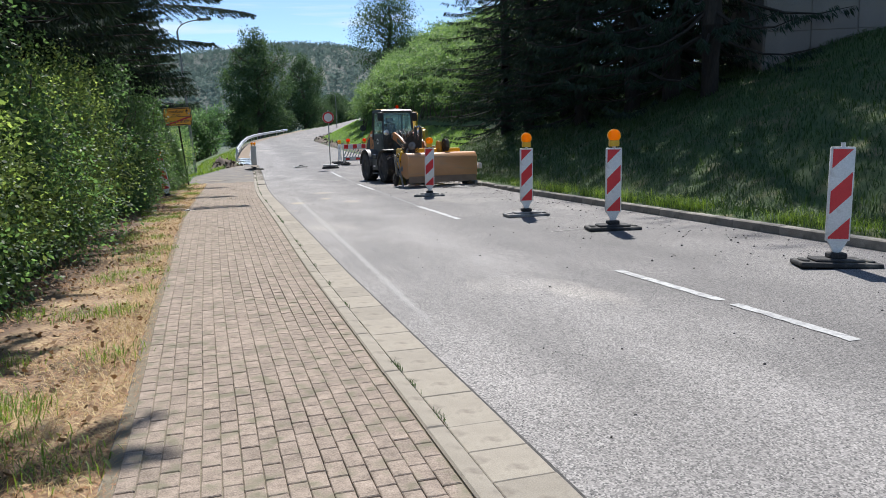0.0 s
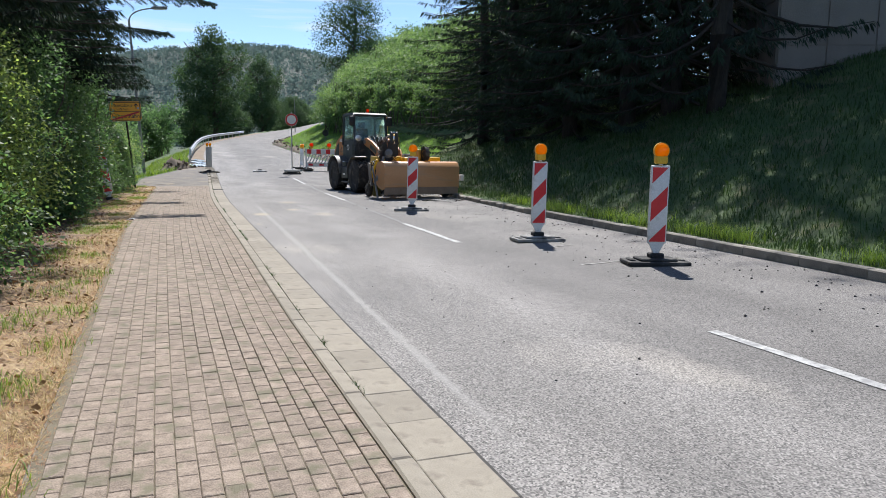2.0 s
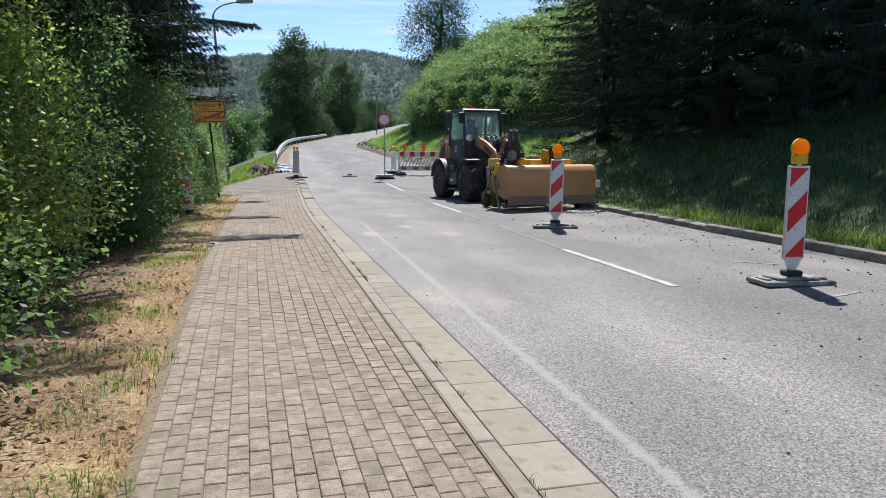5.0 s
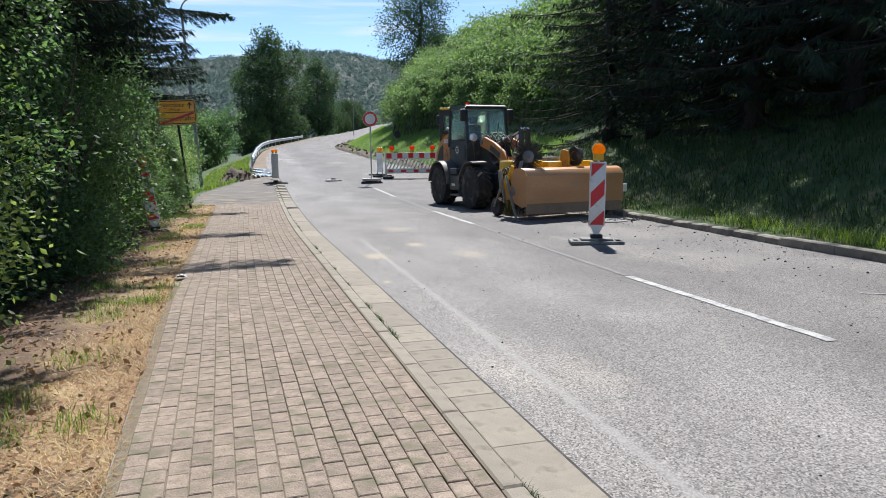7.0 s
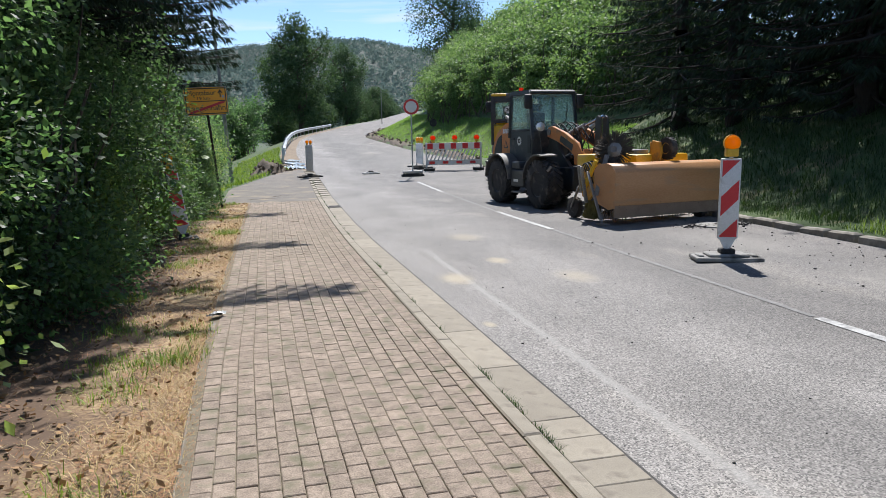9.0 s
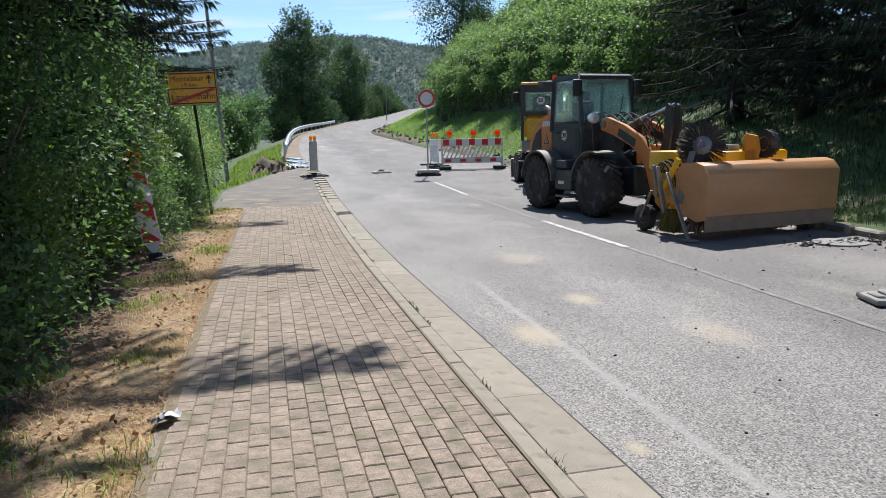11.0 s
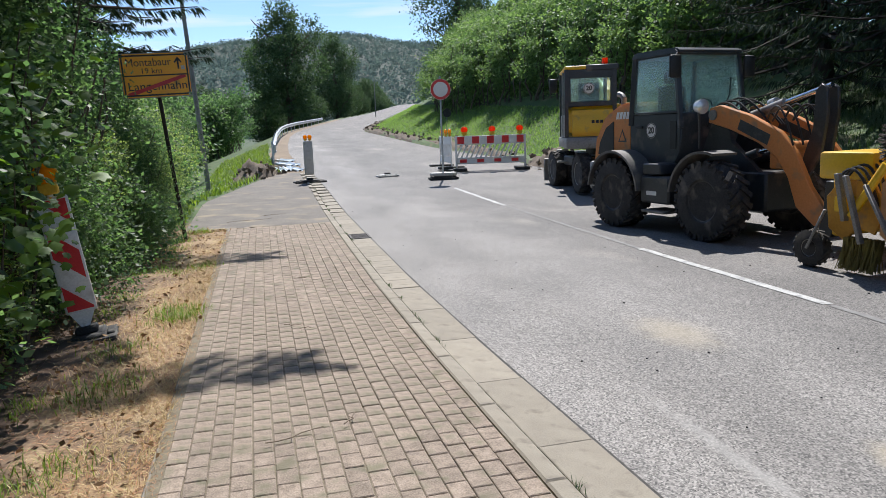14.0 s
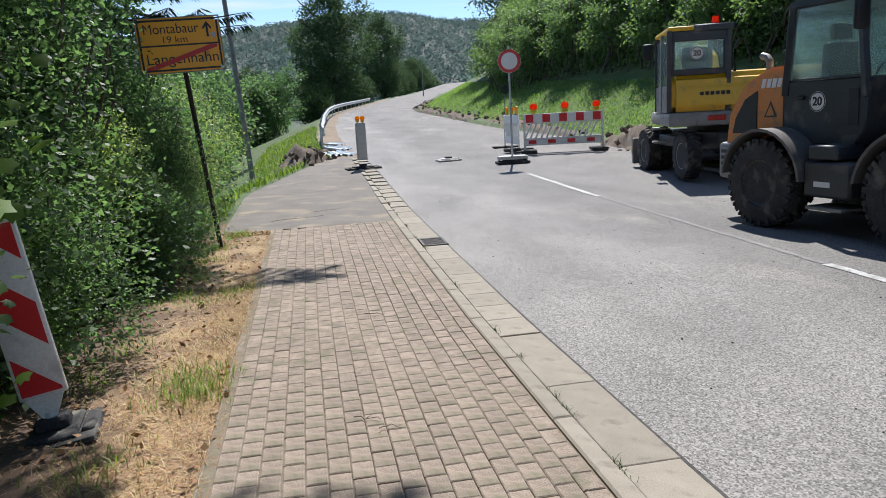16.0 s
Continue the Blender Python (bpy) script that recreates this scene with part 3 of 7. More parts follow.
# pavement bed, edging strips
bed = tagged(ribbon("pavement_bed", axis_steps([(-8, 43.1, 70)]), lambda y: np.where(y < 31, pave_left(y) - 0.06, kerb_x(y) - 0.2), lambda y: kerb_x(y) - 0.012, 0.010, M_BED, 4),
             "sandy bed with dark joints under the paving", "pavement", kind="structure")
tagged(ribbon("gutter_bed", axis_steps([(-8, 43.1, 70)]), lambda y: kerb_x(y) - 0.014, lambda y: kerb_x(y) + 0.33, -0.006, M_BED, 2),
       "sandy bed under the gutter slabs", "gutter", kind="structure")


# white lane dashes and marks
def paint_strip(name, x0, y0, x1, y1, w, mat, label, lift=0.005, wob=0.0, n=14):
    d = Vector((x1 - x0, y1 - y0)).normalized()
    s = Vector((-d.y, d.x))
    rng = random.Random(int(x0 * 100 + y0 * 10))
    v = []
    for i in range(n + 1):
        t = i / n
        px, py = x0 + (x1 - x0) * t, y0 + (y1 - y0) * t
        a, b = w / 2 * (1 + rng.uniform(-wob, wob)), w / 2 * (1 + rng.uniform(-wob, wob))
        k = rng.uniform(-1, 1) * wob * w
        for q in (a + k, -b + k):
            v.append((px + s.x * q, py + s.y * q, float(road_h(px, py)) + lift))
    f = np.array([(2 * i, 2 * i + 1, 2 * i + 3, 2 * i + 2) for i in range(n)])
    return tagged(new(name, mesh_np(name, np.array(v), f, mat)), label, "road marking", kind="structure")


for x0, y0, x1, y1 in ((5.08, 3.5, 5.05, 4.76), (5.04, 4.93, 4.97, 6.62), (5.0, 12.55, 5.01, 15.64), (5.22, 22.2, 5.29, 25.5), (5.6, 31.6, 5.72, 36.0),
                       (5.12, -4.0, 5.11, -0.8)):
    paint_strip("lane_line", x0, y0, x1, y1, 0.105, M_PAINT, "worn white dashed lane line on the asphalt", wob=0.07)
M_OLDPAINT = material("worn_paint", (0.165, 0.162, 0.157), (0.26, 0.255, 0.245), rough=0.8, scale=7, fine=80, bump=0.3, spots=(0.17, 0.166, 0.16), spot_at=0.48, spot_scale=11)
for x0, y0, x1, y1 in ((5.01, 15.7, 5.22, 22.15), (5.29, 25.55, 5.6, 31.55)):
    paint_strip("old_lane_line", x0, y0, x1, y1, 0.07, M_OLDPAINT, "nearly worn off white lane line on asphalt", lift=0.004, wob=0.16, n=40)
for x0, y0, x1, y1 in ((5.7, 9.98, 6.45, 10.12), (6.0, 11.6, 6.6, 11.75), (6.6, 13.9, 7.0, 13.5)):
    paint_strip("paint_mark", x0, y0, x1, y1, 0.05, M_DUST, "faded white survey mark sprayed on asphalt", wob=0.3)
tagged(ribbon("road_joint", axis_steps([(-7, 43, 60)]), lambda y: gutter_out(y) - 0.006, lambda y: gutter_out(y) + 0.016, 0.004, M_GRAVEL, 1),
       "dark bitumen joint between gutter and asphalt", "joint", kind="structure")


# ---- vegetation ----
def blob_leaves(name, blobs, n_spray, per, size, mat, seed, spray=0.16, droop=0.25, shell=0.72, stretch=0.8, lift=0.35, flat=1.0):
    """A crown of sprays: tufts of leaves over and inside the given ellipsoids (x, y, z, rx, ry, rz)."""
    rng = np.random.default_rng(seed)
    bl = np.array(blobs, float)
    area = (bl[:, 3] * bl[:, 4] * bl[:, 5]) ** (2 / 3)
    which = rng.choice(len(bl), n_spray, p=area / area.sum())
    d = unit(rng, n_spray)
    rad = shell + (1.08 - shell) * rng.random(n_spray) ** 0.6
    c = bl[which, :3] + d * bl[which, 3:] * rad[:, None]
    # shoots point outwards and up
    out = d * np.array([1, 1, flat]) + np.array([0, 0, lift])
    out /= np.linalg.norm(out, axis=1, keepdims=True)
    cc = np.repeat(c, per, 0)
    oo = np.repeat(out, per, 0)
    t = rng.normal(size=(n_spray * per, 1)) * spray * stretch
    cen = cc + oo * t + rng.normal(size=cc.shape) * spray * 0.75 * np.array([1, 1, flat])
    along = oo + unit(rng, len(cc)) * 0.9 - np.array([0, 0, droop])
    nor = unit(rng, len(cc)) * 0.8 + np.array([0, 0, 1.0])
    s = size * rng.uniform(0.65, 1.3, len(cc))
    return leaves(name, cen, along, nor, s, s * 0.62, mat)


def bm_limb(bm, p, q, r1, r2, rng, seg=7, n=6, wob=0.05):
    pts = []
    for i in range(n + 1):
        t = i / n
        v = Vector(p).lerp(Vector(q), t)
        if 0 < i < n:
            v += Vector((rng.uniform(-1, 1), rng.uniform(-1, 1), rng.uniform(-0.5, 0.5))) * wob * (Vector(q) - Vector(p)).length
        pts.append(v)
    bm_tube(bm, pts, r1, seg, r2)


def shrub(m, seed, h, w, mat, label, size=0.066, n=620, per=26, spray=0.15):
    """A many-stemmed shrub, bushy to the ground."""
    rng = random.Random(seed)
    ob = thing("shrub", m, label, "shrub", "roadside shrubs")
    for k in range(5):
        bm = bmesh.new()
        a = rng.uniform(0, 6.28)
        bm_limb(bm, (0.15 * math.cos(a), 0.15 * math.sin(a), -0.4), (w * 0.6 * math.cos(a), w * 0.6 * math.sin(a), h * rng.uniform(0.55, 0.9)), 0.035, 0.008, rng)
        part("stem", bm, M_BARK, ob)
    blobs = []
    for k in range(11):
        a, r = rng.uniform(0, 6.28), w * rng.uniform(0.1, 0.62)
        zz = h * rng.uniform(0.12, 0.85)
        s = rng.uniform(0.3, 0.5) * w
        blobs.append((r * math.cos(a), r * math.sin(a), zz, s, s, s * rng.uniform(0.8, 1.2)))
    cr = new("crown", blob_leaves("crown", blobs, n, per, size, mat, seed, spray))
    cr.parent = ob
    return ob


def broad_tree(m, seed, h, w, mat, label, trunk_h=0.22, size=0.3, n=700, per=12, spray=0.4, name="deciduous_tree"):
    rng = random.Random(seed)
    ob = thing(name, m, label, "tree", "broadleaf trees")
    bm = bmesh.new()
    bm_limb(bm, (0, 0, -1.5), (0, 0, h * 0.8), 0.028 * h, 0.006 * h, rng, 9, 8, 0.015)
    for k in range(9):
        a, z0 = rng.uniform(0, 6.28), h * rng.uniform(trunk_h, 0.65)
        bm_limb(bm, (0, 0, z0), (w * 0.7 * math.cos(a), w * 0.7 * math.sin(a), z0 + h * rng.uniform(0.1, 0.25)), 0.011 * h, 0.003 * h, rng)
    part("trunk", bm, M_BARK, ob)
    blobs = []
    for k in range(18):
        f = (k + 0.5) / 18
        zz = h * (trunk_h + 0.06 + (0.86 - trunk_h) * f)
        prof = math.sin(math.pi * min(1, 0.24 + 0.68 * f)) ** 0.7
        a, r = k * 2.4 + rng.uniform(-0.5, 0.5), w * prof * rng.uniform(0.25, 0.72)
        s = w * rng.uniform(0.3, 0.46) * (0.55 + 0.45 * prof)
        blobs.append((r * math.cos(a), r * math.sin(a), zz, s, s, s * rng.uniform(0.7, 1.0)))
    cr = new("crown", blob_leaves("crown", blobs, n, per, size, mat, seed, spray))
    cr.parent = ob
    return ob


def spruce(m, seed, h, w, label, first=0.08, per_whorl=7, name="spruce_tree", dens=25, fine=1.0):
    """A conifer: whorls of drooping branches hung with curtains of needle twigs."""
    rng = np.random.default_rng(seed)
    pr = random.Random(seed)
    ob = thing(name, m, label, "tree", "conifers")
    bm = bmesh.new()
    bm_limb(bm, (0, 0, -1), (0, 0, h), 0.018 * h, 0.02, pr, 9, 8, 0.004)
    cen, al, nor, ln, wd = [], [], [], [], []
    whorls = int(h * 2.2)
    for k in range(whorls):
        f = first + (1 - first) * k / whorls
        z0 = h * f
        reach = w * (1 - f) ** 0.75 * rng.uniform(0.85, 1.12) + 0.15
        for j in range(per_whorl):
            a = j * math.tau / per_whorl + k * 0.9 + rng.uniform(-0.3, 0.3)
            R = reach * rng.uniform(0.7, 1.15)
            dr = rng.uniform(0.16, 0.34) * R
            p0, p1, p2 = Vector((0, 0, z0)), Vector((math.cos(a) * R * 0.55, math.sin(a) * R * 0.55, z0 - dr * 1.1)), Vector((math.cos(a) * R, math.sin(a) * R, z0 - dr * 0.7))
            if j % 2 == 0:
                bm_tube(bm, arc(p0, p1, p2, 5), 0.012 + 0.010 * R, 4, 0.005)
            nt = max(8, int(R * dens * (1.0 if z0 < 10 else 0.3)))
            t = 0.22 + 0.8 * rng.random(nt) ** 0.8
            q0, q1, q2 = np.array(p0), np.array(p1), np.array(p2)
            pos = q0 * (1 - t[:, None]) ** 2 + q1 * 2 * (t * (1 - t))[:, None] + q2 * (t ** 2)[:, None]
            od = np.array([math.cos(a), math.sin(a), 0])
            sd = np.array([-math.sin(a), math.cos(a), 0])
            sgn = rng.choice([-1, 1], nt)[:, None]
            L = rng.uniform(0.16, 0.42, nt) * fine
            dirs = od * 0.55 + sd * sgn * rng.uniform(0.3, 1.0, (nt, 1)) - np.array([0, 0, 1]) * rng.uniform(0.25, 1.35, (nt, 1))
            dirs /= np.linalg.norm(dirs, axis=1, keepdims=True)
            cen.append(pos + dirs * L[:, None] * 0.5)
            al.append(dirs)
            nor.append(unit(rng, nt) + np.array([0, 0, 0.6]))
            ln.append(L)
            wd.append(L * rng.uniform(0.09, 0.19, nt))
    part("trunk", bm, M_BARKDARK, ob)
    cr = new("crown", leaves("crown", np.concatenate(cen), np.concatenate(al), np.concatenate(nor), np.concatenate(ln), np.concatenate(wd), L_NEEDLE))
    cr.parent = ob
    return ob


def at_ground(x, y, rz=0, s=1.0, dz=0.0, sz=None):
    return Matrix.LocRotScale((x, y, float(ground_z(x, y)) + dz), Euler((0, 0, radians(rz))), (s, s, sz or s))


# left: wall of shrubs, with tall maples and conifers behind
vr = random.Random(5)
sh_a = shrub(at_ground(-2.35, 10.0), 11, 3.6, 1.75, L_BUSH, "dense green hornbeam shrub beside the pavement", size=0.058, n=950, per=24)
sh_b = shrub(at_ground(-2.0, 13.6), 12, 3.3, 1.45, L_BRIGHT, "bright green young shrub, sunlight put into its leaf colour", size=0.056, n=950, per=24)
sh_c = shrub(at_ground(-2.4, 16.3), 13, 4.2, 1.75, L_DARK, "dark leafy shrub overhanging the verge", size=0.066, n=900, per=24)
k = 0
for x, y in ((-2.6, 3.2), (-2.6, 5.2), (-2.65, 7.4), (-2.6, 8.6), (-2.6, 11.8), (-2.65, 14.8), (-2.3, 18.3), (-2.25, 20.2), (-2.3, 22.0), (-2.3, 24.4), (-2.35, 26.0), (-2.4, 27.4), (-2.7, 29.0),
             (-2.5, 30.9), (-2.4, 32.0), (-2.7, 0.8), (-2.7, -1.5)):
    src = (sh_a, sh_c, sh_a, sh_c, sh_a)[k % 5]
    s = vr.uniform(0.95, 1.15)
    copy_thing(src, at_ground(x + vr.uniform(-0.1, 0.1), y, vr.uniform(0, 360), s))
    k += 1
for x, y, s in ((-1.6, 27.6, 0.58), (-1.5, 29.1, 0.6), (-1.55, 30.6, 0.62), (-1.5, 32.6, 0.72), (-1.75, 34.6, 0.85), (-1.9, 37.0, 0.8), (-1.8, 22.7, 0.5), (-1.6, 24.9, 0.52), (-1.8, 20.6, 0.5), (-1.2, 28.9, 0.42), (-1.2, 30.2, 0.45), (-1.25, 27.6, 0.4), (-1.3, 31.6, 0.5)):
    copy_thing((sh_a, sh_b)[k % 2], at_ground(x, y, vr.uniform(0, 360), s))
    k += 1
for x, y, s in ((-2.0, 3.6, 0.8), (-2.05, 5.8, 0.95), (-2.0, 8.1, 0.85), (-2.05, 10.9, 0.9)):
    copy_thing(sh_b, at_ground(x, y, vr.uniform(0, 360), s))
tall_a = shrub(at_ground(-3.6, 12.0), 14, 7.2, 1.9, L_DARK, "tall dark maple growing behind the shrubs", size=0.092, n=1300, per=20, spray=0.2)
tall_f = shrub(at_ground(-6.2, 12.0), 15, 7.2, 2.0, L_DARK, "tall dark maple in the rear of the thicket", size=0.21, n=420, per=13, spray=0.26)
sh_f = shrub(at_ground(-5.0, 35.6, 0, 1.2), 16, 4.2, 1.9, L_BUSH, "green shrub on the falling verge", size=0.17, n=420, per=13, spray=0.24)
for y in (2.5, 5.6, 8.6, 15.4, 18.6, 22.0, 25.0, 27.8):
    copy_thing(tall_a, at_ground(-3.75 + vr.uniform(-0.25, 0.25), y, vr.uniform(0, 360), vr.uniform(0.92, 1.1)))
copy_thing(tall_a, at_ground(-2.75, 31.6, 40, 0.95))
copy_thing(tall_a, at_ground(-3.2, 33.6, 90, 0.85))
for y in (2, 6.0, 9.5, 13, 16.8, 20.5, 24, 27.5, 30.8, 33.5):
    copy_thing(tall_f, at_ground(-5.9 + vr.uniform(-0.4, 0.4), y, vr.uniform(0, 360), vr.uniform(1.1, 1.3)))


def maple_sapling(m, seed, h, w, n, label):
    """A young maple with broad lobed leaves on thin stems."""
    rng = np.random.default_rng(seed)
    pr = random.Random(seed)
    ob = thing("maple_sapling", m, label, "sapling", "maple saplings")
    tips = []
    for k in range(7):
        a, e = pr.uniform(-1.6, 1.6), pr.uniform(0.45, 1.0)
        q = Vector((w * e * math.cos(a), w * e * math.sin(a), h * pr.uniform(0.45, 1.0)))
        bm = bmesh.new()
        bm_limb(bm, (0, 0, -0.2), q, 0.02, 0.005, pr)
        part("stem", bm, M_BARK, ob)
        tips.append(q)
    star = [(math.cos(t) * r, math.sin(t) * r) for t, r in ((0, 1.0), (0.42, 0.7), (0.85, 0.92), (1.3, 0.64), (1.9, 0.74), (2.6, 0.5), (math.pi, 0.42), (-2.6, 0.5), (-1.9, 0.74), (-1.3, 0.64), (-0.85, 0.92), (-0.42, 0.7))]
    V, F = [], []
    for i in range(n):
        tp = np.array(tips[rng.integers(len(tips))]) * rng.uniform(0.35, 1.05)
        c = tp + rng.normal(size=3) * np.array([0.2, 0.2, 0.16])
        nrm = unit(rng, 1)[0] * 0.55 + np.array([0.2, -0.2, 0.9])
        nrm /= np.linalg.norm(nrm)
        ax = np.cross(nrm, unit(rng, 1)[0])
        ax /= np.linalg.norm(ax)
        ay = np.cross(nrm, ax)
        s = rng.uniform(0.04, 0.085)
        o = len(V)
        V.append(c)
        for px, py in star:
            V.append(c + s * (ax * px + ay * py) - nrm * s * 0.22 * (px * px + py * py))
        F += [(o, o + 1 + j, o + 1 + (j + 1) % 12) for j in range(12)]
    cr = new("crown", mesh_np("crown", np.array(V), np.array(F), L_MAPLE))
    cr.parent = ob
    return ob


maple_sapling(at_ground(-1.4, 23.2), 51, 2.6, 0.5, 420, "young maple with bright lobed leaves by the verge")
maple_sapling(at_ground(-1.4, 21.6), 52, 1.9, 0.55, 420, "young maple with bright lobed leaves in the shrubs")
maple_sapling(at_ground(-2.2, 15.2), 53, 3.0, 0.9, 380, "young maple shoot with bright lobed leaves")


def long_limb(owner, z, reach, seed, rise=0.3):
    """One long branch over the pavement, hung with needle twigs."""
    rng = np.random.default_rng(seed)
    bm = bmesh.new()
    p0, p1, p2 = (0, 0, z), (reach * 0.5, 0.1, z + rise), (reach, -0.1, z - 0.2)
    bm_tube(bm, arc(p0, p1, p2, 9), 0.04, 6, 0.006)
    lb = part("branch", bm, M_BARK, owner)
    # side twigs alternate along the limb, shorter towards its tip
    q0, q1, q2 = (np.array(v) for v in (p0, p1, p2))
    k = int(reach * 7)
    n = k * 165
    w = rng.integers(0, k, n)
    t0 = (0.2 + 0.8 * (np.arange(k) + 0.5 * rng.random(k)) / k)[w]
    side = np.where(w % 2, 1.0, -1.0)
    length = ((1.2 - t0) * 1.05 + 0.14) * rng.uniform(0.7, 1.15, k)[w]
    u = rng.random(n) * length
    pos = q0 * (1 - t0[:, None]) ** 2 + q1 * 2 * (t0 * (1 - t0))[:, None] + q2 * (t0 ** 2)[:, None]
    pos = pos + np.stack([u * 0.75, side * u * 0.7, -0.25 * u - 0.2 * u * u], 1) + rng.normal(size=(n, 3)) * 0.02
    d = np.stack([0.7 + 0.5 * rng.normal(size=n), side * 0.5 + 0.7 * rng.normal(size=n), -rng.uniform(0.0, 0.9, n)], 1)
    d /= np.linalg.norm(d, axis=1, keepdims=True)
    L = rng.uniform(0.07, 0.17, n)
    tw = new("needles", leaves("needles", pos + d * L[:, None] * 0.5, d, unit(rng, n) + np.array([0, 0, 0.8]), L, L * 0.16, L_NEEDLE))
    tw.parent = lb
    tagged(tw, kind="stuff")


sp_a = spruce(at_ground(-2.75, 15.0), 21, 12.5, 3.3, "tall dark spruce with drooping branches behind shrubs", first=0.34, fine=0.5, dens=85)
for x, y, s in ((-2.8, 10.0, 1.0), (-3.0, 5.0, 1.0), (-3.2, 0.5, 1.0), (-3.6, 19.2, 1.05)):
    copy_thing(sp_a, at_ground(x, y, vr.uniform(0, 360), s))
for x, y, z, reach, sd in ((-2.8, 23.75, 8.5, 5.75, 1), (-2.8, 27.75, 8.6, 5.4, 2), (-2.9, 32.1, 7.8, 5.1, 3)):
    o = copy_thing(sp_a, pose(x, y, float(ground_z(x, y)), 0, 0, 0))
    long_limb(o, z, reach, sd)
    long_limb(o, z - 1.2, reach * 0.68, sd + 10, 0.0)
# From here on, limbs out of view above, added to shade the strip.
o = copy_thing(sp_a, pose(-2.8, 21.0, float(ground_z(-2.8, 21.0)), 0, 0, 12))
for z, reach, sd in ((7.4, 3.9, 21), (8.1, 3.4, 22), (6.7, 3.1, 23), (8.8, 3.8, 26)):
    long_limb(o, z, reach, sd, 0.1)
o = copy_thing(sp_a, pose(-2.9, 18.2, float(ground_z(-2.9, 18.2)), 0, 0, -10))
for z, reach, sd in ((6.9, 3.6, 24), (7.6, 3.3, 25), (8.4, 3.9, 27)):
    long_limb(o, z, reach, sd, 0.1)

for y, lim in ((7.0, ((6.6, 4.5, 31), (7.3, 3.4, 32), (6.0, 3.0, 33), (8.2, 3.6, 41))), (9.6, ((6.9, 3.5, 34), (7.6, 3.8, 35), (8.4, 3.2, 42))), (12.6, ((7.2, 3.2, 36), (8.0, 3.7, 37))), (22.7, ((7.5, 3.1, 51), (8.0, 3.5, 52), (8.5, 3.2, 53), (8.9, 3.7, 54))), (26.2, ((7.7, 3.1, 55), (8.3, 3.5, 56), (8.8, 3.0, 57))), (15.4, ((7.4, 3.9, 38), (8.2, 3.1, 39), (8.8, 3.5, 43)))):
    o = copy_thing(sp_a, pose(-2.9, y, float(ground_z(-2.9, y)), 0, 0, 5))
    for z, reach, sd in lim:
        long_limb(o, z, reach, sd, 0.1)

# right: conifers on the bank
sp_b = spruce(at_ground(13.2, 31.5), 22, 15.0, 3.5, "tall dark spruce shading the grassy bank", first=0.03, fine=0.62, dens=44, per_whorl=8)
for x, y, s in ((14.4, 27.6, 1.2), (16.2, 24.6, 1.2), (14.7, 20.4, 1.2), (13.4, 24.2, 1.0), (16.6, 33.0, 1.05), (17.6, 28.0, 1.0), (20.0, 30.5, 1.1), (20.6, 25.6, 1.0), (16.2, 36.5, 0.9), (24.5, 29.0, 1.1)):
    copy_thing(sp_b, at_ground(x, y, vr.uniform(0, 360), s))

sp_c = spruce(at_ground(13.9, 25.2), 23, 17.0, 3.6, "tall dark spruce above the grassy bank", first=0.07, fine=0.62, dens=42, per_whorl=8)
for x, y, s, sz in ((13.9, 21.6, 1.2, 1.6), (14.4, 18.2, 1.1, 1.5), (13.2, 28.6, 1.0, 1.2), (17.2, 23.4, 1.3, 1.6)):
    copy_thing(sp_c, at_ground(x, y, vr.uniform(0, 360), s, 0.0, sz))


# hedge of hornbeams along the top of the verge
def hedge_unit(m, seed):
    rng = random.Random(seed)
    ob = thing("hedge_shrub", m, "tall light green hornbeam hedge on a grass verge", "hedge", "hedge")
    for j in range(6):
        bm = bmesh.new()
        x = -1.6 + j * 0.65
        bm_limb(bm, (x, 0.1, -0.5), (x + rng.uniform(-0.3, 0.3), rng.uniform(-0.3, 0.3), 3.4), 0.05, 0.012, rng)
        part("stem", bm, M_BARK, ob)
    # boughs in leafy shelves that step back and up; the foot stands back in their shade
    blobs = []
    for j in range(30):
        yy = rng.uniform(-1.9, 1.0)
        blobs.append((rng.uniform(-1.9, 1.9), yy, 2.75 - 0.95 * yy + rng.uniform(-0.55, 0.5), rng.uniform(0.5, 0.9), rng.uniform(0.45, 0.8), rng.uniform(0.2, 0.36)))
    blobs += [(rng.uniform(-1.9, 1.9), rng.uniform(-1.2, -0.5), rng.uniform(0.4, 2.0), 0.95, 0.5, 0.8) for j in range(10)]
    cr = new("crown", blob_leaves("crown", blobs, 1300, 15, 0.14, L_HEDGE, seed, 0.17, shell=0.72, stretch=1.3, lift=0.1, flat=0.5))
    cr.parent = ob
    return ob


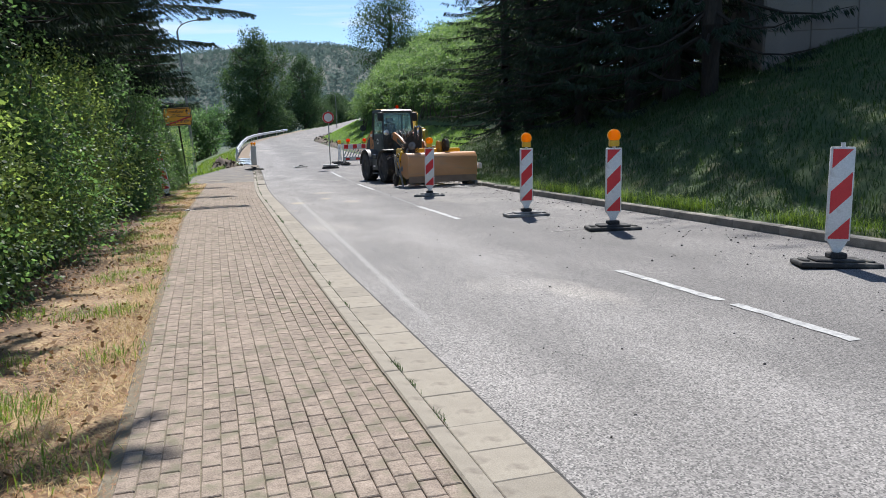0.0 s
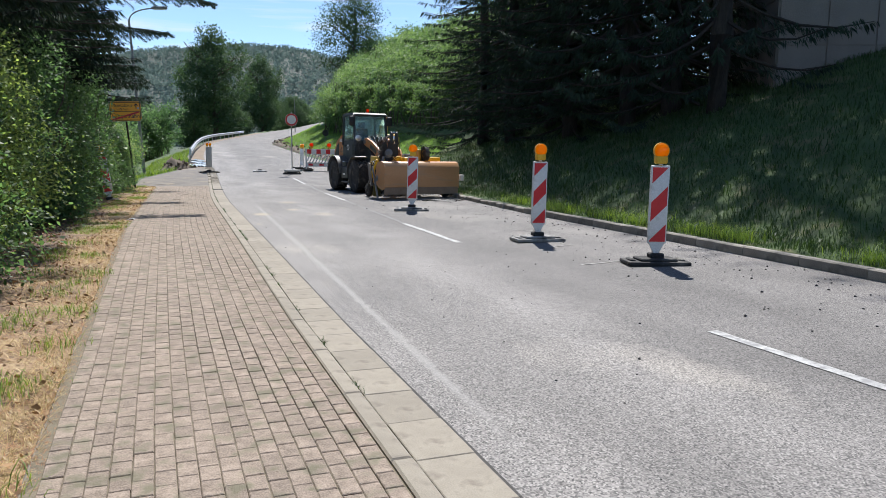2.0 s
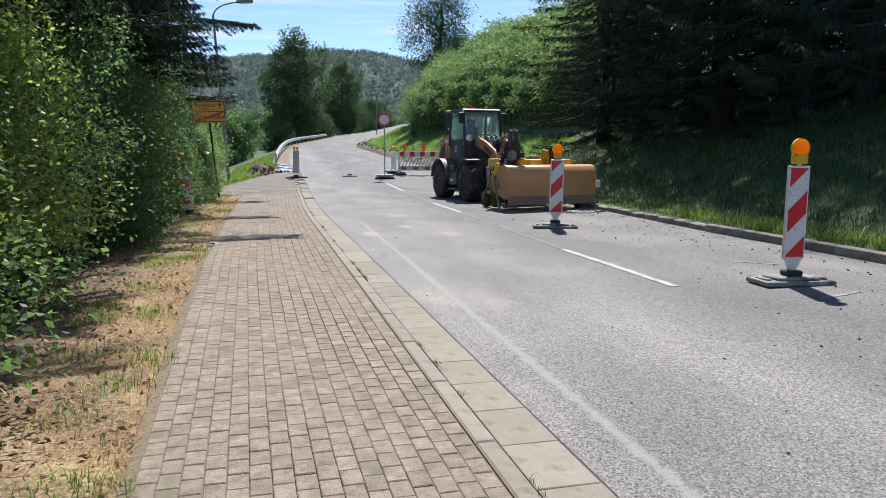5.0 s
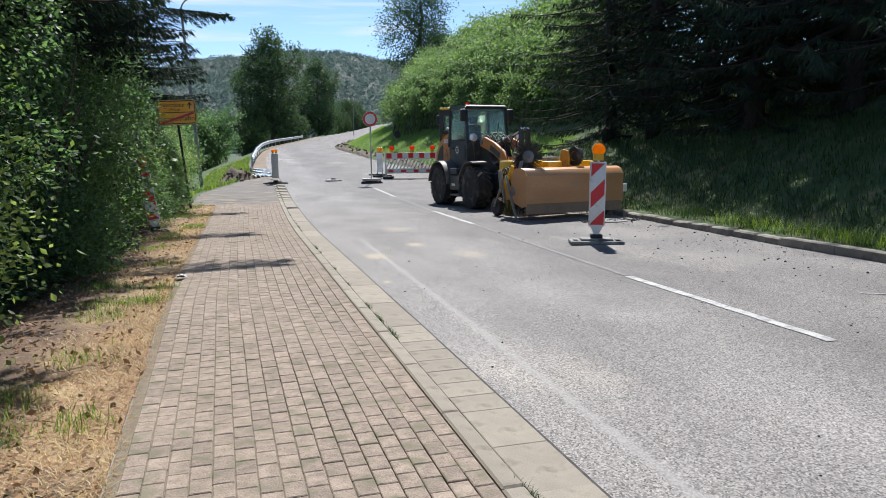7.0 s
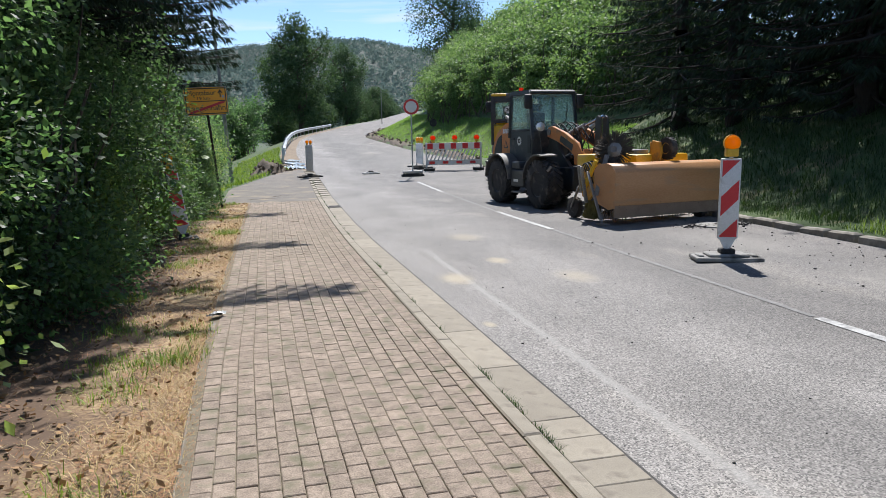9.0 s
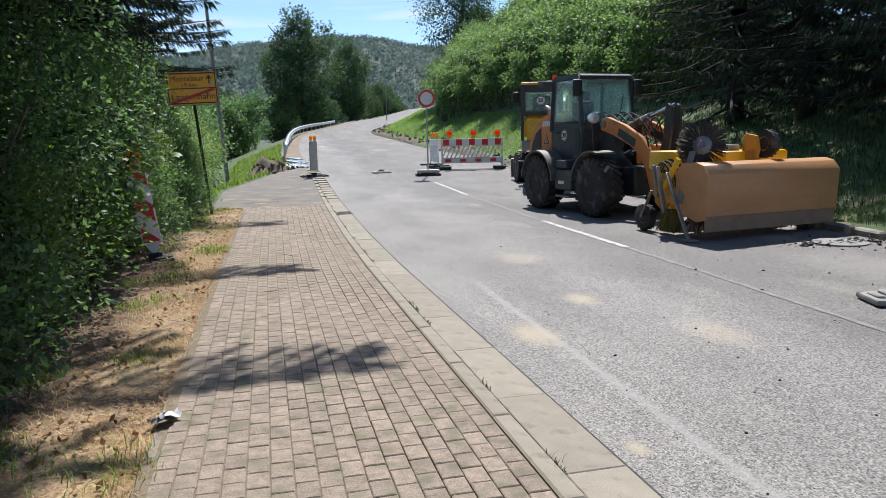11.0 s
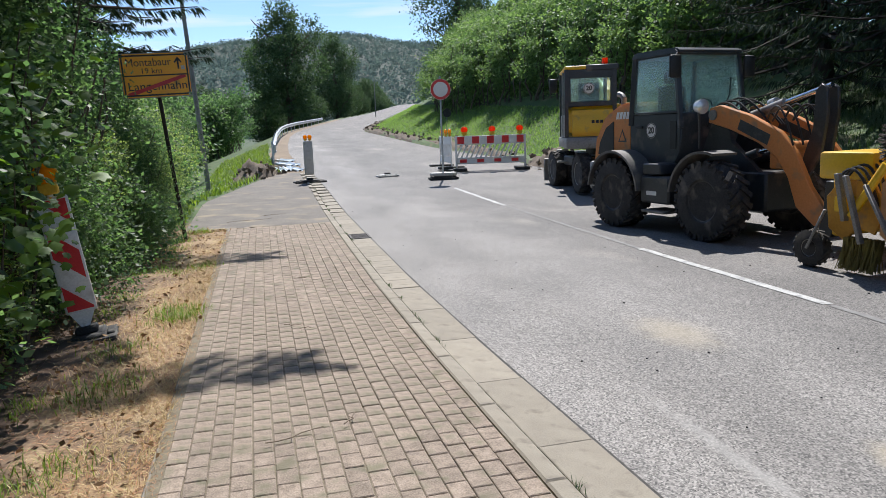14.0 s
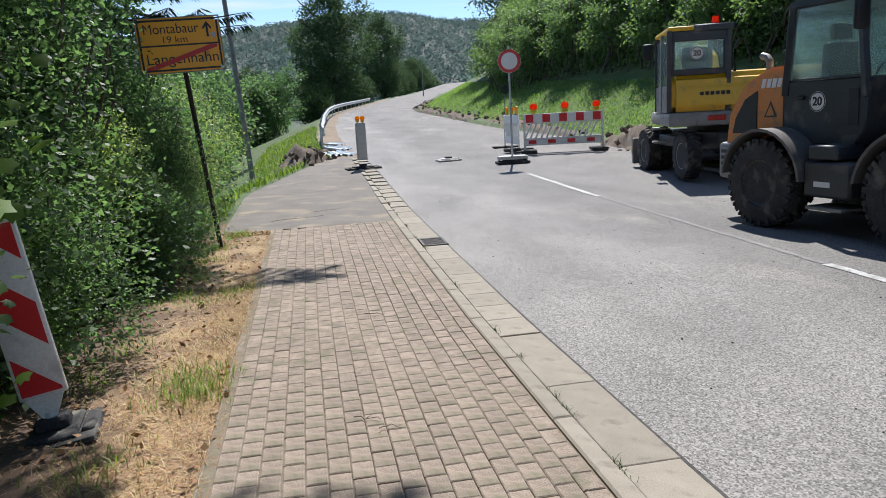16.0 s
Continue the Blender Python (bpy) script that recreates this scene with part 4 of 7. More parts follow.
he = hedge_unit(at_ground(15.3, 43.0, 95), 31)
for x, y, rz, s in ((14.6, 46.5, 93, 1.08), (14.1, 50.0, 97, 1.05), (13.6, 53.5, 95, 1.12), (13.0, 57.0, 94, 1.05), (12.5, 60.5, 92, 1.1), (13.0, 64.5, 85, 1.1),
                    (13.9, 69.0, 78, 1.15), (15.5, 73.5, 72, 1.15), (17.2, 78.5, 70, 1.2), (19.5, 84, 66, 1.25), (16.6, 47, 90, 1.4), (16.2, 53, 90, 1.35), (16.0, 59, 90, 1.3), (15.2, 39.4, 95, 1.2), (16.6, 42.5, 95, 1.35), (16.8, 37.6, 95, 1.4), (16.5, 65, 85, 1.35), (11.9, 64.0, 85, 0.85), (12.8, 68.2, 78, 0.85), (14.1, 72.5, 72, 0.9), (15.9, 77.5, 68, 0.9), (17.8, 82.5, 66, 0.95), (20.2, 88, 64, 1.0), (23, 94, 62, 1.05), (12.0, 60.0, 90, 0.8)):
    copy_thing(he, at_ground(x + 0.7, y, rz, s))

# far trees
tr_a = broad_tree(at_ground(5.6, 112, 0, 1, 0.3), 41, 16.5, 5.4, L_FAR, "tall dark broadleaf tree beyond the road bend", size=0.32, n=1500, per=14, trunk_h=0.1, spray=0.36)
tr_b = broad_tree(at_ground(17.9, 77, 0, 1, -0.5), 42, 13.2, 3.9, L_FAR, "slender airy ash tree behind the hedge", size=0.2, n=1200, per=13, trunk_h=0.22)
for x, y, s, sz in ((16.0, 150, 0.85, 1.0), (9.0, 138, 0.7, 0.55), (19.5, 168, 0.7, 0.62), (3.0, 124, 0.7, 0.55), (26.5, 187, 0.75, 0.6), (-4.5, 112, 0.75, 0.6), (23, 176, 0.6, 0.5), (10.5, 152, 0.8, 0.6),
                    (-10, 116, 0.85, 0.62), (31, 206, 0.9, 0.7), (36, 224, 0.9, 0.7), (5.5, 140, 0.8, 0.6)):
    copy_thing(tr_a, at_ground(x, y, vr.uniform(0, 360), s, -0.6, sz))
for x, y, s in ((23.5, 92, 0.7), (27, 100, 0.75)):
    copy_thing(tr_b, at_ground(x, y, vr.uniform(0, 360), s, -0.5))
# thicket on the falling ground beyond the apron
for i in range(54):
    y = vr.uniform(41, 100)
    x = float(road_left(np.array(y))) - 4.2 - vr.random() ** 0.9 * 17
    s = vr.uniform(0.55, 0.95)
    copy_thing((tall_f, tall_f, sh_f, sh_f)[i % 4], at_ground(x, y, vr.uniform(0, 360), s if i % 4 < 2 else 1.3 * s, -0.3))
for x, y, s in ((-9, 55, 0.5), (-7, 66, 0.5), (-12, 75, 0.6), (-8, 85, 0.55), (-14, 60, 0.6), (-17, 90, 0.75), (-5, 76, 0.42), (-11, 100, 0.75), (-22, 75, 0.75), (-20, 110, 0.9), (-28, 95, 0.9)):
    copy_thing(tr_a, at_ground(x, y, vr.uniform(0, 360), s, -0.4))


def far_woods():
    """Crowns of the woods on the far slopes, too many to count."""
    rng = np.random.default_rng(77)
    n = 24000
    y = 230 + 1500 * rng.random(n) ** 0.75
    x = (rng.random(n) * 0.85 - 0.38) * (y + 150)
    z = ground_z(x, y)
    n = len(x)
    # every crown is a tuft of leafy boughs, upright and uneven
    k = 11
    r = rng.uniform(1.8, 3.4, n)
    hh = r * rng.uniform(1.0, 2.2, n)
    d = unit(rng, n * k).reshape(n, k, 3) * (0.45 + 0.55 * rng.random((n, k, 1)))
    cen = d * np.stack([r, r, hh], -1)[:, None, :] + np.stack([x, y, z + hh * 0.7], -1)[:, None, :]
    m = n * k
    size = np.repeat(r, k) * rng.uniform(0.6, 1.15, m)
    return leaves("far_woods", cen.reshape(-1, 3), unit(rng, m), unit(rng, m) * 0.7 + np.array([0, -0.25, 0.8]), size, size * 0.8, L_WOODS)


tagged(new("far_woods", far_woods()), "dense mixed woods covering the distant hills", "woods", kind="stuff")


def blades(name, x, y, h, w, lean, mat, seed, flat=0.0, lift=0.0):
    """Grass or straw: one narrow bent blade at each place."""
    rng = np.random.default_rng(seed)
    n = len(x)
    z = ground_z(x, y) + lift
    a = rng.random(n) * math.tau
    d = np.stack([np.cos(a), np.sin(a), np.zeros(n)], 1)
    s = np.stack([-np.sin(a), np.cos(a), np.zeros(n)], 1)
    h = h * rng.uniform(0.5, 1.35, n)
    ln = lean * rng.uniform(0.3, 1.5, n)
    base = np.stack([x, y, z], 1)
    up = np.array([0, 0, 1.0])
    mid = base + up * (h * 0.6)[:, None] * (1 - flat) + d * (h * 0.35 * ln)[:, None]
    tip = base + up * (h * (1.0 - 0.3 * np.clip(ln, 0, 1.5)))[:, None] * (1 - flat) + d * (h * ln)[:, None] + up * 0.01
    ww = (w * rng.uniform(0.6, 1.3, n))[:, None] * 0.5
    v = np.stack([base - s * ww, base + s * ww, mid + s * ww * 0.8, mid - s * ww * 0.8, tip], 1)
    i = np.arange(n)[:, None] * 5
    f = np.concatenate([i + np.array([[0, 1, 2]]), i + np.array([[0, 2, 3]]), i + np.array([[3, 2, 4]])], 0)
    return mesh_np(name, v.reshape(-1, 3), f, mat)


gr = np.random.default_rng(8)
# tufts along the right kerb
n = 15000
y = gr.uniform(-4, 40, n)
tuft = 0.5 + 0.5 * np.sin(y * 2.1 + np.sin(y * 0.7) * 3)
x = road_right(y) + 0.22 + np.abs(gr.normal(size=n)) * (0.25 + 0.3 * tuft)
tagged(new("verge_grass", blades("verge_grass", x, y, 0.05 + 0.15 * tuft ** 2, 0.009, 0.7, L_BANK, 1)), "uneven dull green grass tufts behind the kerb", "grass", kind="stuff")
n = 6500
c = gr.integers(0, 60, n)
y = (-3 + 22 * gr.random(60) ** 1.3)[c] + gr.normal(size=n) * 0.28
x = road_right(y) + 0.22 + np.abs(gr.normal(size=n)) * 0.3
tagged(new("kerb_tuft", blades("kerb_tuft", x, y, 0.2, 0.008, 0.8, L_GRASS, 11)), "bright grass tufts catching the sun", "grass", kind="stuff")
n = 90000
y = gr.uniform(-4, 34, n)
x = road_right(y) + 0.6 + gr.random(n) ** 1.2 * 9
tagged(new("bank_grass", blades("bank_grass", x, y, 0.15, 0.013, 1.0, L_BANK, 2)), "rough green grass on the bank, shade put into its colour", "grass", kind="stuff")
n = 76000
y = 35 + gr.random(n) ** 1.2 * 55
x = road_right(y) + 0.75 + gr.random(n) * 3.8
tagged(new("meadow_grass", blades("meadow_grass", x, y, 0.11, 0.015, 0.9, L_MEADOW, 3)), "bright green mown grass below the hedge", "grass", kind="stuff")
n = 9000
y = gr.uniform(32, 60, n)
x = np.where(y < 43, lerp_at(y, [31, 36, 43], [-0.75, -0.7, 1.3]), road_left(y) - 0.9) - 0.1 - gr.random(n) * 2.6
tagged(new("slope_grass", blades("slope_grass", x, y, 0.2, 0.025, 0.7, L_GRASS, 4)), "bright green grass on the falling verge", "grass", kind="stuff")
# straw and needle litter on the strip
n = 46000
y = gr.uniform(0, 32, n)
patch = 0.5 + 0.5 * np.sin(y * 1.9 + 2.0 * np.sin(y * 0.63))
x = pave_left(y) - 0.05 - np.abs(gr.normal(size=n)) * (0.24 + 0.4 * patch)
tagged(new("dry_straw", blades("dry_straw", x, y, 0.07, 0.0038, 1.1, L_STRAW, 5, flat=0.6)), "dry yellow straw on the strip by the paving", "dry grass", kind="stuff")
n = 34000
y = gr.uniform(0, 32, n)
x = pave_left(y) - 0.01 - gr.random(n) ** 2.1 * 1.7
tagged(new("needle_litter", blades("needle_litter", x, y, 0.042, 0.0048, 1.4, L_LITTER, 6, flat=0.85, lift=0.004)), "reddish brown needle litter by the paving", "litter", kind="stuff")
# curled dead leaves among the litter
n = 5200
y = gr.uniform(0, 32, n)
x = pave_left(y) - 0.04 - gr.random(n) ** 0.8 * 1.6
cen = np.stack([x, y, ground_z(x, y) + 0.02 + 0.02 * gr.random(n)], 1)
fl = gr.normal(size=(n, 3)) * np.array([1, 1, 0.35])
tagged(new("dead_leaf", leaves("dead_leaf", cen, fl, gr.normal(size=(n, 3)) * 0.5 + np.array([0, 0, 1.0]), gr.uniform(0.025, 0.07, n), gr.uniform(0.018, 0.045, n), L_DEAD)), "curled brown dead leaves in the dry litter", "leaves", kind="stuff")
n = 7600
c = gr.integers(0, 64, n)
cy, cx = gr.uniform(2, 31, 64), -gr.random(64) * 1.0 - 0.15
y = cy[c] + gr.normal(size=n) * 0.14
x = pave_left(y) + cx[c] + gr.normal(size=n) * 0.12
tagged(new("green_tuft", blades("green_tuft", x, y, 0.08, 0.006, 1.0, L_GRASS, 7)), "small green grass tufts in dry litter", "grass", kind="stuff")


# ---- roadworks equipment ----
M_LENS = leaf_material("amber_lens", (0.88, 0.36, 0.004), (0.96, 0.48, 0.01), (1.05, 1.0, 0.6), trans=0.65, rough=0.2)
M_LENSR = leaf_material("red_lens", (0.85, 0.09, 0.02), (0.95, 0.14, 0.03), (1.05, 1.0, 0.6), trans=0.65, rough=0.2)
M_LAMPBODY = material("yellow_lamp_body", (0.62, 0.36, 0.015), (0.75, 0.46, 0.03), rough=0.45, scale=6, fine=50)
M_GREYBOARD = material("grey_board_back", (0.4, 0.4, 0.39), (0.55, 0.55, 0.53), rough=0.5, scale=5, fine=60, spots=(0.3, 0.29, 0.27), spot_at=0.62, spot_scale=5)
M_SIGNYEL = material("town_sign_yellow", (0.93, 0.4, 0.01), (0.96, 0.47, 0.014), rough=0.35, scale=3, fine=50, spots=(0.55, 0.28, 0.03), spot_at=0.66, spot_scale=5)
M_BLACK = material("black_lettering", (0.012, 0.012, 0.012), (0.03, 0.03, 0.03), rough=0.5)
M_SIGNRED = material("sign_red", (0.5, 0.02, 0.02), (0.62, 0.03, 0.025), rough=0.35)
M_SIGNWHITE = material("sign_white", (0.68, 0.68, 0.66), (0.8, 0.8, 0.79), rough=0.4, scale=3, fine=40)


def clip_low_high(poly, lo, hi):
    """Cuts a polygon of (u, v) to lo <= v <= hi."""
    for s, lim in ((1, lo), (-1, hi)):
        out = []
        for i, p in enumerate(poly):
            q = poly[(i + 1) % len(poly)]
            a, b = s * (p[1] - lim), s * (q[1] - lim)
            if a >= 0:
                out.append(p)
            if a * b < 0:
                t = a / (a - b)
                out.append((p[0] + (q[0] - p[0]) * t, p[1] + (q[1] - p[1]) * t))
        poly = out
        if not poly:
            return []
    return poly


def add_stripes(parent, half, v0, v1, y, step, slope, start, name="red_stripe", mat=None, thick=0.003):
    """Slanting stripes as thin sheets on a board that faces -y."""
    c = v0 - 2 * half - 2 * step + start
    while c < v1 + 2 * half:
        poly = [(-half, c - slope * half), (half, c + slope * half), (half, c + slope * half + step), (-half, c - slope * half + step)]
        poly = clip_low_high(poly, v0, v1)
        if len(poly) > 2:
            bm = bmesh.new()
            bm_prism(bm, poly, y - thick, y)
            part(name, bm, mat or M_RED, parent, smooth=False)
        c += 2 * step


def warning_lamp(parent, x, z, lens_mat, face=-1, s=1.0, body_mat=None):
    """A round roadworks lamp: housing, two-sided lens and its rim."""
    body_mat = body_mat or M_LAMPBODY
    bm = bmesh.new()
    bm_box(bm, x - 0.075 * s, x + 0.075 * s, -0.05 * s, 0.05 * s, z, z + 0.1 * s, 0.012)
    bm_cyl(bm, (x, 0, z - 0.04 * s), (x, 0, z + 0.01), 0.022 * s)
    lamp = part("lamp", bm, body_mat, parent, "yellow plastic warning lamp")
    bm = bmesh.new()
    bm_lathe(bm, [(0.02 * s, -0.062 * s), (0.06 * s, -0.056 * s), (0.09 * s, -0.03 * s), (0.096 * s, 0), (0.09 * s, 0.03 * s), (0.06 * s, 0.056 * s), (0.02 * s, 0.062 * s)],
             Matrix.Translation((x, 0, z + 0.165 * s)) @ Matrix.Rotation(math.pi / 2, 4, "X"), 22)
    part("lens", bm, lens_mat, lamp, "ribbed coloured lens")
    bm = bmesh.new()
    bm_lathe(bm, [(0.094 * s, -0.016 * s), (0.104 * s, -0.016 * s), (0.104 * s, 0.016 * s), (0.094 * s, 0.016 * s)],
             Matrix.Translation((x, 0, z + 0.165 * s)) @ Matrix.Rotation(math.pi / 2, 4, "X"), 22, ring=True)
    part("rim", bm, body_mat, lamp)
    return lamp


def foot_plate(parent, mat, w=0.82, d=0.4, h=0.11, name="foot_plate"):
    """A recycled rubber foot: stepped slab with lifting notches and a socket block."""
    bm = bmesh.new()
    bm_box(bm, -w / 2, w / 2, -d / 2, d / 2, 0, h * 0.5, 0.018, 2)
    bm_box(bm, -w * 0.3, w * 0.3, -d * 0.4, d * 0.4, h * 0.45, h * 0.8, 0.015)
    for sx in (-1, 1):
        bm_box(bm, sx * w * 0.4 - 0.035, sx * w * 0.4 + 0.035, -d * 0.28, d * 0.28, h * 0.46, h * 0.68, 0.012)
    fp = part(name, bm, mat, parent)
    bm = bmesh.new()
    bm_box(bm, -0.09, 0.09, -0.08, 0.08, h * 0.75, h * 1.35, 0.015)
    part("socket", bm, M_RUBBER, fp)
    return fp


def beacon(m, label, lamp=True, flip=False, foot=M_RUBBER, group="traffic beacons", foot_w=0.82, foot_d=0.4):
    ob = thing("traffic_beacon", m, label, "traffic beacon", group)
    foot_plate(ob, foot, foot_w, foot_d)
    bm = bmesh.new()
    bm_box(bm, -0.125, 0.125, -0.022, 0.022, 0.27, 1.27, 0.014, 2)
    bm_prism(bm, [(-0.10, 0.275), (-0.035, 0.15), (0.035, 0.15), (0.10, 0.275)], -0.02, 0.02)
    bm_cyl(bm, (0, 0, 0.08), (0, 0, 0.18), 0.03)
    bd = part("board", bm, M_WHITE, ob, "white plastic board with red slanting stripes")
    add_stripes(bd, 0.104, 0.295, 1.245, -0.0225, 0.243, -1.0 if flip else 1.0, 0.086)
    bm = bmesh.new()
    bm_cyl(bm, (0, 0, 1.27), (0, 0, 1.315), 0.024)
    part("stud", bm, M_WHITE, ob)
    if lamp:
        warning_lamp(ob, 0, 1.29, M_LENS)
    return ob


def on_road(x, y, rz=0, rx=0, ry=0):
    return pose(x, y, float(road_h(x, y)), rx, ry, rz)


beacon(on_road(6.02, 18.42, -18, 0, 1.0), "red and white beacon with amber lamp near the sweeper", foot=M_GREYFOOT)
beacon(on_road(6.27, 12.36, -4, 0, 0.6), "red and white beacon with amber lamp on dusty foot", foot=M_GREYFOOT)
beacon(on_road(6.64, 9.74, -14, 0, 0.4), "red and white beacon with amber lamp on black rubber foot")
beacon(on_road(7.12, 5.8, -24, -2, 1.5), "red and white beacon without a lamp on black rubber foot", lamp=False)
beacon(pose(-0.95, 23.75, -0.05, -2, -8, 8), "leaning red and white beacon half hidden in shrubs", flip=True, foot_w=0.46, foot_d=0.5)

# back of a double beacon at the closed lane
ob = thing("traffic_beacon", on_road(2.2, 39.7, 12), "grey back of a lane beacon with two amber lamps", "traffic beacon", "traffic beacons")
foot_plate(ob, M_RUBBER, 0.95)
for sx in (-1, 1):
    bm = bmesh.new()
    bm_box(bm, -0.13, 0.13, -0.02 + 0.05 * sx, 0.02 + 0.05 * sx, 0.25, 1.25, 0.014, 2)
    part("board", bm, M_GREYBOARD, ob, "plain grey back of the board")
for sx in (-1, 1):
    warning_lamp(ob, 0.07 * sx, 1.27, M_LENS, s=0.62)

# round no-entry sign on a thin post
ob = thing("road_sign", on_road(6.02, 38.3, -6), "round white no-vehicles sign with red rim on post", "road sign")
foot_plate(ob, M_RUBBER, 0.86, 0.5, 0.13)
bm = bmesh.new()
bm_box(bm, -0.38, 0.38, -0.21, 0.21, 0.105, 0.2, 0.02, 2)
part("upper_plate", bm, M_PALEFOOT, ob, "pale dusty upper foot plate")
bm = bmesh.new()
bm_cyl(bm, (0, 0, 0.1), (0, 0.0, 3.0), 0.028)
part("post", bm, M_STEEL, ob)
disc = Matrix.Translation((0, -0.045, 2.62)) @ Matrix.Rotation(math.pi / 2, 4, "X")
bm = bmesh.new()
bm_lathe(bm, [(0.3, -0.006), (0.3, 0.006)], disc, 40)
plate = part("plate", bm, M_SIGNWHITE, ob, "white plate with a broad red rim")
bm = bmesh.new()
bm_lathe(bm, [(0.215, 0.0065), (0.215, 0.010), (0.294, 0.010), (0.294, 0.0065)], disc, 40, ring=True)
part("red_rim", bm, M_SIGNRED, plate)
bm = bmesh.new()
bm_box(bm, -0.04, 0.04, -0.035, 0.02, 2.5, 2.54)
bm_box(bm, -0.04, 0.04, -0.035, 0.02, 2.7, 2.74)
part("clamp", bm, M_STEEL, ob)

# spare foot plate lying on the road
ob = thing("spare_foot_plate", on_road(4.66, 40.1, 6), "pale dusty foot plate lying on the road", "foot plate")
foot_plate(ob, M_PALEFOOT, 0.66, 0.44, 0.09)


def barrier(m, lens, label, lamps):
    """A plastic fence panel, two metres long: striped board above, slanting slats below, on rubber feet."""
    ob = thing("barrier_fence", m, label, "barrier", "barrier fences")
    bm = bmesh.new()
    for x in (-1.0, 1.0):
        bm_box(bm, x - 0.03, x + 0.03, -0.02, 0.02, 0.08, 1.08, 0.008)
    for z0, z1 in ((0.80, 0.83), (0.36, 0.41), (0.2, 0.24)):
        bm_box(bm, -1.0, 1.0, -0.02, 0.02, z0, z1, 0.006)
    fr = part("frame", bm, M_WHITE, ob)
    bm = bmesh.new()
    bm_box(bm, -0.99, 0.99, -0.026, 0.026, 0.82, 1.07, 0.012)
    bd = part("board", bm, M_SIGNWHITE, ob, "white board with red blocks")
    for k in range(5):
        bm = bmesh.new()
        x = -0.96 + k * 0.43
        bm_box(bm, x, x + 0.2, -0.03, -0.0265, 0.835, 1.055)
        part("red_block", bm, M_RED, bd, smooth=False)
    for k in range(13):
        x = -0.92 + k * 0.14
        bm = bmesh.new()
        bm_prism(bm, [(x - 0.10, 0.40), (x - 0.05, 0.40), (x + 0.13, 0.81), (x + 0.08, 0.81)], -0.014, 0.014)
        part("slat", bm, M_WHITE, fr, smooth=False)
    for k in range(4):
        bm = bmesh.new()
        x = -0.9 + k * 0.5
        bm_box(bm, x, x + 0.2, -0.024, -0.0205, 0.25, 0.35)
        part("red_block", bm, M_RED, fr, smooth=False)
    bm = bmesh.new()
    bm_box(bm, -0.98, 0.98, -0.012, 0.012, 0.235, 0.365)
    part("toe_board", bm, M_SIGNWHITE, fr)
    for x in (-0.9, 0.9):
        bm = bmesh.new()
        bm_box(bm, x - 0.2, x + 0.2, -0.42, 0.42, 0, 0.09, 0.02, 2)
        part("foot", bm, M_RUBBER, ob)
    for x in lamps:
        warning_lamp(ob, x, 1.1, lens, s=1.0 if lens is M_LENSR else 0.85)
    return ob


barrier(on_road(8.15, 40.2, -15) @ Matrix.Diagonal((1.13, 1, 1.05, 1)), M_LENSR, "white plastic barrier fence with three red lamps", (-0.75, 0.05, 0.85))
barrier(on_road(7.03, 41.75, 86), M_LENS, "white plastic barrier fence with three yellow lamps", (-0.8, -0.1, 0.6))


# town sign
def letters(body, size, x, z, y, mat, parent, name="lettering", bold=0.0, width=None):
    cu = bpy.data.curves.new(name, "FONT")
    cu.body, cu.size, cu.align_x, cu.align_y = body, size, "CENTER", "CENTER"
    cu.extrude, cu.offset = 0.002, bold * size
    tmp = bpy.data.objects.new("tmp_text", cu)
    me = bpy.data.meshes.new_from_object(tmp)
    bpy.data.objects.remove(tmp)
    me.materials.clear()
    me.materials.append(mat)
    xs = [v.co.x for v in me.vertices]
    k = width / (max(xs) - min(xs)) if width else 1.0
    for v in me.vertices:
        v.co = (x + v.co.x * k, y - v.co.z, z + v.co.y)
    t = new(name, me)
    t.parent = parent
    return t


def bar(parent, name, mat, pts, y, th=0.003):
    bm = bmesh.new()
    bm_prism(bm, pts, y - th, y)
    return part(name, bm, mat, parent, smooth=False)


ob = thing("town_sign", pose(-0.72, 29.6, 0, 0, -2.5, 8), "yellow town exit sign with black lettering and red slash", "road sign")
bm = bmesh.new()
bm_cyl(bm, (0.12, 0.05, -0.4), (-0.02, 0.05, 3.0), 0.03)
part("post", bm, M_BARKDARK, ob, "dark weathered leaning post")
bm = bmesh.new()
bm_box(bm, -0.5, 0.5, -0.012, 0.012, 2.33, 2.99, 0.0)
bmesh.ops.bevel(bm, geom=[e for e in bm.edges if abs(e.verts[0].co.y - e.verts[1].co.y) > 0.01], offset=0.05, segments=4, affect="EDGES")
plate = part("plate", bm, M_SIGNYEL, ob)
for nm, b in (("border_top", [(-0.455, 2.95), (0.455, 2.95), (0.455, 2.974), (-0.455, 2.974)]), ("border_bottom", [(-0.455, 2.346), (0.455, 2.346), (0.455, 2.37), (-0.455, 2.37)]),
              ("border_side", [(-0.486, 2.375), (-0.462, 2.375), (-0.462, 2.945), (-0.486, 2.945)]), ("border_side", [(0.462, 2.375), (0.486, 2.375), (0.486, 2.945), (0.462, 2.945)]),
              ("divider", [(-0.46, 2.648), (0.46, 2.648), (0.46, 2.668), (-0.46, 2.668)])):
    bar(plate, nm, M_BLACK, b, -0.0125)
letters("Montabaur", 0.17, -0.09, 2.855, -0.0125, M_BLACK, plate, width=0.66)
letters("19 km", 0.115, -0.06, 2.725, -0.0125, M_BLACK, plate, width=0.29)
letters("Langenhahn", 0.185, 0.01, 2.49, -0.0125, M_BLACK, plate, width=0.86)
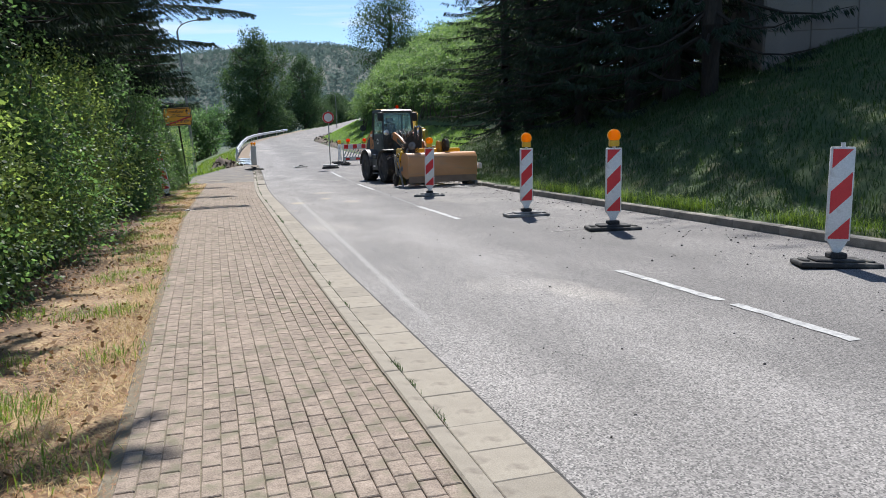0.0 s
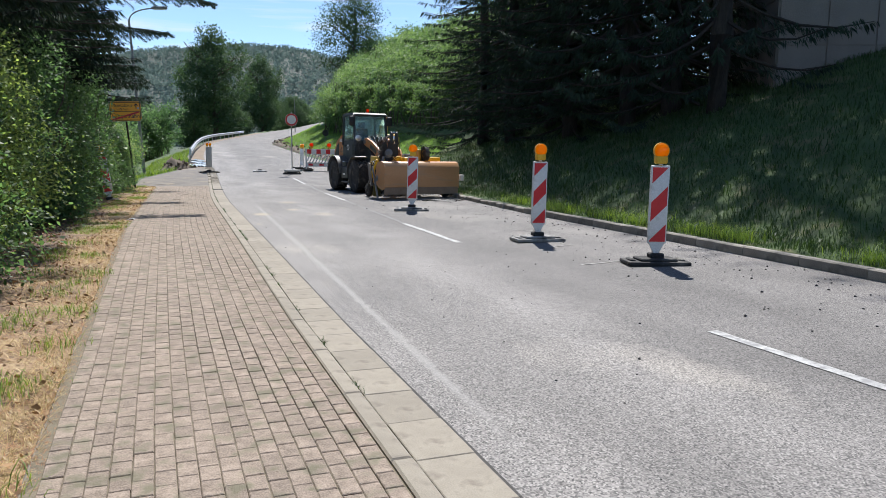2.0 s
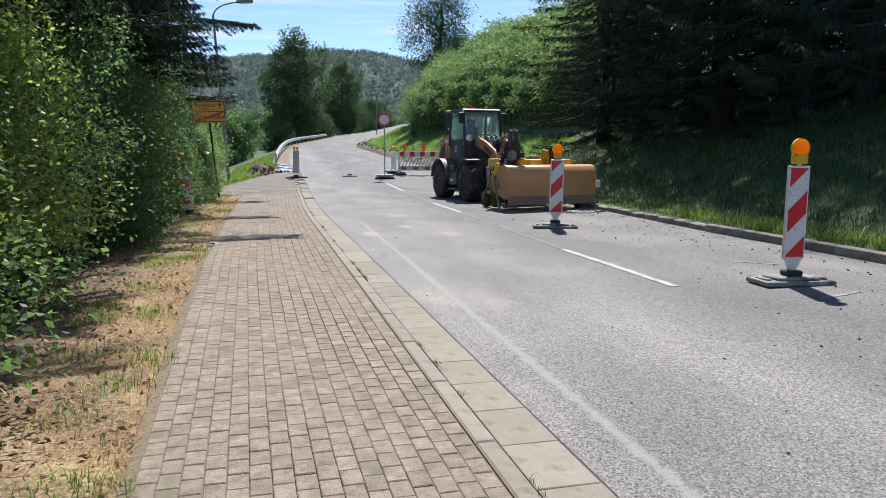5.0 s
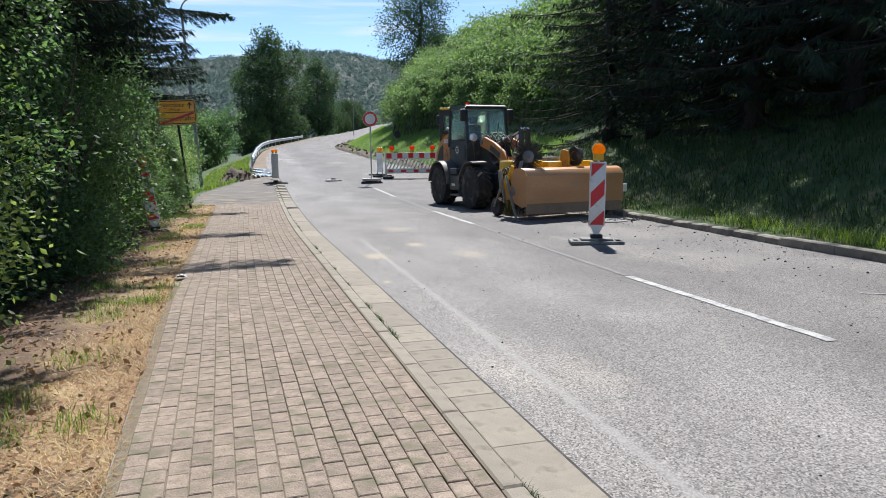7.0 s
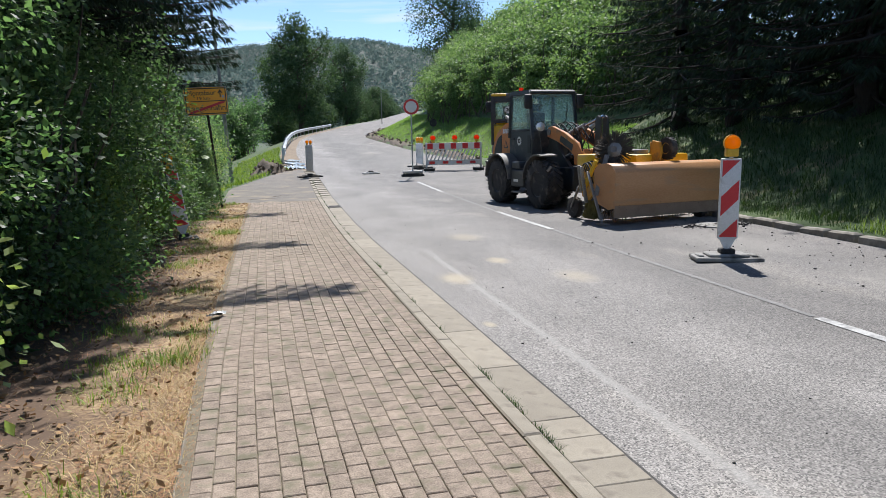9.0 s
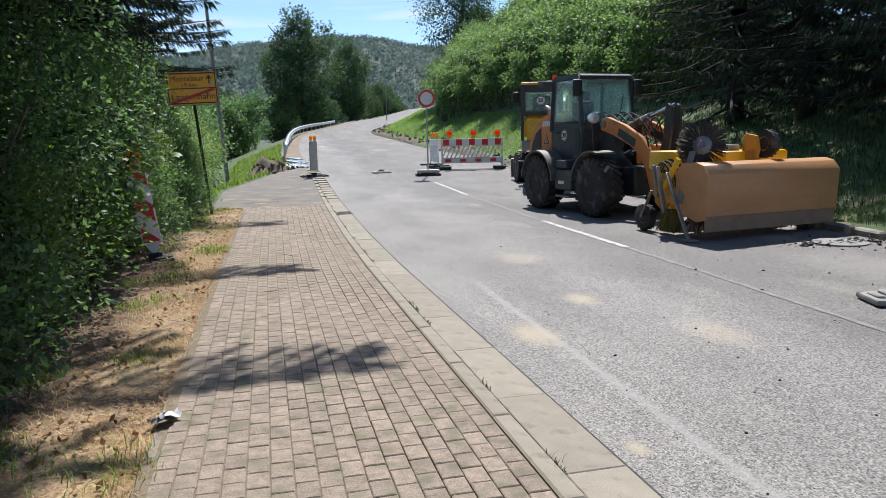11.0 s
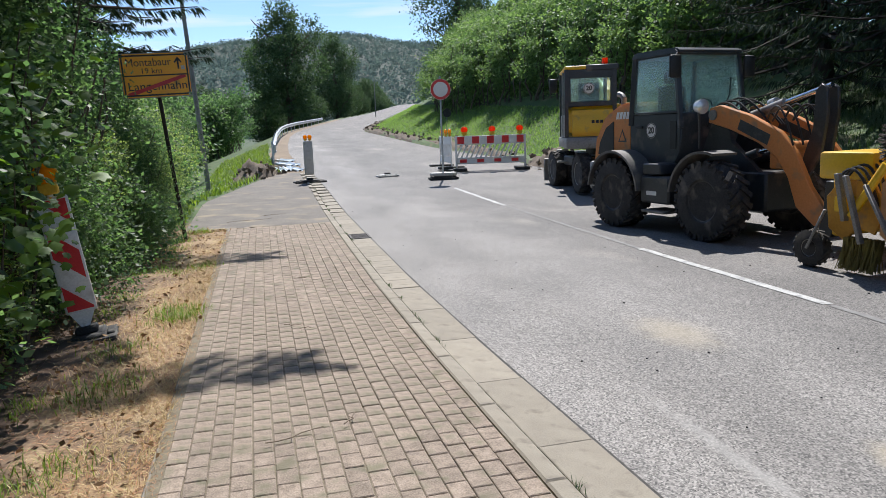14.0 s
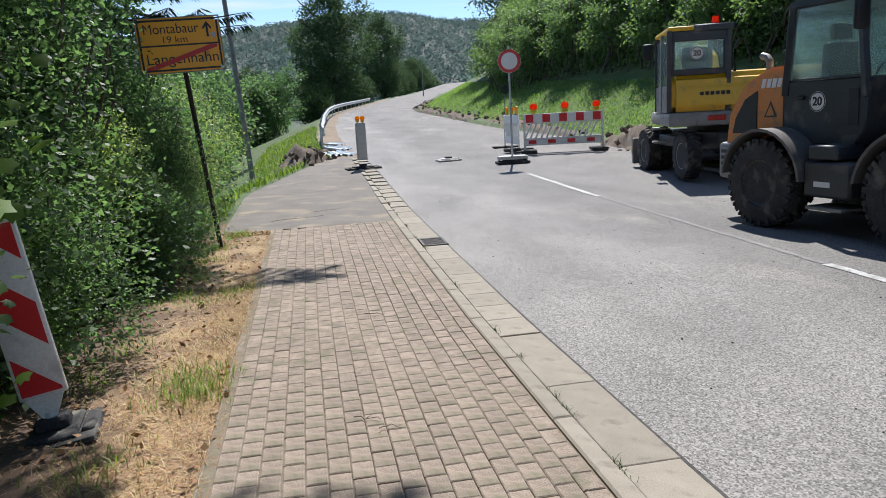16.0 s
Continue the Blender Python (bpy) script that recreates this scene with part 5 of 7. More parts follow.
bar(plate, "arrow", M_BLACK, [(0.335, 2.74), (0.36, 2.74), (0.36, 2.87), (0.395, 2.83), (0.405, 2.85), (0.3475, 2.93), (0.29, 2.85), (0.30, 2.83), (0.335, 2.87)], -0.0125)
bar(plate, "red_slash", M_SIGNRED, [(-0.44, 2.37), (-0.33, 2.37), (0.44, 2.61), (0.44, 2.645), (0.36, 2.645), (-0.44, 2.395)], -0.017)
bar(plate, "sticker", M_GREYBOARD, [(0.385, 2.73), (0.44, 2.73), (0.44, 2.79), (0.385, 2.79)], -0.0125)
bm = bmesh.new()
bm_box(bm, -0.512, 0.512, -0.006, 0.016, 2.318, 2.332)
bm_box(bm, -0.512, 0.512, -0.006, 0.016, 2.988, 3.002)
bm_box(bm, -0.512, -0.499, -0.006, 0.016, 2.318, 3.002)
bm_box(bm, 0.499, 0.512, -0.006, 0.016, 2.318, 3.002)
part("rim", bm, M_POST, ob)


def street_lamp(m, h, label):
    ob = thing("street_lamp", m, label, "street lamp", "street lamps")
    bm = bmesh.new()
    bm_cyl(bm, (0, 0, -0.5), (0, 0, h), 0.075, 0.05, 14)
    part("pole", bm, M_POST, ob)
    bm = bmesh.new()
    bm_tube(bm, arc((0, 0, h - 0.05), (0.1, 0, h + 0.45), (1.1, 0, h + 0.5)), 0.03)
    part("arm", bm, M_POST, ob)
    bm = bmesh.new()
    bm_box(bm, 1.05, 1.75, -0.11, 0.11, h + 0.46, h + 0.58, 0.04, 2)
    hd = part("lamp_head", bm, M_POST, ob)
    bm = bmesh.new()
    bm_box(bm, 1.15, 1.7, -0.08, 0.08, h + 0.44, h + 0.461, 0.008)
    part("diffuser", bm, M_WHITE, hd)
    return ob


street_lamp(pose(-0.75, 39.9, float(ground_z(-0.75, 39.9)), 0, -3.2, -8), 7.4, "leaning grey street lamp post beside the apron")
lx, ly = 19.2, 128
street_lamp(pose(lx, ly, float(ground_z(lx, ly)), 0, 0, 200), 5.5, "slim grey street lamp by the far road")


# guard rail
def w_beam(bm, pts, up=(0, 0, 1), h=0.28):
    prof = [(-0.5, 0.0), (-0.42, 0.02), (-0.34, 0.075), (-0.2, 0.075), (-0.1, 0.02), (0.1, 0.02), (0.2, 0.075), (0.34, 0.075), (0.42, 0.02), (0.5, 0.0)]
    rows = []
    for i, p in enumerate(pts):
        d = (Vector(pts[min(i + 1, len(pts) - 1)]) - Vector(pts[max(i - 1, 0)])).normalized()
        u = Vector(up)
        s = d.cross(u).normalized()
        rows.append([bm.verts.new(Vector(p) + u * (a * h) + s * b) for a, b in prof] + [bm.verts.new(Vector(p) + u * (a * h) + s * (b - 0.006)) for a, b in prof[::-1]])
    n = len(rows[0])
    for a, b in zip(rows, rows[1:]):
        for k in range(n):
            bm.faces.new((a[k], a[(k + 1) % n], b[(k + 1) % n], b[k]))
    bm.faces.new(rows[0])
    bm.faces.new(rows[-1][::-1])


def rail_x(y):
    return float(lerp_at(y, [46, 50, 60, 70, 77, 84, 100, 106], [1.45, 1.5, 2.0, 2.75, 3.5, 4.6, 7.9, 9.3]))


ob = thing("guard_rail", pose(0, 0, 0), "galvanised steel guard rail along the bend", "guard rail")
bm = bmesh.new()
ys = [47.5 + i * 1.0 for i in range(58)]
w_beam(bm, [(rail_x(y), y, float(road_z(y)) + 0.58) for y in ys])
part("beam", bm, M_STEEL, ob)
for y in ys[::3]:
    bm = bmesh.new()
    zz = float(road_z(y))
    bm_box(bm, rail_x(y) - 0.09, rail_x(y) - 0.03, y - 0.04, y + 0.04, zz - 0.4, zz + 0.75, 0.008)
    part("post", bm, M_STEEL, ob)
bm = bmesh.new()
bm_cyl(bm, (rail_x(47.5), 47.45, float(road_z(47)) + 0.46), (rail_x(47.5), 47.45, float(road_z(47)) + 0.78), 0.05)
part("end_cap", bm, M_STEEL, ob)

M_BLUEWHITE = material("new_galvanised", (0.7, 0.77, 0.8), (0.84, 0.88, 0.9), rough=0.4, metal=0.0, scale=4, fine=40, bump=0.05)
pr = random.Random(3)
for i, (x, y, a, l) in enumerate(((1.42, 44.7, 3, 1.2), (1.72, 44.5, 8, 1.1), (2.0, 44.4, 20, 1.1), (1.75, 46.4, 28, 1.2), (2.02, 46.6, 24, 1.1), (1.85, 48.2, 30, 1.1))):
    ob = thing("rail_offcut", pose(x, y, float(road_z(y)) + 0.07 + 0.03 * (i % 2), 3 + pr.uniform(-1, 2), 0, a), "short new guard rail section lying on the verge", "rail section", "guard rail sections")
    bm = bmesh.new()
    w_beam(bm, [(0, -l / 2, 0), (0, 0, 0), (0, l / 2, 0)], up=(1, 0, 0.1), h=0.31)
    part("beam", bm, M_BLUEWHITE, ob)


def heap(name, x, y, rx, ry, h, mat, label, seed, clods):
    """A spread of dug soil with clods lying in it."""
    rng = np.random.default_rng(seed)
    n = 26
    u = np.linspace(-1, 1, n)
    U, V = np.meshgrid(u, u)
    R = np.hypot(U, V)
    X, Y = x + U * rx, y + V * ry
    Z = ground_z(X, Y) - 0.06 + h * np.clip(1 - R ** 2, -0.2, 1) * (0.8 + 0.3 * np.sin(5 * U + 2) * np.cos(6 * V)) + 0.045 * rng.normal(size=U.shape) * (R < 1)
    i = np.arange(n * n).reshape(n, n)
    f = np.stack([i[:-1, :-1], i[:-1, 1:], i[1:, 1:], i[1:, :-1]], -1).reshape(-1, 4)
    ob = thing(name, pose(0, 0, 0), label, "earth heap")
    me = mesh_np("soil", np.stack([X, Y, Z], -1).reshape(-1, 3), f, mat)
    so = new("soil", me)
    so.parent = ob
    bm = bmesh.new()
    for k in range(clods):
        a, r = rng.uniform(0, 6.28), rng.random() ** 0.5 * 1.05
        px, py = x + math.cos(a) * r * rx, y + math.sin(a) * r * ry
        s = rng.uniform(0.03, 0.11)
        vs = bmesh.ops.create_icosphere(bm, subdivisions=1, radius=s, matrix=Matrix.Translation((px, py, float(ground_z(px, py)) + max(0, h * (1 - r * r)) * 0.8 + s * 0.3)))["verts"]
        for v in vs:
            v.co += Vector(rng.normal(size=3)) * s * 0.25
    tagged(part("clods", bm, mat, ob, smooth=False), kind="stuff")
    return ob


heap("earth_patch", 1.3, 45.4, 1.1, 2.6, 0.1, M_EARTH, "trodden bare earth under loose rail sections", 15, 30)
heap("earth_heap", 0.5, 43.0, 0.95, 1.6, 0.72, M_EARTH, "heap of dug brown earth at the verge", 9, 60)
heap("earth_heap", 10.4, 39.8, 0.9, 2.2, 0.5, M_EARTH, "low bank of dug earth beside the barrier", 10, 50)
heap("earth_heap", 10.05, 50.5, 0.7, 8.0, 0.16, M_EARTH, "long strip of bare earth along the road edge", 14, 40)

for y0 in (61, 69, 77, 85, 93):
    xr = float(road_right(np.array(float(y0))))
    heap("earth_heap", xr + 0.5, y0, 0.75, 4.6, 0.16, M_EARTH, "strip of bare earth along the road edge", 15 + y0, 26)

# small dark disc sign lying askew in the grass
gxx, gyy = 10.9, 56.0
ob = thing("marker_disc", pose(gxx, gyy, float(ground_z(gxx, gyy)), 0, 0, 10), "small dark round marker on a stick in grass", "marker")
bm = bmesh.new()
bm_cyl(bm, (0, 0, -0.2), (0.05, 0, 0.9), 0.02)
part("stick", bm, M_POST, ob)
bm = bmesh.new()
bm_lathe(bm, [(0.24, -0.01), (0.24, 0.01)], Matrix.Translation((0.05, -0.03, 1.0)) @ Matrix.Rotation(math.pi / 2, 4, "X"), 24)
part("disc", bm, M_RUBBER, ob)


# ---- house on the bank ----
ob = thing("house", pose(15.6, 17.4, 2.6, 0, 0, -24), "plain grey concrete-faced house above the bank", "house")
bm = bmesh.new()
bm_box(bm, 0, 11, 0, 6, 0, 7.4)
part("wall", bm, M_WALL, ob, smooth=False)
for k in range(9):
    for j in range(6):
        if j * 1.2 < 7:
            bm = bmesh.new()
            bm_box(bm, 0.02 + k * 1.22, 1.2 + k * 1.22, -0.03, 0.0, 0.5 + j * 1.18, 1.66 + j * 1.18, 0.006)
            part("panel", bm, M_WALL, ob, smooth=False)
for k in range(4):
    for j in range(6):
        bm = bmesh.new()
        bm_box(bm, -0.03, 0.0, 0.02 + k * 1.48, 1.46 + k * 1.48, 0.5 + j * 1.18, 1.66 + j * 1.18, 0.006)
        part("panel", bm, M_WALL, ob, smooth=False)
bm = bmesh.new()
bm_prism(bm, [(-0.5, 7.35), (11.5, 7.35), (5.5, 10.4)], -0.5, 6.5)
part("roof", bm, M_ROOF, ob, smooth=False)


# ---- vehicles ----
M_TYRE = material("tyre_rubber", (0.02, 0.02, 0.021), (0.055, 0.052, 0.05), rough=0.85, scale=7, fine=60, bump=0.4, spots=(0.14, 0.125, 0.105), spot_at=0.6, spot_scale=4)
M_RIM = material("dark_rim", (0.035, 0.035, 0.038), (0.08, 0.08, 0.08), rough=0.55, metal=0.4, scale=6, fine=40, spots=(0.16, 0.145, 0.12), spot_at=0.62, spot_scale=5)
M_ORANGE = material("loader_orange", (0.6, 0.215, 0.055), (0.7, 0.28, 0.085), rough=0.45, scale=2, fine=40, bump=0.04, spots=(0.36, 0.2, 0.1), spot_at=0.6, spot_scale=5, coat=0.2)
M_YELLOW = material("machine_yellow", (0.72, 0.42, 0.015), (0.84, 0.52, 0.02), rough=0.4, scale=2, fine=40, bump=0.03, spots=(0.5, 0.33, 0.06), spot_at=0.64, spot_scale=5, coat=0.2)
M_AMBERTAN = material("sweeper_hood", (0.52, 0.25, 0.1), (0.62, 0.325, 0.145), rough=0.5, scale=2.5, fine=50, bump=0.04, spots=(0.48, 0.28, 0.15), spot_at=0.6, spot_scale=4, stretch=(1, 0.4, 1.6))
M_FLAP = material("dusty_flap", (0.26, 0.17, 0.11), (0.36, 0.25, 0.17), rough=0.85, scale=5, fine=60, bump=0.2)
M_CHAR = material("charcoal_panel", (0.026, 0.031, 0.036), (0.05, 0.056, 0.062), rough=0.42, scale=3, fine=50, bump=0.03, spots=(0.12, 0.11, 0.1), spot_at=0.63, spot_scale=4)
M_FENDER = material("dusty_mudguard", (0.075, 0.07, 0.066), (0.15, 0.14, 0.128), rough=0.55, scale=3, fine=50, bump=0.05, spots=(0.2, 0.175, 0.14), spot_at=0.6, spot_scale=4)
M_GREYP = material("grey_paint", (0.2, 0.2, 0.2), (0.3, 0.3, 0.29), rough=0.5, scale=3, fine=50, spots=(0.13, 0.12, 0.11), spot_at=0.6, spot_scale=5)
M_DULLSTEEL = material("dull_steel", (0.18, 0.175, 0.165), (0.32, 0.31, 0.29), rough=0.5, metal=0.5, scale=6, fine=60, bump=0.1)
M_CHROME = material("cylinder_rod", (0.55, 0.56, 0.57), (0.7, 0.7, 0.7), rough=0.2, metal=1.0, scale=5, fine=50)
M_HOSE = material("rubber_hose", (0.012, 0.012, 0.012), (0.03, 0.03, 0.03), rough=0.6)
M_BRISTLE = material("bristle", (0.035, 0.03, 0.026), (0.11, 0.095, 0.08), rough=0.8, scale=10, fine=80)
M_DEEPYEL = material("deep_yellow", (0.5, 0.24, 0.02), (0.62, 0.32, 0.03), rough=0.5, scale=3, fine=40, spots=(0.3, 0.18, 0.06), spot_at=0.58, spot_scale=6)
M_BRISTLEY = material("yellow_bristle", (0.12, 0.1, 0.03), (0.24, 0.2, 0.05), rough=0.8, scale=10, fine=80)
M_SEAT = material("seat_fabric", (0.02, 0.02, 0.022), (0.05, 0.05, 0.05), rough=0.9)
M_GLASS = glass_material("cab_glass", (0.62, 0.82, 0.8))
M_HEADLAMP = material("headlamp_glass", (0.6, 0.62, 0.63), (0.8, 0.81, 0.82), rough=0.12, metal=0.5, scale=8, fine=30)
M_TAIL = material("tail_lamp", (0.4, 0.015, 0.012), (0.55, 0.025, 0.02), rough=0.2)
M_STICKER = material("sticker_white", (0.72, 0.72, 0.7), (0.82, 0.82, 0.8), rough=0.45)


def wheel(parent, c, r, w, side, rim_r, lugs=22, name="wheel", mat_rim=None):
    """A tyre with chevron lugs and a dished rim; its axle lies along y, side is +1 or -1 for the outer face."""
    c = Vector(c)
    rot = Matrix.Translation(c) @ Matrix.Rotation(-math.pi / 2 * side, 4, "X")
    bm = bmesh.new()
    h = w / 2
    bm_lathe(bm, [(rim_r, -h * 0.8), (rim_r * 1.08, -h * 0.96), (r * 0.84, -h), (r * 0.94, -h * 0.86), (r * 0.96, -h * 0.4), (r * 0.96, h * 0.4), (r * 0.94, h * 0.86), (r * 0.84, h),
                  (rim_r * 1.08, h * 0.96), (rim_r, h * 0.8)], rot, 40)
    for k in range(lugs):
        for s in (-1, 1):
            a = (k + (0.5 if s > 0 else 0)) * math.tau / lugs
            m = rot @ Matrix.Rotation(a, 4, "Z") @ Matrix.Translation((r * 0.965, 0, s * h * 0.5)) @ Matrix.Rotation(s * 0.7, 4, "X")
            bmesh.ops.create_cube(bm, size=1, matrix=m @ Matrix.Diagonal((r * 0.085, r * 0.11, h * 1.05, 1)))
            m2 = rot @ Matrix.Rotation(a + 0.06 * s, 4, "Z") @ Matrix.Translation((r * 0.91, 0, s * h * 0.93))
            bmesh.ops.create_cube(bm, size=1, matrix=m2 @ Matrix.Diagonal((r * 0.16, r * 0.10, h * 0.14, 1)))
    ty = part("wheel", bm, M_TYRE, parent, "dusty black lugged tyre")
    bm = bmesh.new()
    bm_lathe(bm, [(rim_r * 0.05, h * 0.3), (rim_r * 0.25, h * 0.34), (rim_r * 0.3, h * 0.14), (rim_r * 0.72, h * 0.1), (rim_r * 0.88, h * 0.72), (rim_r * 1.03, h * 0.86), (rim_r * 1.03, -h * 0.7), (rim_r * 0.3, -h * 0.7)], rot, 32)
    part("rim", bm, mat_rim or M_RIM, ty)
    bm = bmesh.new()
    for k in range(8):
        a = k * math.tau / 8
        p = rot @ Vector((rim_r * 0.5 * math.cos(a), rim_r * 0.5 * math.sin(a), h * 0.1))
        q = rot @ Vector((rim_r * 0.5 * math.cos(a), rim_r * 0.5 * math.sin(a), h * 0.2))
        bm_cyl(bm, p, q, rim_r * 0.045, seg=6)
    part("wheel_bolts", bm, M_DULLSTEEL, ty)
    return ty


def pane(parent, pts, name="pane", th=0.006, mat=None):
    """A glass sheet over four corners."""
    bm = bmesh.new()
    v = [Vector(p) for p in pts]
    n = (v[1] - v[0]).cross(v[3] - v[0]).normalized() * th
    a = [bm.verts.new(p) for p in v]
    b = [bm.verts.new(p + n) for p in v]
    bm.faces.new(a[::-1])
    bm.faces.new(b)
    for i in range(len(v)):
        j = (i + 1) % len(v)
        bm.faces.new((a[i], a[j], b[j], b[i]))
    ob = part(name, bm, mat or M_GLASS, parent, smooth=False)
    ob.visible_shadow = False
    return ob


def strut(parent, name, p, q, w, d, mat, bevel=0.006):
    """A square bar from p to q."""
    bm = bmesh.new()
    p, q = Vector(p), Vector(q)
    L = (q - p).length
    bm_box(bm, -w / 2, w / 2, -d / 2, d / 2, 0, L, bevel)
    m = Matrix.Translation(p) @ (q - p).to_track_quat("Z", "Y").to_matrix().to_4x4()
    bm.transform(m)
    return part(name, bm, mat, parent)


def disc_label(parent, c, r, side_y, text, name="speed_sticker"):
    """A round white sticker with a black rim and number; it faces side_y times y."""
    c = Vector(c)
    rot = Matrix.Translation(c) @ Matrix.Rotation(-math.pi / 2 * side_y, 4, "X")
    bm = bmesh.new()
    bm_lathe(bm, [(r, 0), (r, 0.003)], rot, 28)
    st = part(name, bm, M_STICKER, parent, "round white sticker with the number 20")
    bm = bmesh.new()
    bm_lathe(bm, [(r * 0.86, 0.0032), (r * 0.86, 0.0045), (r * 0.96, 0.0045), (r * 0.96, 0.0032)], rot, 28, ring=True)
    part("ring", bm, M_BLACK, st)
    t = letters(text, r * 1.15, 0, 0, 0, M_BLACK, st, "numerals", bold=0.03)
    for v in t.data.vertices:
        x, y, z = v.co
        v.co = (c.x - x * side_y, c.y + (0.004 - y) * side_y if side_y > 0 else c.y - 0.004 + y, c.z + z)
    return st


def fender(parent, c, r, w, y0, y1, a0, a1, mat, th=0.035):
    """A curved mudguard from angle a0 to a1 over a wheel."""
    bm = bmesh.new()
    n = 14
    rows = []
    for i in range(n + 1):
        a = radians(a0 + (a1 - a0) * i / n)
        ca, sa = math.cos(a), math.sin(a)
        rows.append([bm.verts.new((c[0] + rr * ca, y, c[2] + rr * sa)) for rr, y in ((r, y0), (r + th, y0), (r + th, y1), (r, y1))])
    for a, b in zip(rows, rows[1:]):
        for k in range(4):
            bm.faces.new((a[k], a[(k + 1) % 4], b[(k + 1) % 4], b[k]))
    bm.faces.new(rows[0])
    bm.faces.new(rows[-1][::-1])
    return part("mudguard", bm, mat, parent)


def wheel_loader(m):
    ob = thing("wheel_loader", m, "orange and charcoal wheel loader parked on the road", "wheel loader")
    R = 0.53
    for x in (-1.0, 1.0):
        for s in (-1, 1):
            wheel(ob, (x, 0.77 * s, R), R, 0.38, s, 0.27)
    # chassis
    bm = bmesh.new()
    bm_box(bm, -2.0, 0.0, -0.42, 0.42, 0.38, 0.95, 0.03)
    bm_box(bm, 0.1, 1.5, -0.34, 0.34, 0.38, 0.9, 0.03)
    bm_cyl(bm, (0.05, 0, 0.4), (0.05, 0, 0.95), 0.14)
    bm_cyl(bm, (-1.0, -0.7, R), (-1.0, 0.7, R), 0.11)
    bm_cyl(bm, (1.0, -0.7, R), (1.0, 0.7, R), 0.11)
    part("chassis", bm, M_CHAR, ob)
    # hood with sloping tail
    bm = bmesh.new()
    bm_prism(bm, [(-0.98, 0.95), (-0.98, 1.92), (-1.3, 1.9), (-1.72, 1.72), (-1.98, 1.36), (-2.05, 0.88)], -0.58, 0.58, 0.04, 2)
    hood = part("hood", bm, M_ORANGE, ob, "dusty orange engine hood")
    bm = bmesh.new()
    bm_prism(bm, [(-1.45, 1.1), (-1.45, 1.63), (-1.66, 1.53), (-1.83, 1.29), (-1.88, 1.1)], -0.592, -0.575)
    part("side_grille", bm, M_BLACK, hood, "black mesh side grille")
    bm = bmesh.new()
    bm_prism(bm, [(-1.45, 1.1), (-1.45, 1.63), (-1.66, 1.53), (-1.83, 1.29), (-1.88, 1.1)], 0.575, 0.592)
    part("side_grille", bm, M_BLACK, hood)
    # model name as plain shapes, warning triangle
    for k in range(4):
        bm = bmesh.new()
        bm_prism(bm, [(-1.39 + k * 0.088, 1.66), (-1.325 + k * 0.088, 1.66), (-1.295 + k * 0.088, 1.77), (-1.36 + k * 0.088, 1.77)], -0.5865, -0.582)
        part("name_bar", bm, M_STICKER, hood, smooth=False)
    bm = bmesh.new()
    bm_prism(bm, [(-1.33, 1.3), (-1.11, 1.3), (-1.22, 1.5)], -0.585, -0.581)
    tri = part("warning_triangle", bm, M_CHAR, hood, smooth=False)
    bm = bmesh.new()
    bm_prism(bm, [(-1.29, 1.322), (-1.15, 1.322), (-1.22, 1.455)], -0.588, -0.5852)
    part("triangle_field", bm, M_ORANGE, tri, smooth=False)
    # rear bumper and side skirts
    bm = bmesh.new()
    bm_box(bm, -2.12, -1.45, -0.62, 0.62, 0.5, 0.98, 0.05, 2)
    part("bumper", bm, M_GREYP, ob, "grey rear counterweight")
    bm = bmesh.new()
    for z in (0.6, 0.68, 0.76, 0.84):
        bm_box(bm, -2.05, -1.62, -0.632, -0.618, z, z + 0.045)
    part("bumper_grille", bm, M_CHAR, ob)
    bm = bmesh.new()
    bm_cyl(bm, (-1.5, -0.35, 1.75), (-1.5, -0.35, 2.0), 0.045)
    bm_tube(bm, [(-1.5, -0.35, 1.99), (-1.55, -0.35, 2.05), (-1.64, -0.35, 2.07)], 0.045)
    part("exhaust", bm, M_DULLSTEEL, ob)
    # mudguards, steps and toolboxes
    for s in (-1, 1):
        y0, y1 = (-0.97, -0.55) if s < 0 else (0.55, 0.97)
        fender(ob, (-1.0, 0, R), R + 0.09, 0.4, y0, y1, 5, 172, M_FENDER)
        fender(ob, (1.0, 0, R), R + 0.10, 0.4, y0, y1, 72, 172, M_FENDER)
        ya, yb = (-0.9, -0.5) if s < 0 else (0.5, 0.9)
        bm = bmesh.new()
        bm_box(bm, -0.36, 0.28, ya, yb, 0.42, 0.82, 0.03)
        bm_box(bm, -0.3, 0.1, ya, yb, 0.84, 1.0, 0.02)
        bx = part("step_box", bm, M_CHAR, ob)
        bm = bmesh.new()
        bm_box(bm, -0.2, 0.02, (ya if s < 0 else yb) - 0.005, (ya if s < 0 else yb) + 0.005, 0.54, 0.6)
        part("plate", bm, M_STICKER, bx)
        bm = bmesh.new()
        bm_box(bm, -0.3, 0.2, ya - 0.02, yb + 0.02, 0.28, 0.32, 0.008)
        part("step", bm, M_DULLSTEEL, ob)
    # cab: lower body, posts, roof, panes
    bm = bmesh.new()
    bm_prism(bm, [(-1.0, 0.98), (0.05, 0.98), (0.16, 1.15), (0.18, 1.72), (-1.0, 1.72)], -0.6, 0.6, 0.02)
    low = part("cab_body", bm, M_CHAR, ob, "dark charcoal cab body")
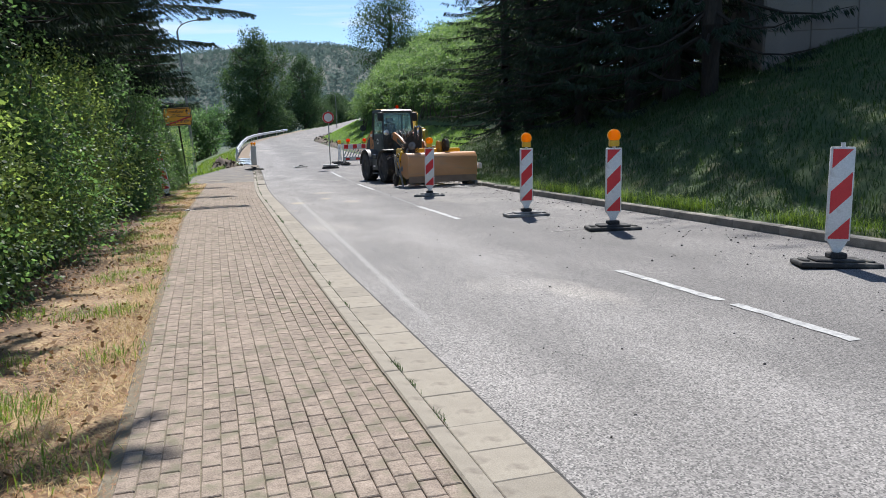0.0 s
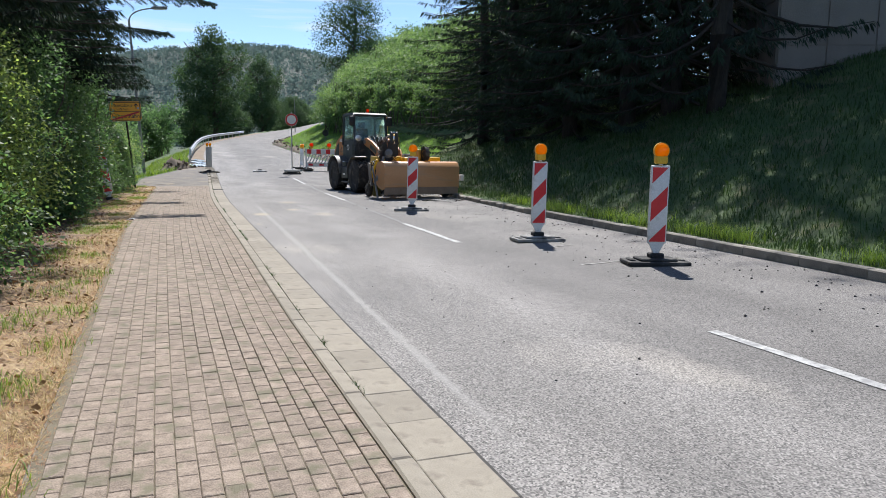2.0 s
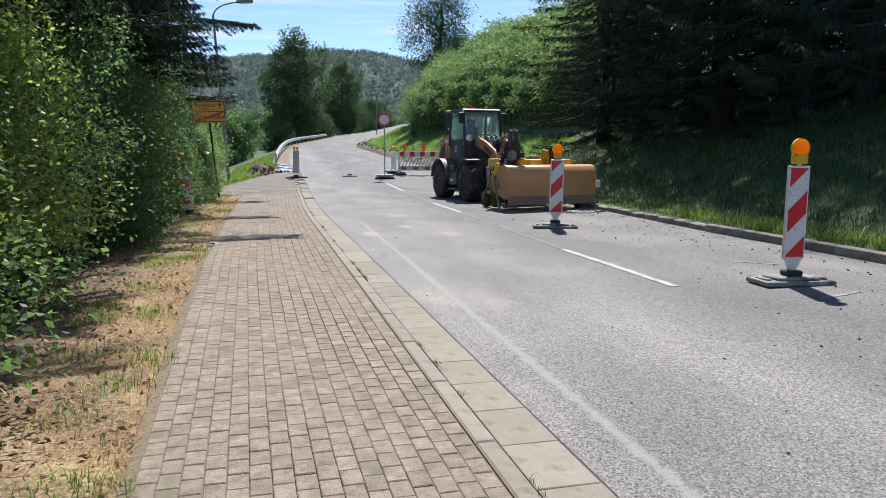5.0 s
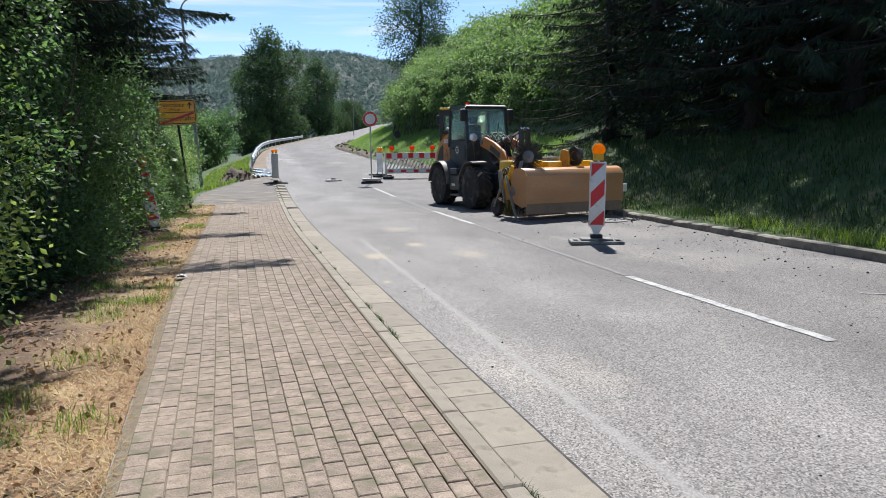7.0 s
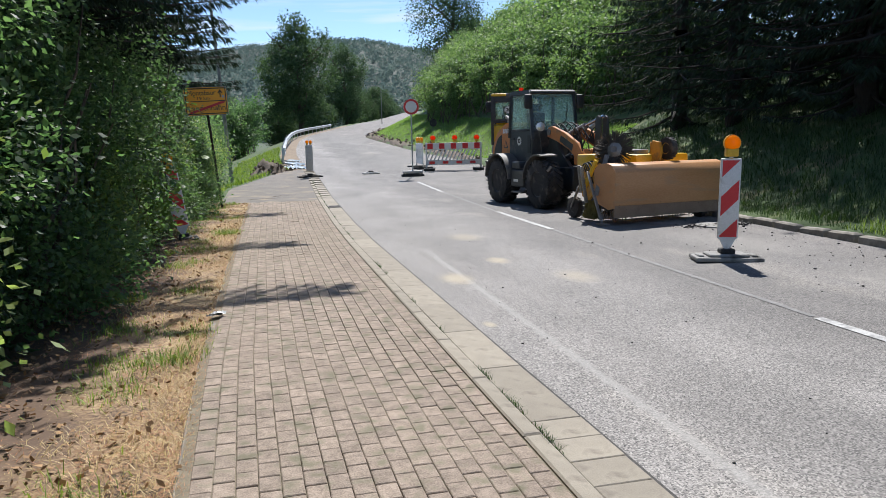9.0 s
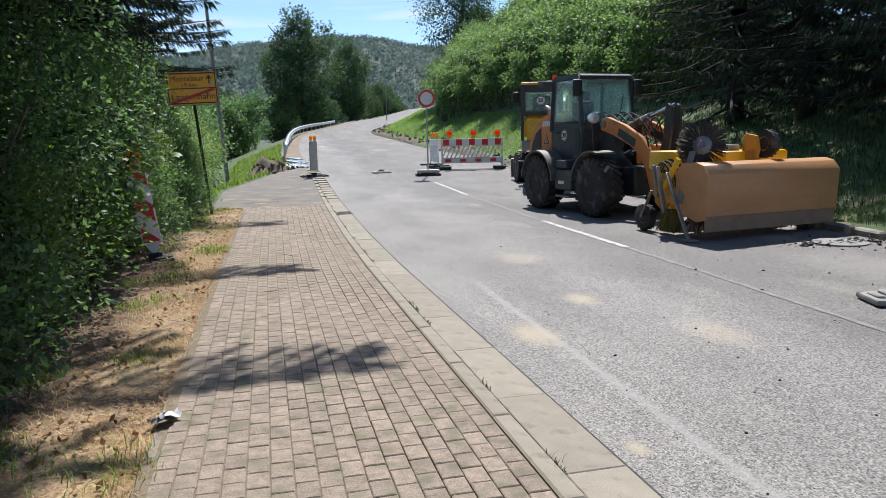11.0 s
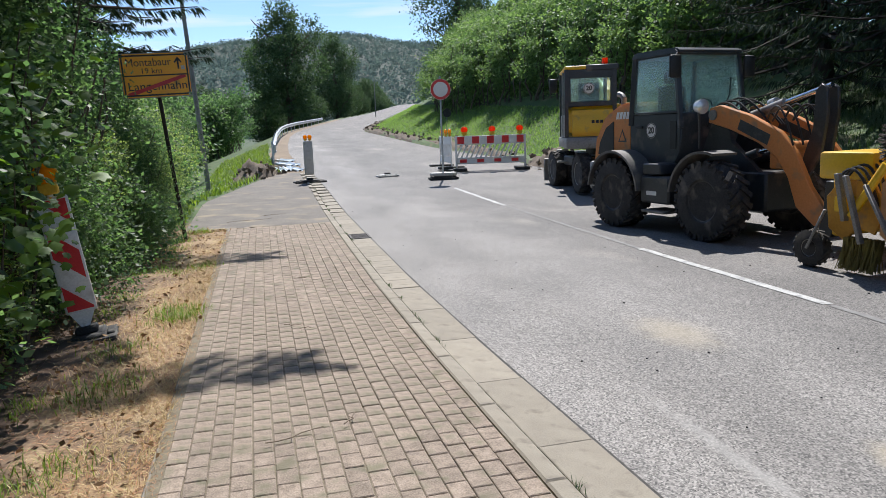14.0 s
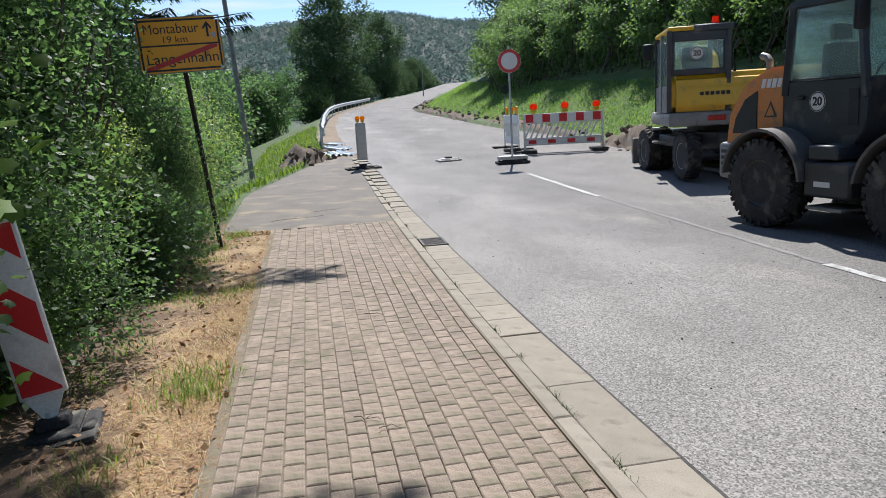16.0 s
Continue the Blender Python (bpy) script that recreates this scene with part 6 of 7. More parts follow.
    for s in (-1, 1):
        y = 0.59 * s
        strut(ob, "cab_post", (-0.97, y, 1.55), (-0.9, y * 0.96, 2.56), 0.08, 0.08, M_CHAR)
        strut(ob, "cab_post", (0.16, y, 1.5), (0.02, y * 0.96, 2.56), 0.07, 0.07, M_CHAR)
        pane(ob, [(-0.94, y, 1.72), (0.15, y, 1.72), (0.01, y * 0.96, 2.53), (-0.88, y * 0.96, 2.53)])
        strut(low, "door_frame", (-0.86, y * 1.015, 1.73), (0.12, y * 1.015, 1.73), 0.03, 0.03, M_CHAR)
    pane(ob, [(0.165, -0.55, 1.72), (0.165, 0.55, 1.72), (0.03, 0.53, 2.53), (0.03, -0.53, 2.53)], "windscreen")
    pane(ob, [(-0.98, 0.55, 1.68), (-0.98, -0.55, 1.68), (-0.9, -0.53, 2.53), (-0.9, 0.53, 2.53)], "rear_pane")
    bm = bmesh.new()
    bm_prism(bm, [(-0.98, 2.53), (0.09, 2.53), (0.11, 2.58), (0.03, 2.635), (-0.9, 2.645), (-0.99, 2.58)], -0.605, 0.605, 0.025, 2)
    part("roof", bm, M_CHAR, ob)
    bm = bmesh.new()
    bm_box(bm, -0.82, -0.66, -0.64, -0.61, 1.5, 1.54, 0.006)
    part("door_handle", bm, M_BLACK, low)
    bm = bmesh.new()
    bm_box(bm, -0.05, 0.08, -0.61, -0.603, 1.2, 1.6, 0.0)
    part("hinge", bm, M_BLACK, low)
    disc_label(low, (-0.48, -0.602, 1.47), 0.115, -1, "20")
    # seat, wheel, console
    bm = bmesh.new()
    bm_box(bm, -0.75, -0.3, -0.25, 0.25, 1.35, 1.6, 0.06, 2)
    bm_box(bm, -0.82, -0.68, -0.24, 0.24, 1.55, 2.15, 0.06, 2)
    bm_box(bm, -0.8, -0.7, -0.14, 0.14, 2.17, 2.36, 0.04, 2)
    part("seat", bm, M_SEAT, ob)
    bm = bmesh.new()
    pts = [Vector((-0.08, 0, 1.75)) + Vector((0.06 * math.cos(a), 0.19 * math.sin(a), 0.16 * math.cos(a))) for a in (k * math.tau / 18 for k in range(19))]
    bm_tube(bm, pts, 0.016)
    bm_cyl(bm, (-0.08, 0, 1.75), (0.08, 0, 1.45), 0.03)
    part("steering_wheel", bm, M_BLACK, ob)
    # mirrors and headlamps
    for s in (-1, 1):
        bm = bmesh.new()
        bm_box(bm, 0.1, 0.16, 0.68 * s - 0.1, 0.68 * s + 0.1, 2.2, 2.52, 0.03, 2)
        mr = part("mirror", bm, M_BLACK, ob)
        bm = bmesh.new()
        bm_tube(bm, [(0.03, 0.57 * s, 2.5), (0.1, 0.62 * s, 2.55), (0.13, 0.68 * s, 2.5)], 0.012)
        part("mirror_arm", bm, M_BLACK, mr)
        bm = bmesh.new()
        bm_tube(bm, [(0.45, 0.5 * s, 1.2), (0.55, 0.6 * s, 1.55), (0.6, 0.66 * s, 1.7)], 0.02)
        hb = part("headlamp", bm, M_CHAR, ob, "round chrome headlamp on a bracket")
        bm = bmesh.new()
        bm_lathe(bm, [(0.03, -0.1), (0.085, -0.04), (0.1, 0.03), (0.1, 0.06), (0.07, 0.075), (0.01, 0.08)], Matrix.Translation((0.62, 0.66 * s, 1.78)) @ Matrix.Rotation(math.pi / 2, 4, "Y"), 22)
        part("reflector", bm, M_HEADLAMP, hb)
    # wiper
    bm = bmesh.new()
    bm_tube(bm, [(0.19, 0.1, 1.66), (0.15, 0.3, 1.95), (0.11, 0.36, 2.2)], 0.01, 6)
    part("wiper", bm, M_BLACK, ob)
    # front tower and arms
    bm = bmesh.new()
    bm_prism(bm, [(0.3, 0.85), (0.3, 1.15), (0.55, 1.72), (0.75, 1.72), (0.85, 1.3), (1.35, 0.9)], -0.32, -0.24)
    bm_prism(bm, [(0.3, 0.85), (0.3, 1.15), (0.55, 1.72), (0.75, 1.72), (0.85, 1.3), (1.35, 0.9)], 0.24, 0.32)
    part("tower", bm, M_CHAR, ob)
    arm = [(0.5, 1.56), (0.52, 1.76), (0.72, 1.79), (1.25, 1.64), (1.75, 1.42), (2.0, 1.16), (2.22, 0.76), (2.42, 0.52), (2.58, 0.36), (2.5, 0.24), (2.28, 0.3), (2.02, 0.5), (1.88, 0.86), (1.7, 1.1), (1.4, 1.28), (0.9, 1.46)]
    for s in (-1, 1):
        bm = bmesh.new()
        bm_prism(bm, arm, 0.36 * s - 0.04, 0.36 * s + 0.04, 0.01)
        am = part("lift_arm", bm, M_ORANGE, ob, "dusty orange lift arm")
        bm = bmesh.new()
        bm_box(bm, 1.05, 1.6, 0.36 * s - 0.043, 0.36 * s + 0.043, 1.36, 1.5)
        bm.transform(Matrix.Translation((1.3, 0, 1.43)) @ Matrix.Rotation(radians(22), 4, "Y") @ Matrix.Translation((-1.3, 0, -1.43)))
        part("name_band", bm, M_CHAR, am, "dark band in place of a maker's name", smooth=False)
        bm = bmesh.new()
        bm_cyl(bm, (0.6, 0.3 * s, 1.66), (0.6, 0.43 * s, 1.66), 0.07)
        part("pin", bm, M_DULLSTEEL, am)
        bm = bmesh.new()
        bm_cyl(bm, (2.44, 0.3 * s, 0.38), (2.44, 0.43 * s, 0.38), 0.06)
        part("pin", bm, M_DULLSTEEL, am)
        bm = bmesh.new()
        bm_cyl(bm, (0.6, 0.22 * s, 0.95), (1.25, 0.22 * s, 1.15), 0.06)
        cy = part("lift_cylinder", bm, M_CHAR, ob)
        bm = bmesh.new()
        bm_cyl(bm, (1.25, 0.22 * s, 1.15), (1.62, 0.22 * s, 1.24), 0.032)
        part("rod", bm, M_CHROME, cy)
    bm = bmesh.new()
    bm_box(bm, 1.55, 1.75, -0.36, 0.36, 0.95, 1.2, 0.02)
    bm_cyl(bm, (1.65, -0.34, 1.2), (1.65, 0.34, 1.2), 0.09)
    part("cross_tube", bm, M_ORANGE, ob)
    for s in (-1, 1):
        bm = bmesh.new()
        bm_prism(bm, [(1.8, 0.95), (1.94, 0.86), (2.1, 1.1), (2.18, 1.6), (2.16, 1.93), (2.08, 1.98), (2.0, 1.9), (1.98, 1.45)], 0.09 * s - 0.025, 0.09 * s + 0.025, 0.006)
        part("tilt_lever", bm, M_CHAR, ob, "dark steel tilt lever")
    bm = bmesh.new()
    bm_cyl(bm, (0.62, 0, 1.55), (1.45, 0, 1.78), 0.065)
    tc = part("tilt_cylinder", bm, M_GREYP, ob)
    bm = bmesh.new()
    bm_cyl(bm, (1.45, 0, 1.78), (2.14, 0, 1.96), 0.035)
    part("rod", bm, M_CHROME, tc)
    bm = bmesh.new()
    bm_prism(bm, [(1.95, 0.95), (2.1, 0.85), (2.62, 0.62), (2.6, 0.76), (2.1, 1.05)], -0.05, 0.05)
    part("tilt_link", bm, M_CHAR, ob)
    bm = bmesh.new()
    bm_prism(bm, [(2.42, 0.2), (2.62, 0.2), (2.7, 0.5), (2.66, 0.85), (2.52, 0.85), (2.5, 0.5)], -0.5, 0.5, 0.01)
    part("quick_coupler", bm, M_CHAR, ob)
    for k, (y, a, b) in enumerate(((-0.16, 0.35, 0.2), (-0.05, 0.42, 0.28), (0.08, 0.38, 0.3), (0.2, 0.3, 0.2), (-0.28, 0.3, 0.22))):
        bm = bmesh.new()
        bm_tube(bm, arc((0.35, y, 1.5), (0.6, y, 1.85 + a), (1.0 + b, y * 1.3, 1.5), 11), 0.014, 6)
        bm_tube(bm, arc((1.2 + b, y, 1.55), (1.75, y * 1.6, 1.95 + 0.3 * a), (1.95, y * 1.4, 1.25), 11), 0.013, 6)
        part("hose", bm, M_HOSE, ob)
    return ob


def sweeper(m):
    """Sweeper attachment, in the loader's own directions."""
    ob = thing("road_sweeper", m, "orange and yellow sweeper attachment with side brush", "sweeper attachment")
    y0, y1 = -1.33, 1.06
    bm = bmesh.new()
    bm_prism(bm, [(3.85, 0.5), (3.85, 0.94), (3.98, 1.06), (4.25, 1.08), (4.4, 1.04), (4.5, 0.92), (4.47, 0.34), (4.43, 0.34), (4.45, 0.9), (4.36, 1.0), (4.25, 1.03), (4.0, 1.01), (3.9, 0.92), (3.9, 0.5)],
             y0, y1, 0.006)
    hd = part("hood", bm, M_AMBERTAN, ob, "dusty faded orange sweeper hood")
    for y in (y0, y1):
        bm = bmesh.new()
        bm_prism(bm, [(3.85, 0.45), (3.85, 0.94), (3.98, 1.06), (4.25, 1.08), (4.4, 1.04), (4.5, 0.92), (4.47, 0.3), (4.3, 0.26), (4.0, 0.34)], y - 0.012, y + 0.012)
        part("end_plate", bm, M_AMBERTAN, hd, smooth=False)
    bm = bmesh.new()
    bm_box(bm, 4.44, 4.455, y0, y1, 0.13, 0.36)
    part("rubber_flap", bm, M_FLAP, ob, "dust-covered rubber skirt")
    bm = bmesh.new()
    bm_box(bm, 2.72, 2.84, -0.62, 0.62, 0.25, 1.1, 0.02)
    bm_box(bm, 2.8, 3.6, -0.5, -0.38, 0.75, 0.9, 0.01)
    bm_box(bm, 2.8, 3.6, 0.38, 0.5, 0.75, 0.9, 0.01)
    bm_box(bm, 3.3, 3.42, -1.3, 1.0, 0.62, 0.78, 0.01)
    part("carrier_frame", bm, M_YELLOW, ob)
    # main brush roll
    bm = bmesh.new()
    rng = random.Random(4)
    bm_cyl(bm, (4.15, y0 + 0.05, 0.36), (4.15, y1 - 0.05, 0.36), 0.14, seg=18)
    br = part("brush_roll", bm, M_BRISTLE, ob)
    bm = bmesh.new()
    for k in range(620):
        a, y = rng.uniform(0, 6.28), rng.uniform(y0 + 0.06, y1 - 0.06)
        d = Vector((math.cos(a), rng.uniform(-0.1, 0.1), math.sin(a)))
        p = Vector((4.15, y, 0.36))
        bm_tube(bm, [p + d * 0.14, p + d * rng.uniform(0.28, 0.33)], 0.011, 3, 0.004)
    tagged(part("bristles", bm, M_BRISTLE, br), kind="stuff")
    # yellow water tank and cover
    bm = bmesh.new()
    bm_box(bm, 3.0, 3.62, -1.18, -0.42, 0.94, 1.22, 0.03, 2)
    part("tank", bm, M_YELLOW, ob, "bright yellow tank")
    bm = bmesh.new()
    bm_box(bm, 3.1, 3.8, -0.4, 0.8, 0.98, 1.2, 0.04, 2)
    part("tank", bm, M_YELLOW, ob)
    bm = bmesh.new()
    bm_box(bm, 3.4, 3.65, -0.32, 0.0, 1.15, 1.29, 0.02)
    part("motor_box", bm, M_DULLSTEEL, ob)
    # raised side brush
    c = Vector((3.95, -0.98, 1.3))
    ax = Vector((0.62, -0.72, 0.25)).normalized()
    rot = Matrix.Translation(c) @ ax.to_track_quat("Z", "Y").to_matrix().to_4x4()
    bm = bmesh.new()
    bm_lathe(bm, [(0.03, 0.05), (0.06, 0.06), (0.11, 0.03), (0.14, 0.02), (0.145, -0.03), (0.06, -0.06), (0.05, -0.16)], rot, 24)
    sb = part("side_brush", bm, M_DULLSTEEL, ob, "raised disc brush with black bristles")
    bm = bmesh.new()
    for k in range(330):
        a = rng.uniform(0, 6.28)
        d = rot.to_3x3() @ Vector((math.cos(a), math.sin(a), rng.uniform(-0.05, 0.35)))
        p = c + rot.to_3x3() @ Vector((math.cos(a) * 0.11, math.sin(a) * 0.11, rng.uniform(-0.03, 0.02)))
        bm_tube(bm, [p, p + d * rng.uniform(0.19, 0.26)], 0.010, 3, 0.005)
    tagged(part("bristles", bm, M_BRISTLE, sb), kind="stuff")
    strut(ob, "brush_arm", (3.85, -1.1, 0.72), (3.88, -0.9, 1.3), 0.08, 0.05, M_GREYP)
    strut(ob, "brush_arm", (3.98, -1.39, 0.5), (3.92, -1.12, 1.22), 0.1, 0.03, M_GREYP)
    # raised support wheel on an orange plate
    bm = bmesh.new()
    bm_prism(bm, [(3.78, 1.05), (4.0, 1.05), (4.05, 1.22), (4.0, 1.42), (3.8, 1.45), (3.72, 1.22)], -0.05, 0.0)
    bm_box(bm, 3.74, 3.8, -0.05, 0.24, 1.05, 1.42, 0.008)
    part("wheel_bracket", bm, M_DEEPYEL, ob, "orange wheel bracket")
    w = wheel(ob, (3.95, 0.2, 1.3), 0.21, 0.13, -1, 0.1, 16, mat_rim=M_YELLOW)
    # caster beside the loader
    wheel(ob, (2.98, -1.2, 0.2), 0.2, 0.13, -1, 0.09, 16, mat_rim=M_DULLSTEEL)
    bm = bmesh.new()
    bm_prism(bm, [(3.1, 0.42), (3.3, 0.3), (3.48, 0.5), (3.46, 0.98), (3.3, 1.02), (3.06, 0.75)], -1.12, -1.08, 0.005)
    part("side_plate", bm, M_DEEPYEL, ob, "deep yellow side plate")
    strut(ob, "caster_fork", (2.98, -1.29, 0.2), (3.12, -1.2, 0.62), 0.07, 0.03, M_DULLSTEEL)
    bm = bmesh.new()
    bm_prism(bm, [(3.5, 0.5), (3.72, 0.42), (3.84, 0.7), (3.7, 0.92), (3.5, 0.95)], -1.24, -1.21, 0.005)
    part("side_plate", bm, M_DEEPYEL, ob)
    bm = bmesh.new()
    for k in range(160):
        x = rng.uniform(3.35, 3.75)
        bm_tube(bm, [(x, -1.16 + rng.uniform(-0.06, 0.06), 0.36), (x + rng.uniform(-0.07, 0.03), -1.2 + rng.uniform(-0.08, 0.08), 0.03)], 0.009, 3, 0.005)
    tagged(part("corner_bristles", bm, M_BRISTLEY, ob, "yellow plastic corner bristles"), kind="stuff")
    for p, q, w_ in (((3.5, -1.4, 1.0), (3.72, -1.42, 0.35), 0.06), ((3.4, -1.38, 1.02), (3.5, -1.38, 0.55), 0.07), ((3.72, -1.4, 0.92), (4.3, -1.46, 0.0), 0.05)):
        strut(ob, "support_leg", p, q, w_, w_ * 0.7, M_DULLSTEEL)
    bm = bmesh.new()
    bm_box(bm, 4.22, 4.4, -1.54, -1.38, 0, 0.03, 0.004)
    part("leg_foot", bm, M_DULLSTEEL, ob)
    bm = bmesh.new()
    bm_cyl(bm, (3.55, -1.36, 0.6), (3.85, -1.3, 1.12), 0.04)
    part("cylinder", bm, M_YELLOW, ob)
    for k in range(5):
        bm = bmesh.new()
        y = -1.28 + 0.05 * k
        bm_tube(bm, arc((3.3, y, 0.9), (3.5 + 0.06 * k, y, 1.3 + 0.04 * k), (3.75, y - 0.02, 0.7), 11), 0.015, 6)
        part("hose", bm, M_HOSE, ob)
    bm = bmesh.new()
    bm_box(bm, 4.05, 4.15, y1 - 0.02, y1 + 0.32, 0.55, 0.63, 0.01)
    bm_box(bm, 4.0, 4.2, y1 + 0.22, y1 + 0.34, 0.5, 0.68, 0.01)
    part("side_bracket", bm, M_STICKER, ob)
    wheel(ob, (4.2, 0.75, 0.17), 0.17, 0.1, -1, 0.08, 14, mat_rim=M_DULLSTEEL)
    return ob


def excavator(m):
    """Wheeled excavator, nose away from the camera's start; x is forward, y its left."""
    ob = thing("wheeled_excavator", m, "yellow and grey wheeled excavator parked behind the loader", "excavator")
    for x in (-1.2, 1.25):
        for s in (-1, 1):
            wheel(ob, (x, 1.02 * s, 0.48), 0.48, 0.3, s, 0.26, 20, mat_rim=M_GREYP)
            if x > 0:
                wheel(ob, (x, 0.68 * s, 0.48), 0.48, 0.26, s, 0.26, 20, mat_rim=M_GREYP)
    bm = bmesh.new()
    bm_box(bm, -1.5, 1.6, -0.5, 0.5, 0.5, 0.95, 0.04)
    bm_cyl(bm, (-1.2, -0.95, 0.48), (-1.2, 0.95, 0.48), 0.12)
    bm_cyl(bm, (1.25, -0.95, 0.48), (1.25, 0.95, 0.48), 0.12)
    bm_box(bm, -0.6, 0.7, -0.98, 0.98, 0.62, 0.86, 0.03)
    bm_cyl(bm, (0, 0, 0.9), (0, 0, 1.1), 0.55, seg=28)
    part("undercarriage", bm, M_CHAR, ob)
    bm = bmesh.new()
    bm_prism(bm, [(1.95, 0.12), (2.05, 0.12), (2.12, 0.4), (2.02, 0.75), (1.95, 0.74), (2.02, 0.4)], -1.2, 1.2, 0.008)
    bl = part("dozer_blade", bm, M_DULLSTEEL, ob)
    for s in (-0.4, 0.4):
        strut(bl, "blade_arm", (1.5, s, 0.6), (1.98, s, 0.42), 0.1, 0.1, M_CHAR)
    # the wheels stand turned a little under the upper body
    swing = Matrix.Rotation(radians(11), 4, "Z")
    for c in list(ob.children):
        c.matrix_basis = swing @ c.matrix_basis
    # upper body
    bm = bmesh.new()
    bm_box(bm, -1.65, 1.15, -1.18, 1.18, 1.08, 1.36, 0.06, 2)
    part("counterweight", bm, M_GREYP, ob, "grey counterweight skirt")
    bm = bmesh.new()
    bm_prism(bm, [(-1.6, 1.37), (0.3, 1.37), (0.3, 2.1), (-1.3, 2.14), (-1.5, 2.08), (-1.6, 1.9)], -1.16, 1.12, 0.1, 4)
    body = part("engine_cover", bm, M_YELLOW, ob, "bright yellow engine cover")
    bm = bmesh.new()
    bm_box(bm, -1.675, -1.645, 0.08, 0.42, 1.18, 1.28, 0.01)
    part("tail_lamp", bm, M_TAIL, ob, "red tail lamp")
    for k in range(6):
        bm = bmesh.new()
        bm_box(bm, -1.609, -1.598, 0.5 - k * 0.1, 0.57 - k * 0.1, 1.68, 1.75)
        part("lettering_bar", bm, M_BLACK, body, smooth=False)
    bm = bmesh.new()
    bm_box(bm, -1.0, -0.6, 1.115, 1.125, 1.6, 1.95)
    part("side_vent", bm, M_CHAR, body)
    # cab on the left
    ca, cb_, y0, y1 = -1.5, 0.35, 0.02, 1.15
    for x, y in ((ca, y0), (ca, y1), (cb_, y0), (cb_, y1)):
        strut(ob, "cab_post", (x, y, 1.36), (x - 0.02, y, 2.95), 0.09, 0.09, M_CHAR)
    strut(ob, "cab_post", (-0.55, y1, 1.36), (-0.55, y1, 2.95), 0.08, 0.08, M_GREYP)
    bm = bmesh.new()
    bm_box(bm, ca - 0.06, cb_ + 0.06, y0 - 0.04, y1 + 0.04, 2.94, 3.03, 0.04, 3)
    part("roof", bm, M_YELLOW, ob)
    bm = bmesh.new()
    bm_box(bm, ca - 0.075, cb_ - 0.5, y0 - 0.1, y1 - 0.45, 2.9, 3.045, 0.03)
    bm_box(bm, ca - 0.05, ca + 0.03, y0, y1, 2.74, 2.94, 0.015)
    bm_box(bm, ca - 0.05, ca + 0.03, y0, y1, 2.08, 2.2, 0.015)
    bm_box(bm, ca - 0.05, ca + 0.03, y1 - 0.1, y1 + 0.03, 2.1, 2.94, 0.02)
    bm_box(bm, ca - 0.05, ca + 0.03, y0 - 0.03, y0 + 0.1, 2.1, 2.94, 0.02)
    part("roof_hatch", bm, M_CHAR, ob)
    bm = bmesh.new()
    bm_box(bm, ca, cb_, y1 - 0.02, y1 + 0.02, 1.36, 1.9, 0.01)
    part("cab_door", bm, M_GREYP, ob, "grey cab door panel")
    pane(ob, [(ca - 0.01, y1, 2.12), (ca - 0.01, y0, 2.12), (ca - 0.01, y0, 2.9), (ca - 0.01, y1, 2.9)], "rear_pane")
    pane(ob, [(-0.55, y1, 1.9), (ca, y1, 1.9), (ca, y1, 2.9), (-0.55, y1, 2.9)])
    pane(ob, [(cb_, y1, 1.9), (-0.55, y1, 1.9), (-0.55, y1, 2.9), (cb_, y1, 2.9)])
    pane(ob, [(cb_, y0, 1.5), (cb_, y1, 1.5), (cb_, y1, 2.9), (cb_, y0, 2.9)], "windscreen")
    bm = bmesh.new()
    bm_box(bm, -0.95, -0.45, 0.3, 0.85, 1.5, 1.85, 0.06, 2)
    bm_box(bm, -1.1, -0.92, 0.32, 0.83, 1.8, 2.65, 0.06, 2)
    part("seat", bm, M_SEAT, ob)
    bm = bmesh.new()
    bm_cyl(bm, (-1.1, 0.2, 3.04), (-1.1, 0.2, 3.1), 0.06)
    bm_cyl(bm, (-1.1, 0.2, 3.1), (-1.1, 0.2, 3.22), 0.075, 0.065)
    part("beacon_lamp", bm, M_LENSR, ob, "orange rotating beacon")
    st = disc_label(ob, (0, 0, 0), 0.13, -1, "20")
    turn = Matrix.Translation((ca - 0.025, 0.62, 2.5)) @ Matrix.Rotation(-math.pi / 2, 4, "Z")
    for o in (st, *st.children):
        o.data.transform(turn)
    bm = bmesh.new()
    bm_box(bm, 0.3, 0.36, 1.26, 1.46, 2.5, 2.86, 0.03, 2)
    mr = part("mirror", bm, M_BLACK, ob)
    bm = bmesh.new()
    bm_tube(bm, [(0.33, 1.15, 2.8), (0.33, 1.25, 2.85), (0.33, 1.32, 2.8)], 0.013)
    part("mirror_arm", bm, M_BLACK, mr)
    bm = bmesh.new()
    for z in (1.0, 0.7):
        bm_box(bm, -0.4, 0.1, 1.05, 1.3, z, z + 0.04, 0.006)
    part("step", bm, M_DULLSTEEL, ob)
    # boom folded forward beside the cab
    bm = bmesh.new()
    bm_prism(bm, [(0.5, 1.3), (0.8, 1.3), (1.6, 2.6), (2.9, 3.0), (2.9, 2.75), (1.85, 2.3), (1.1, 1.2)], -0.4, -0.1, 0.02)
    part("boom", bm, M_YELLOW, ob)
    bm = bmesh.new()
    bm_prism(bm, [(2.7, 3.05), (3.05, 3.0), (2.8, 1.2), (2.6, 1.2)], -0.37, -0.13, 0.02)
    part("dipper", bm, M_YELLOW, ob)
    bm = bmesh.new()
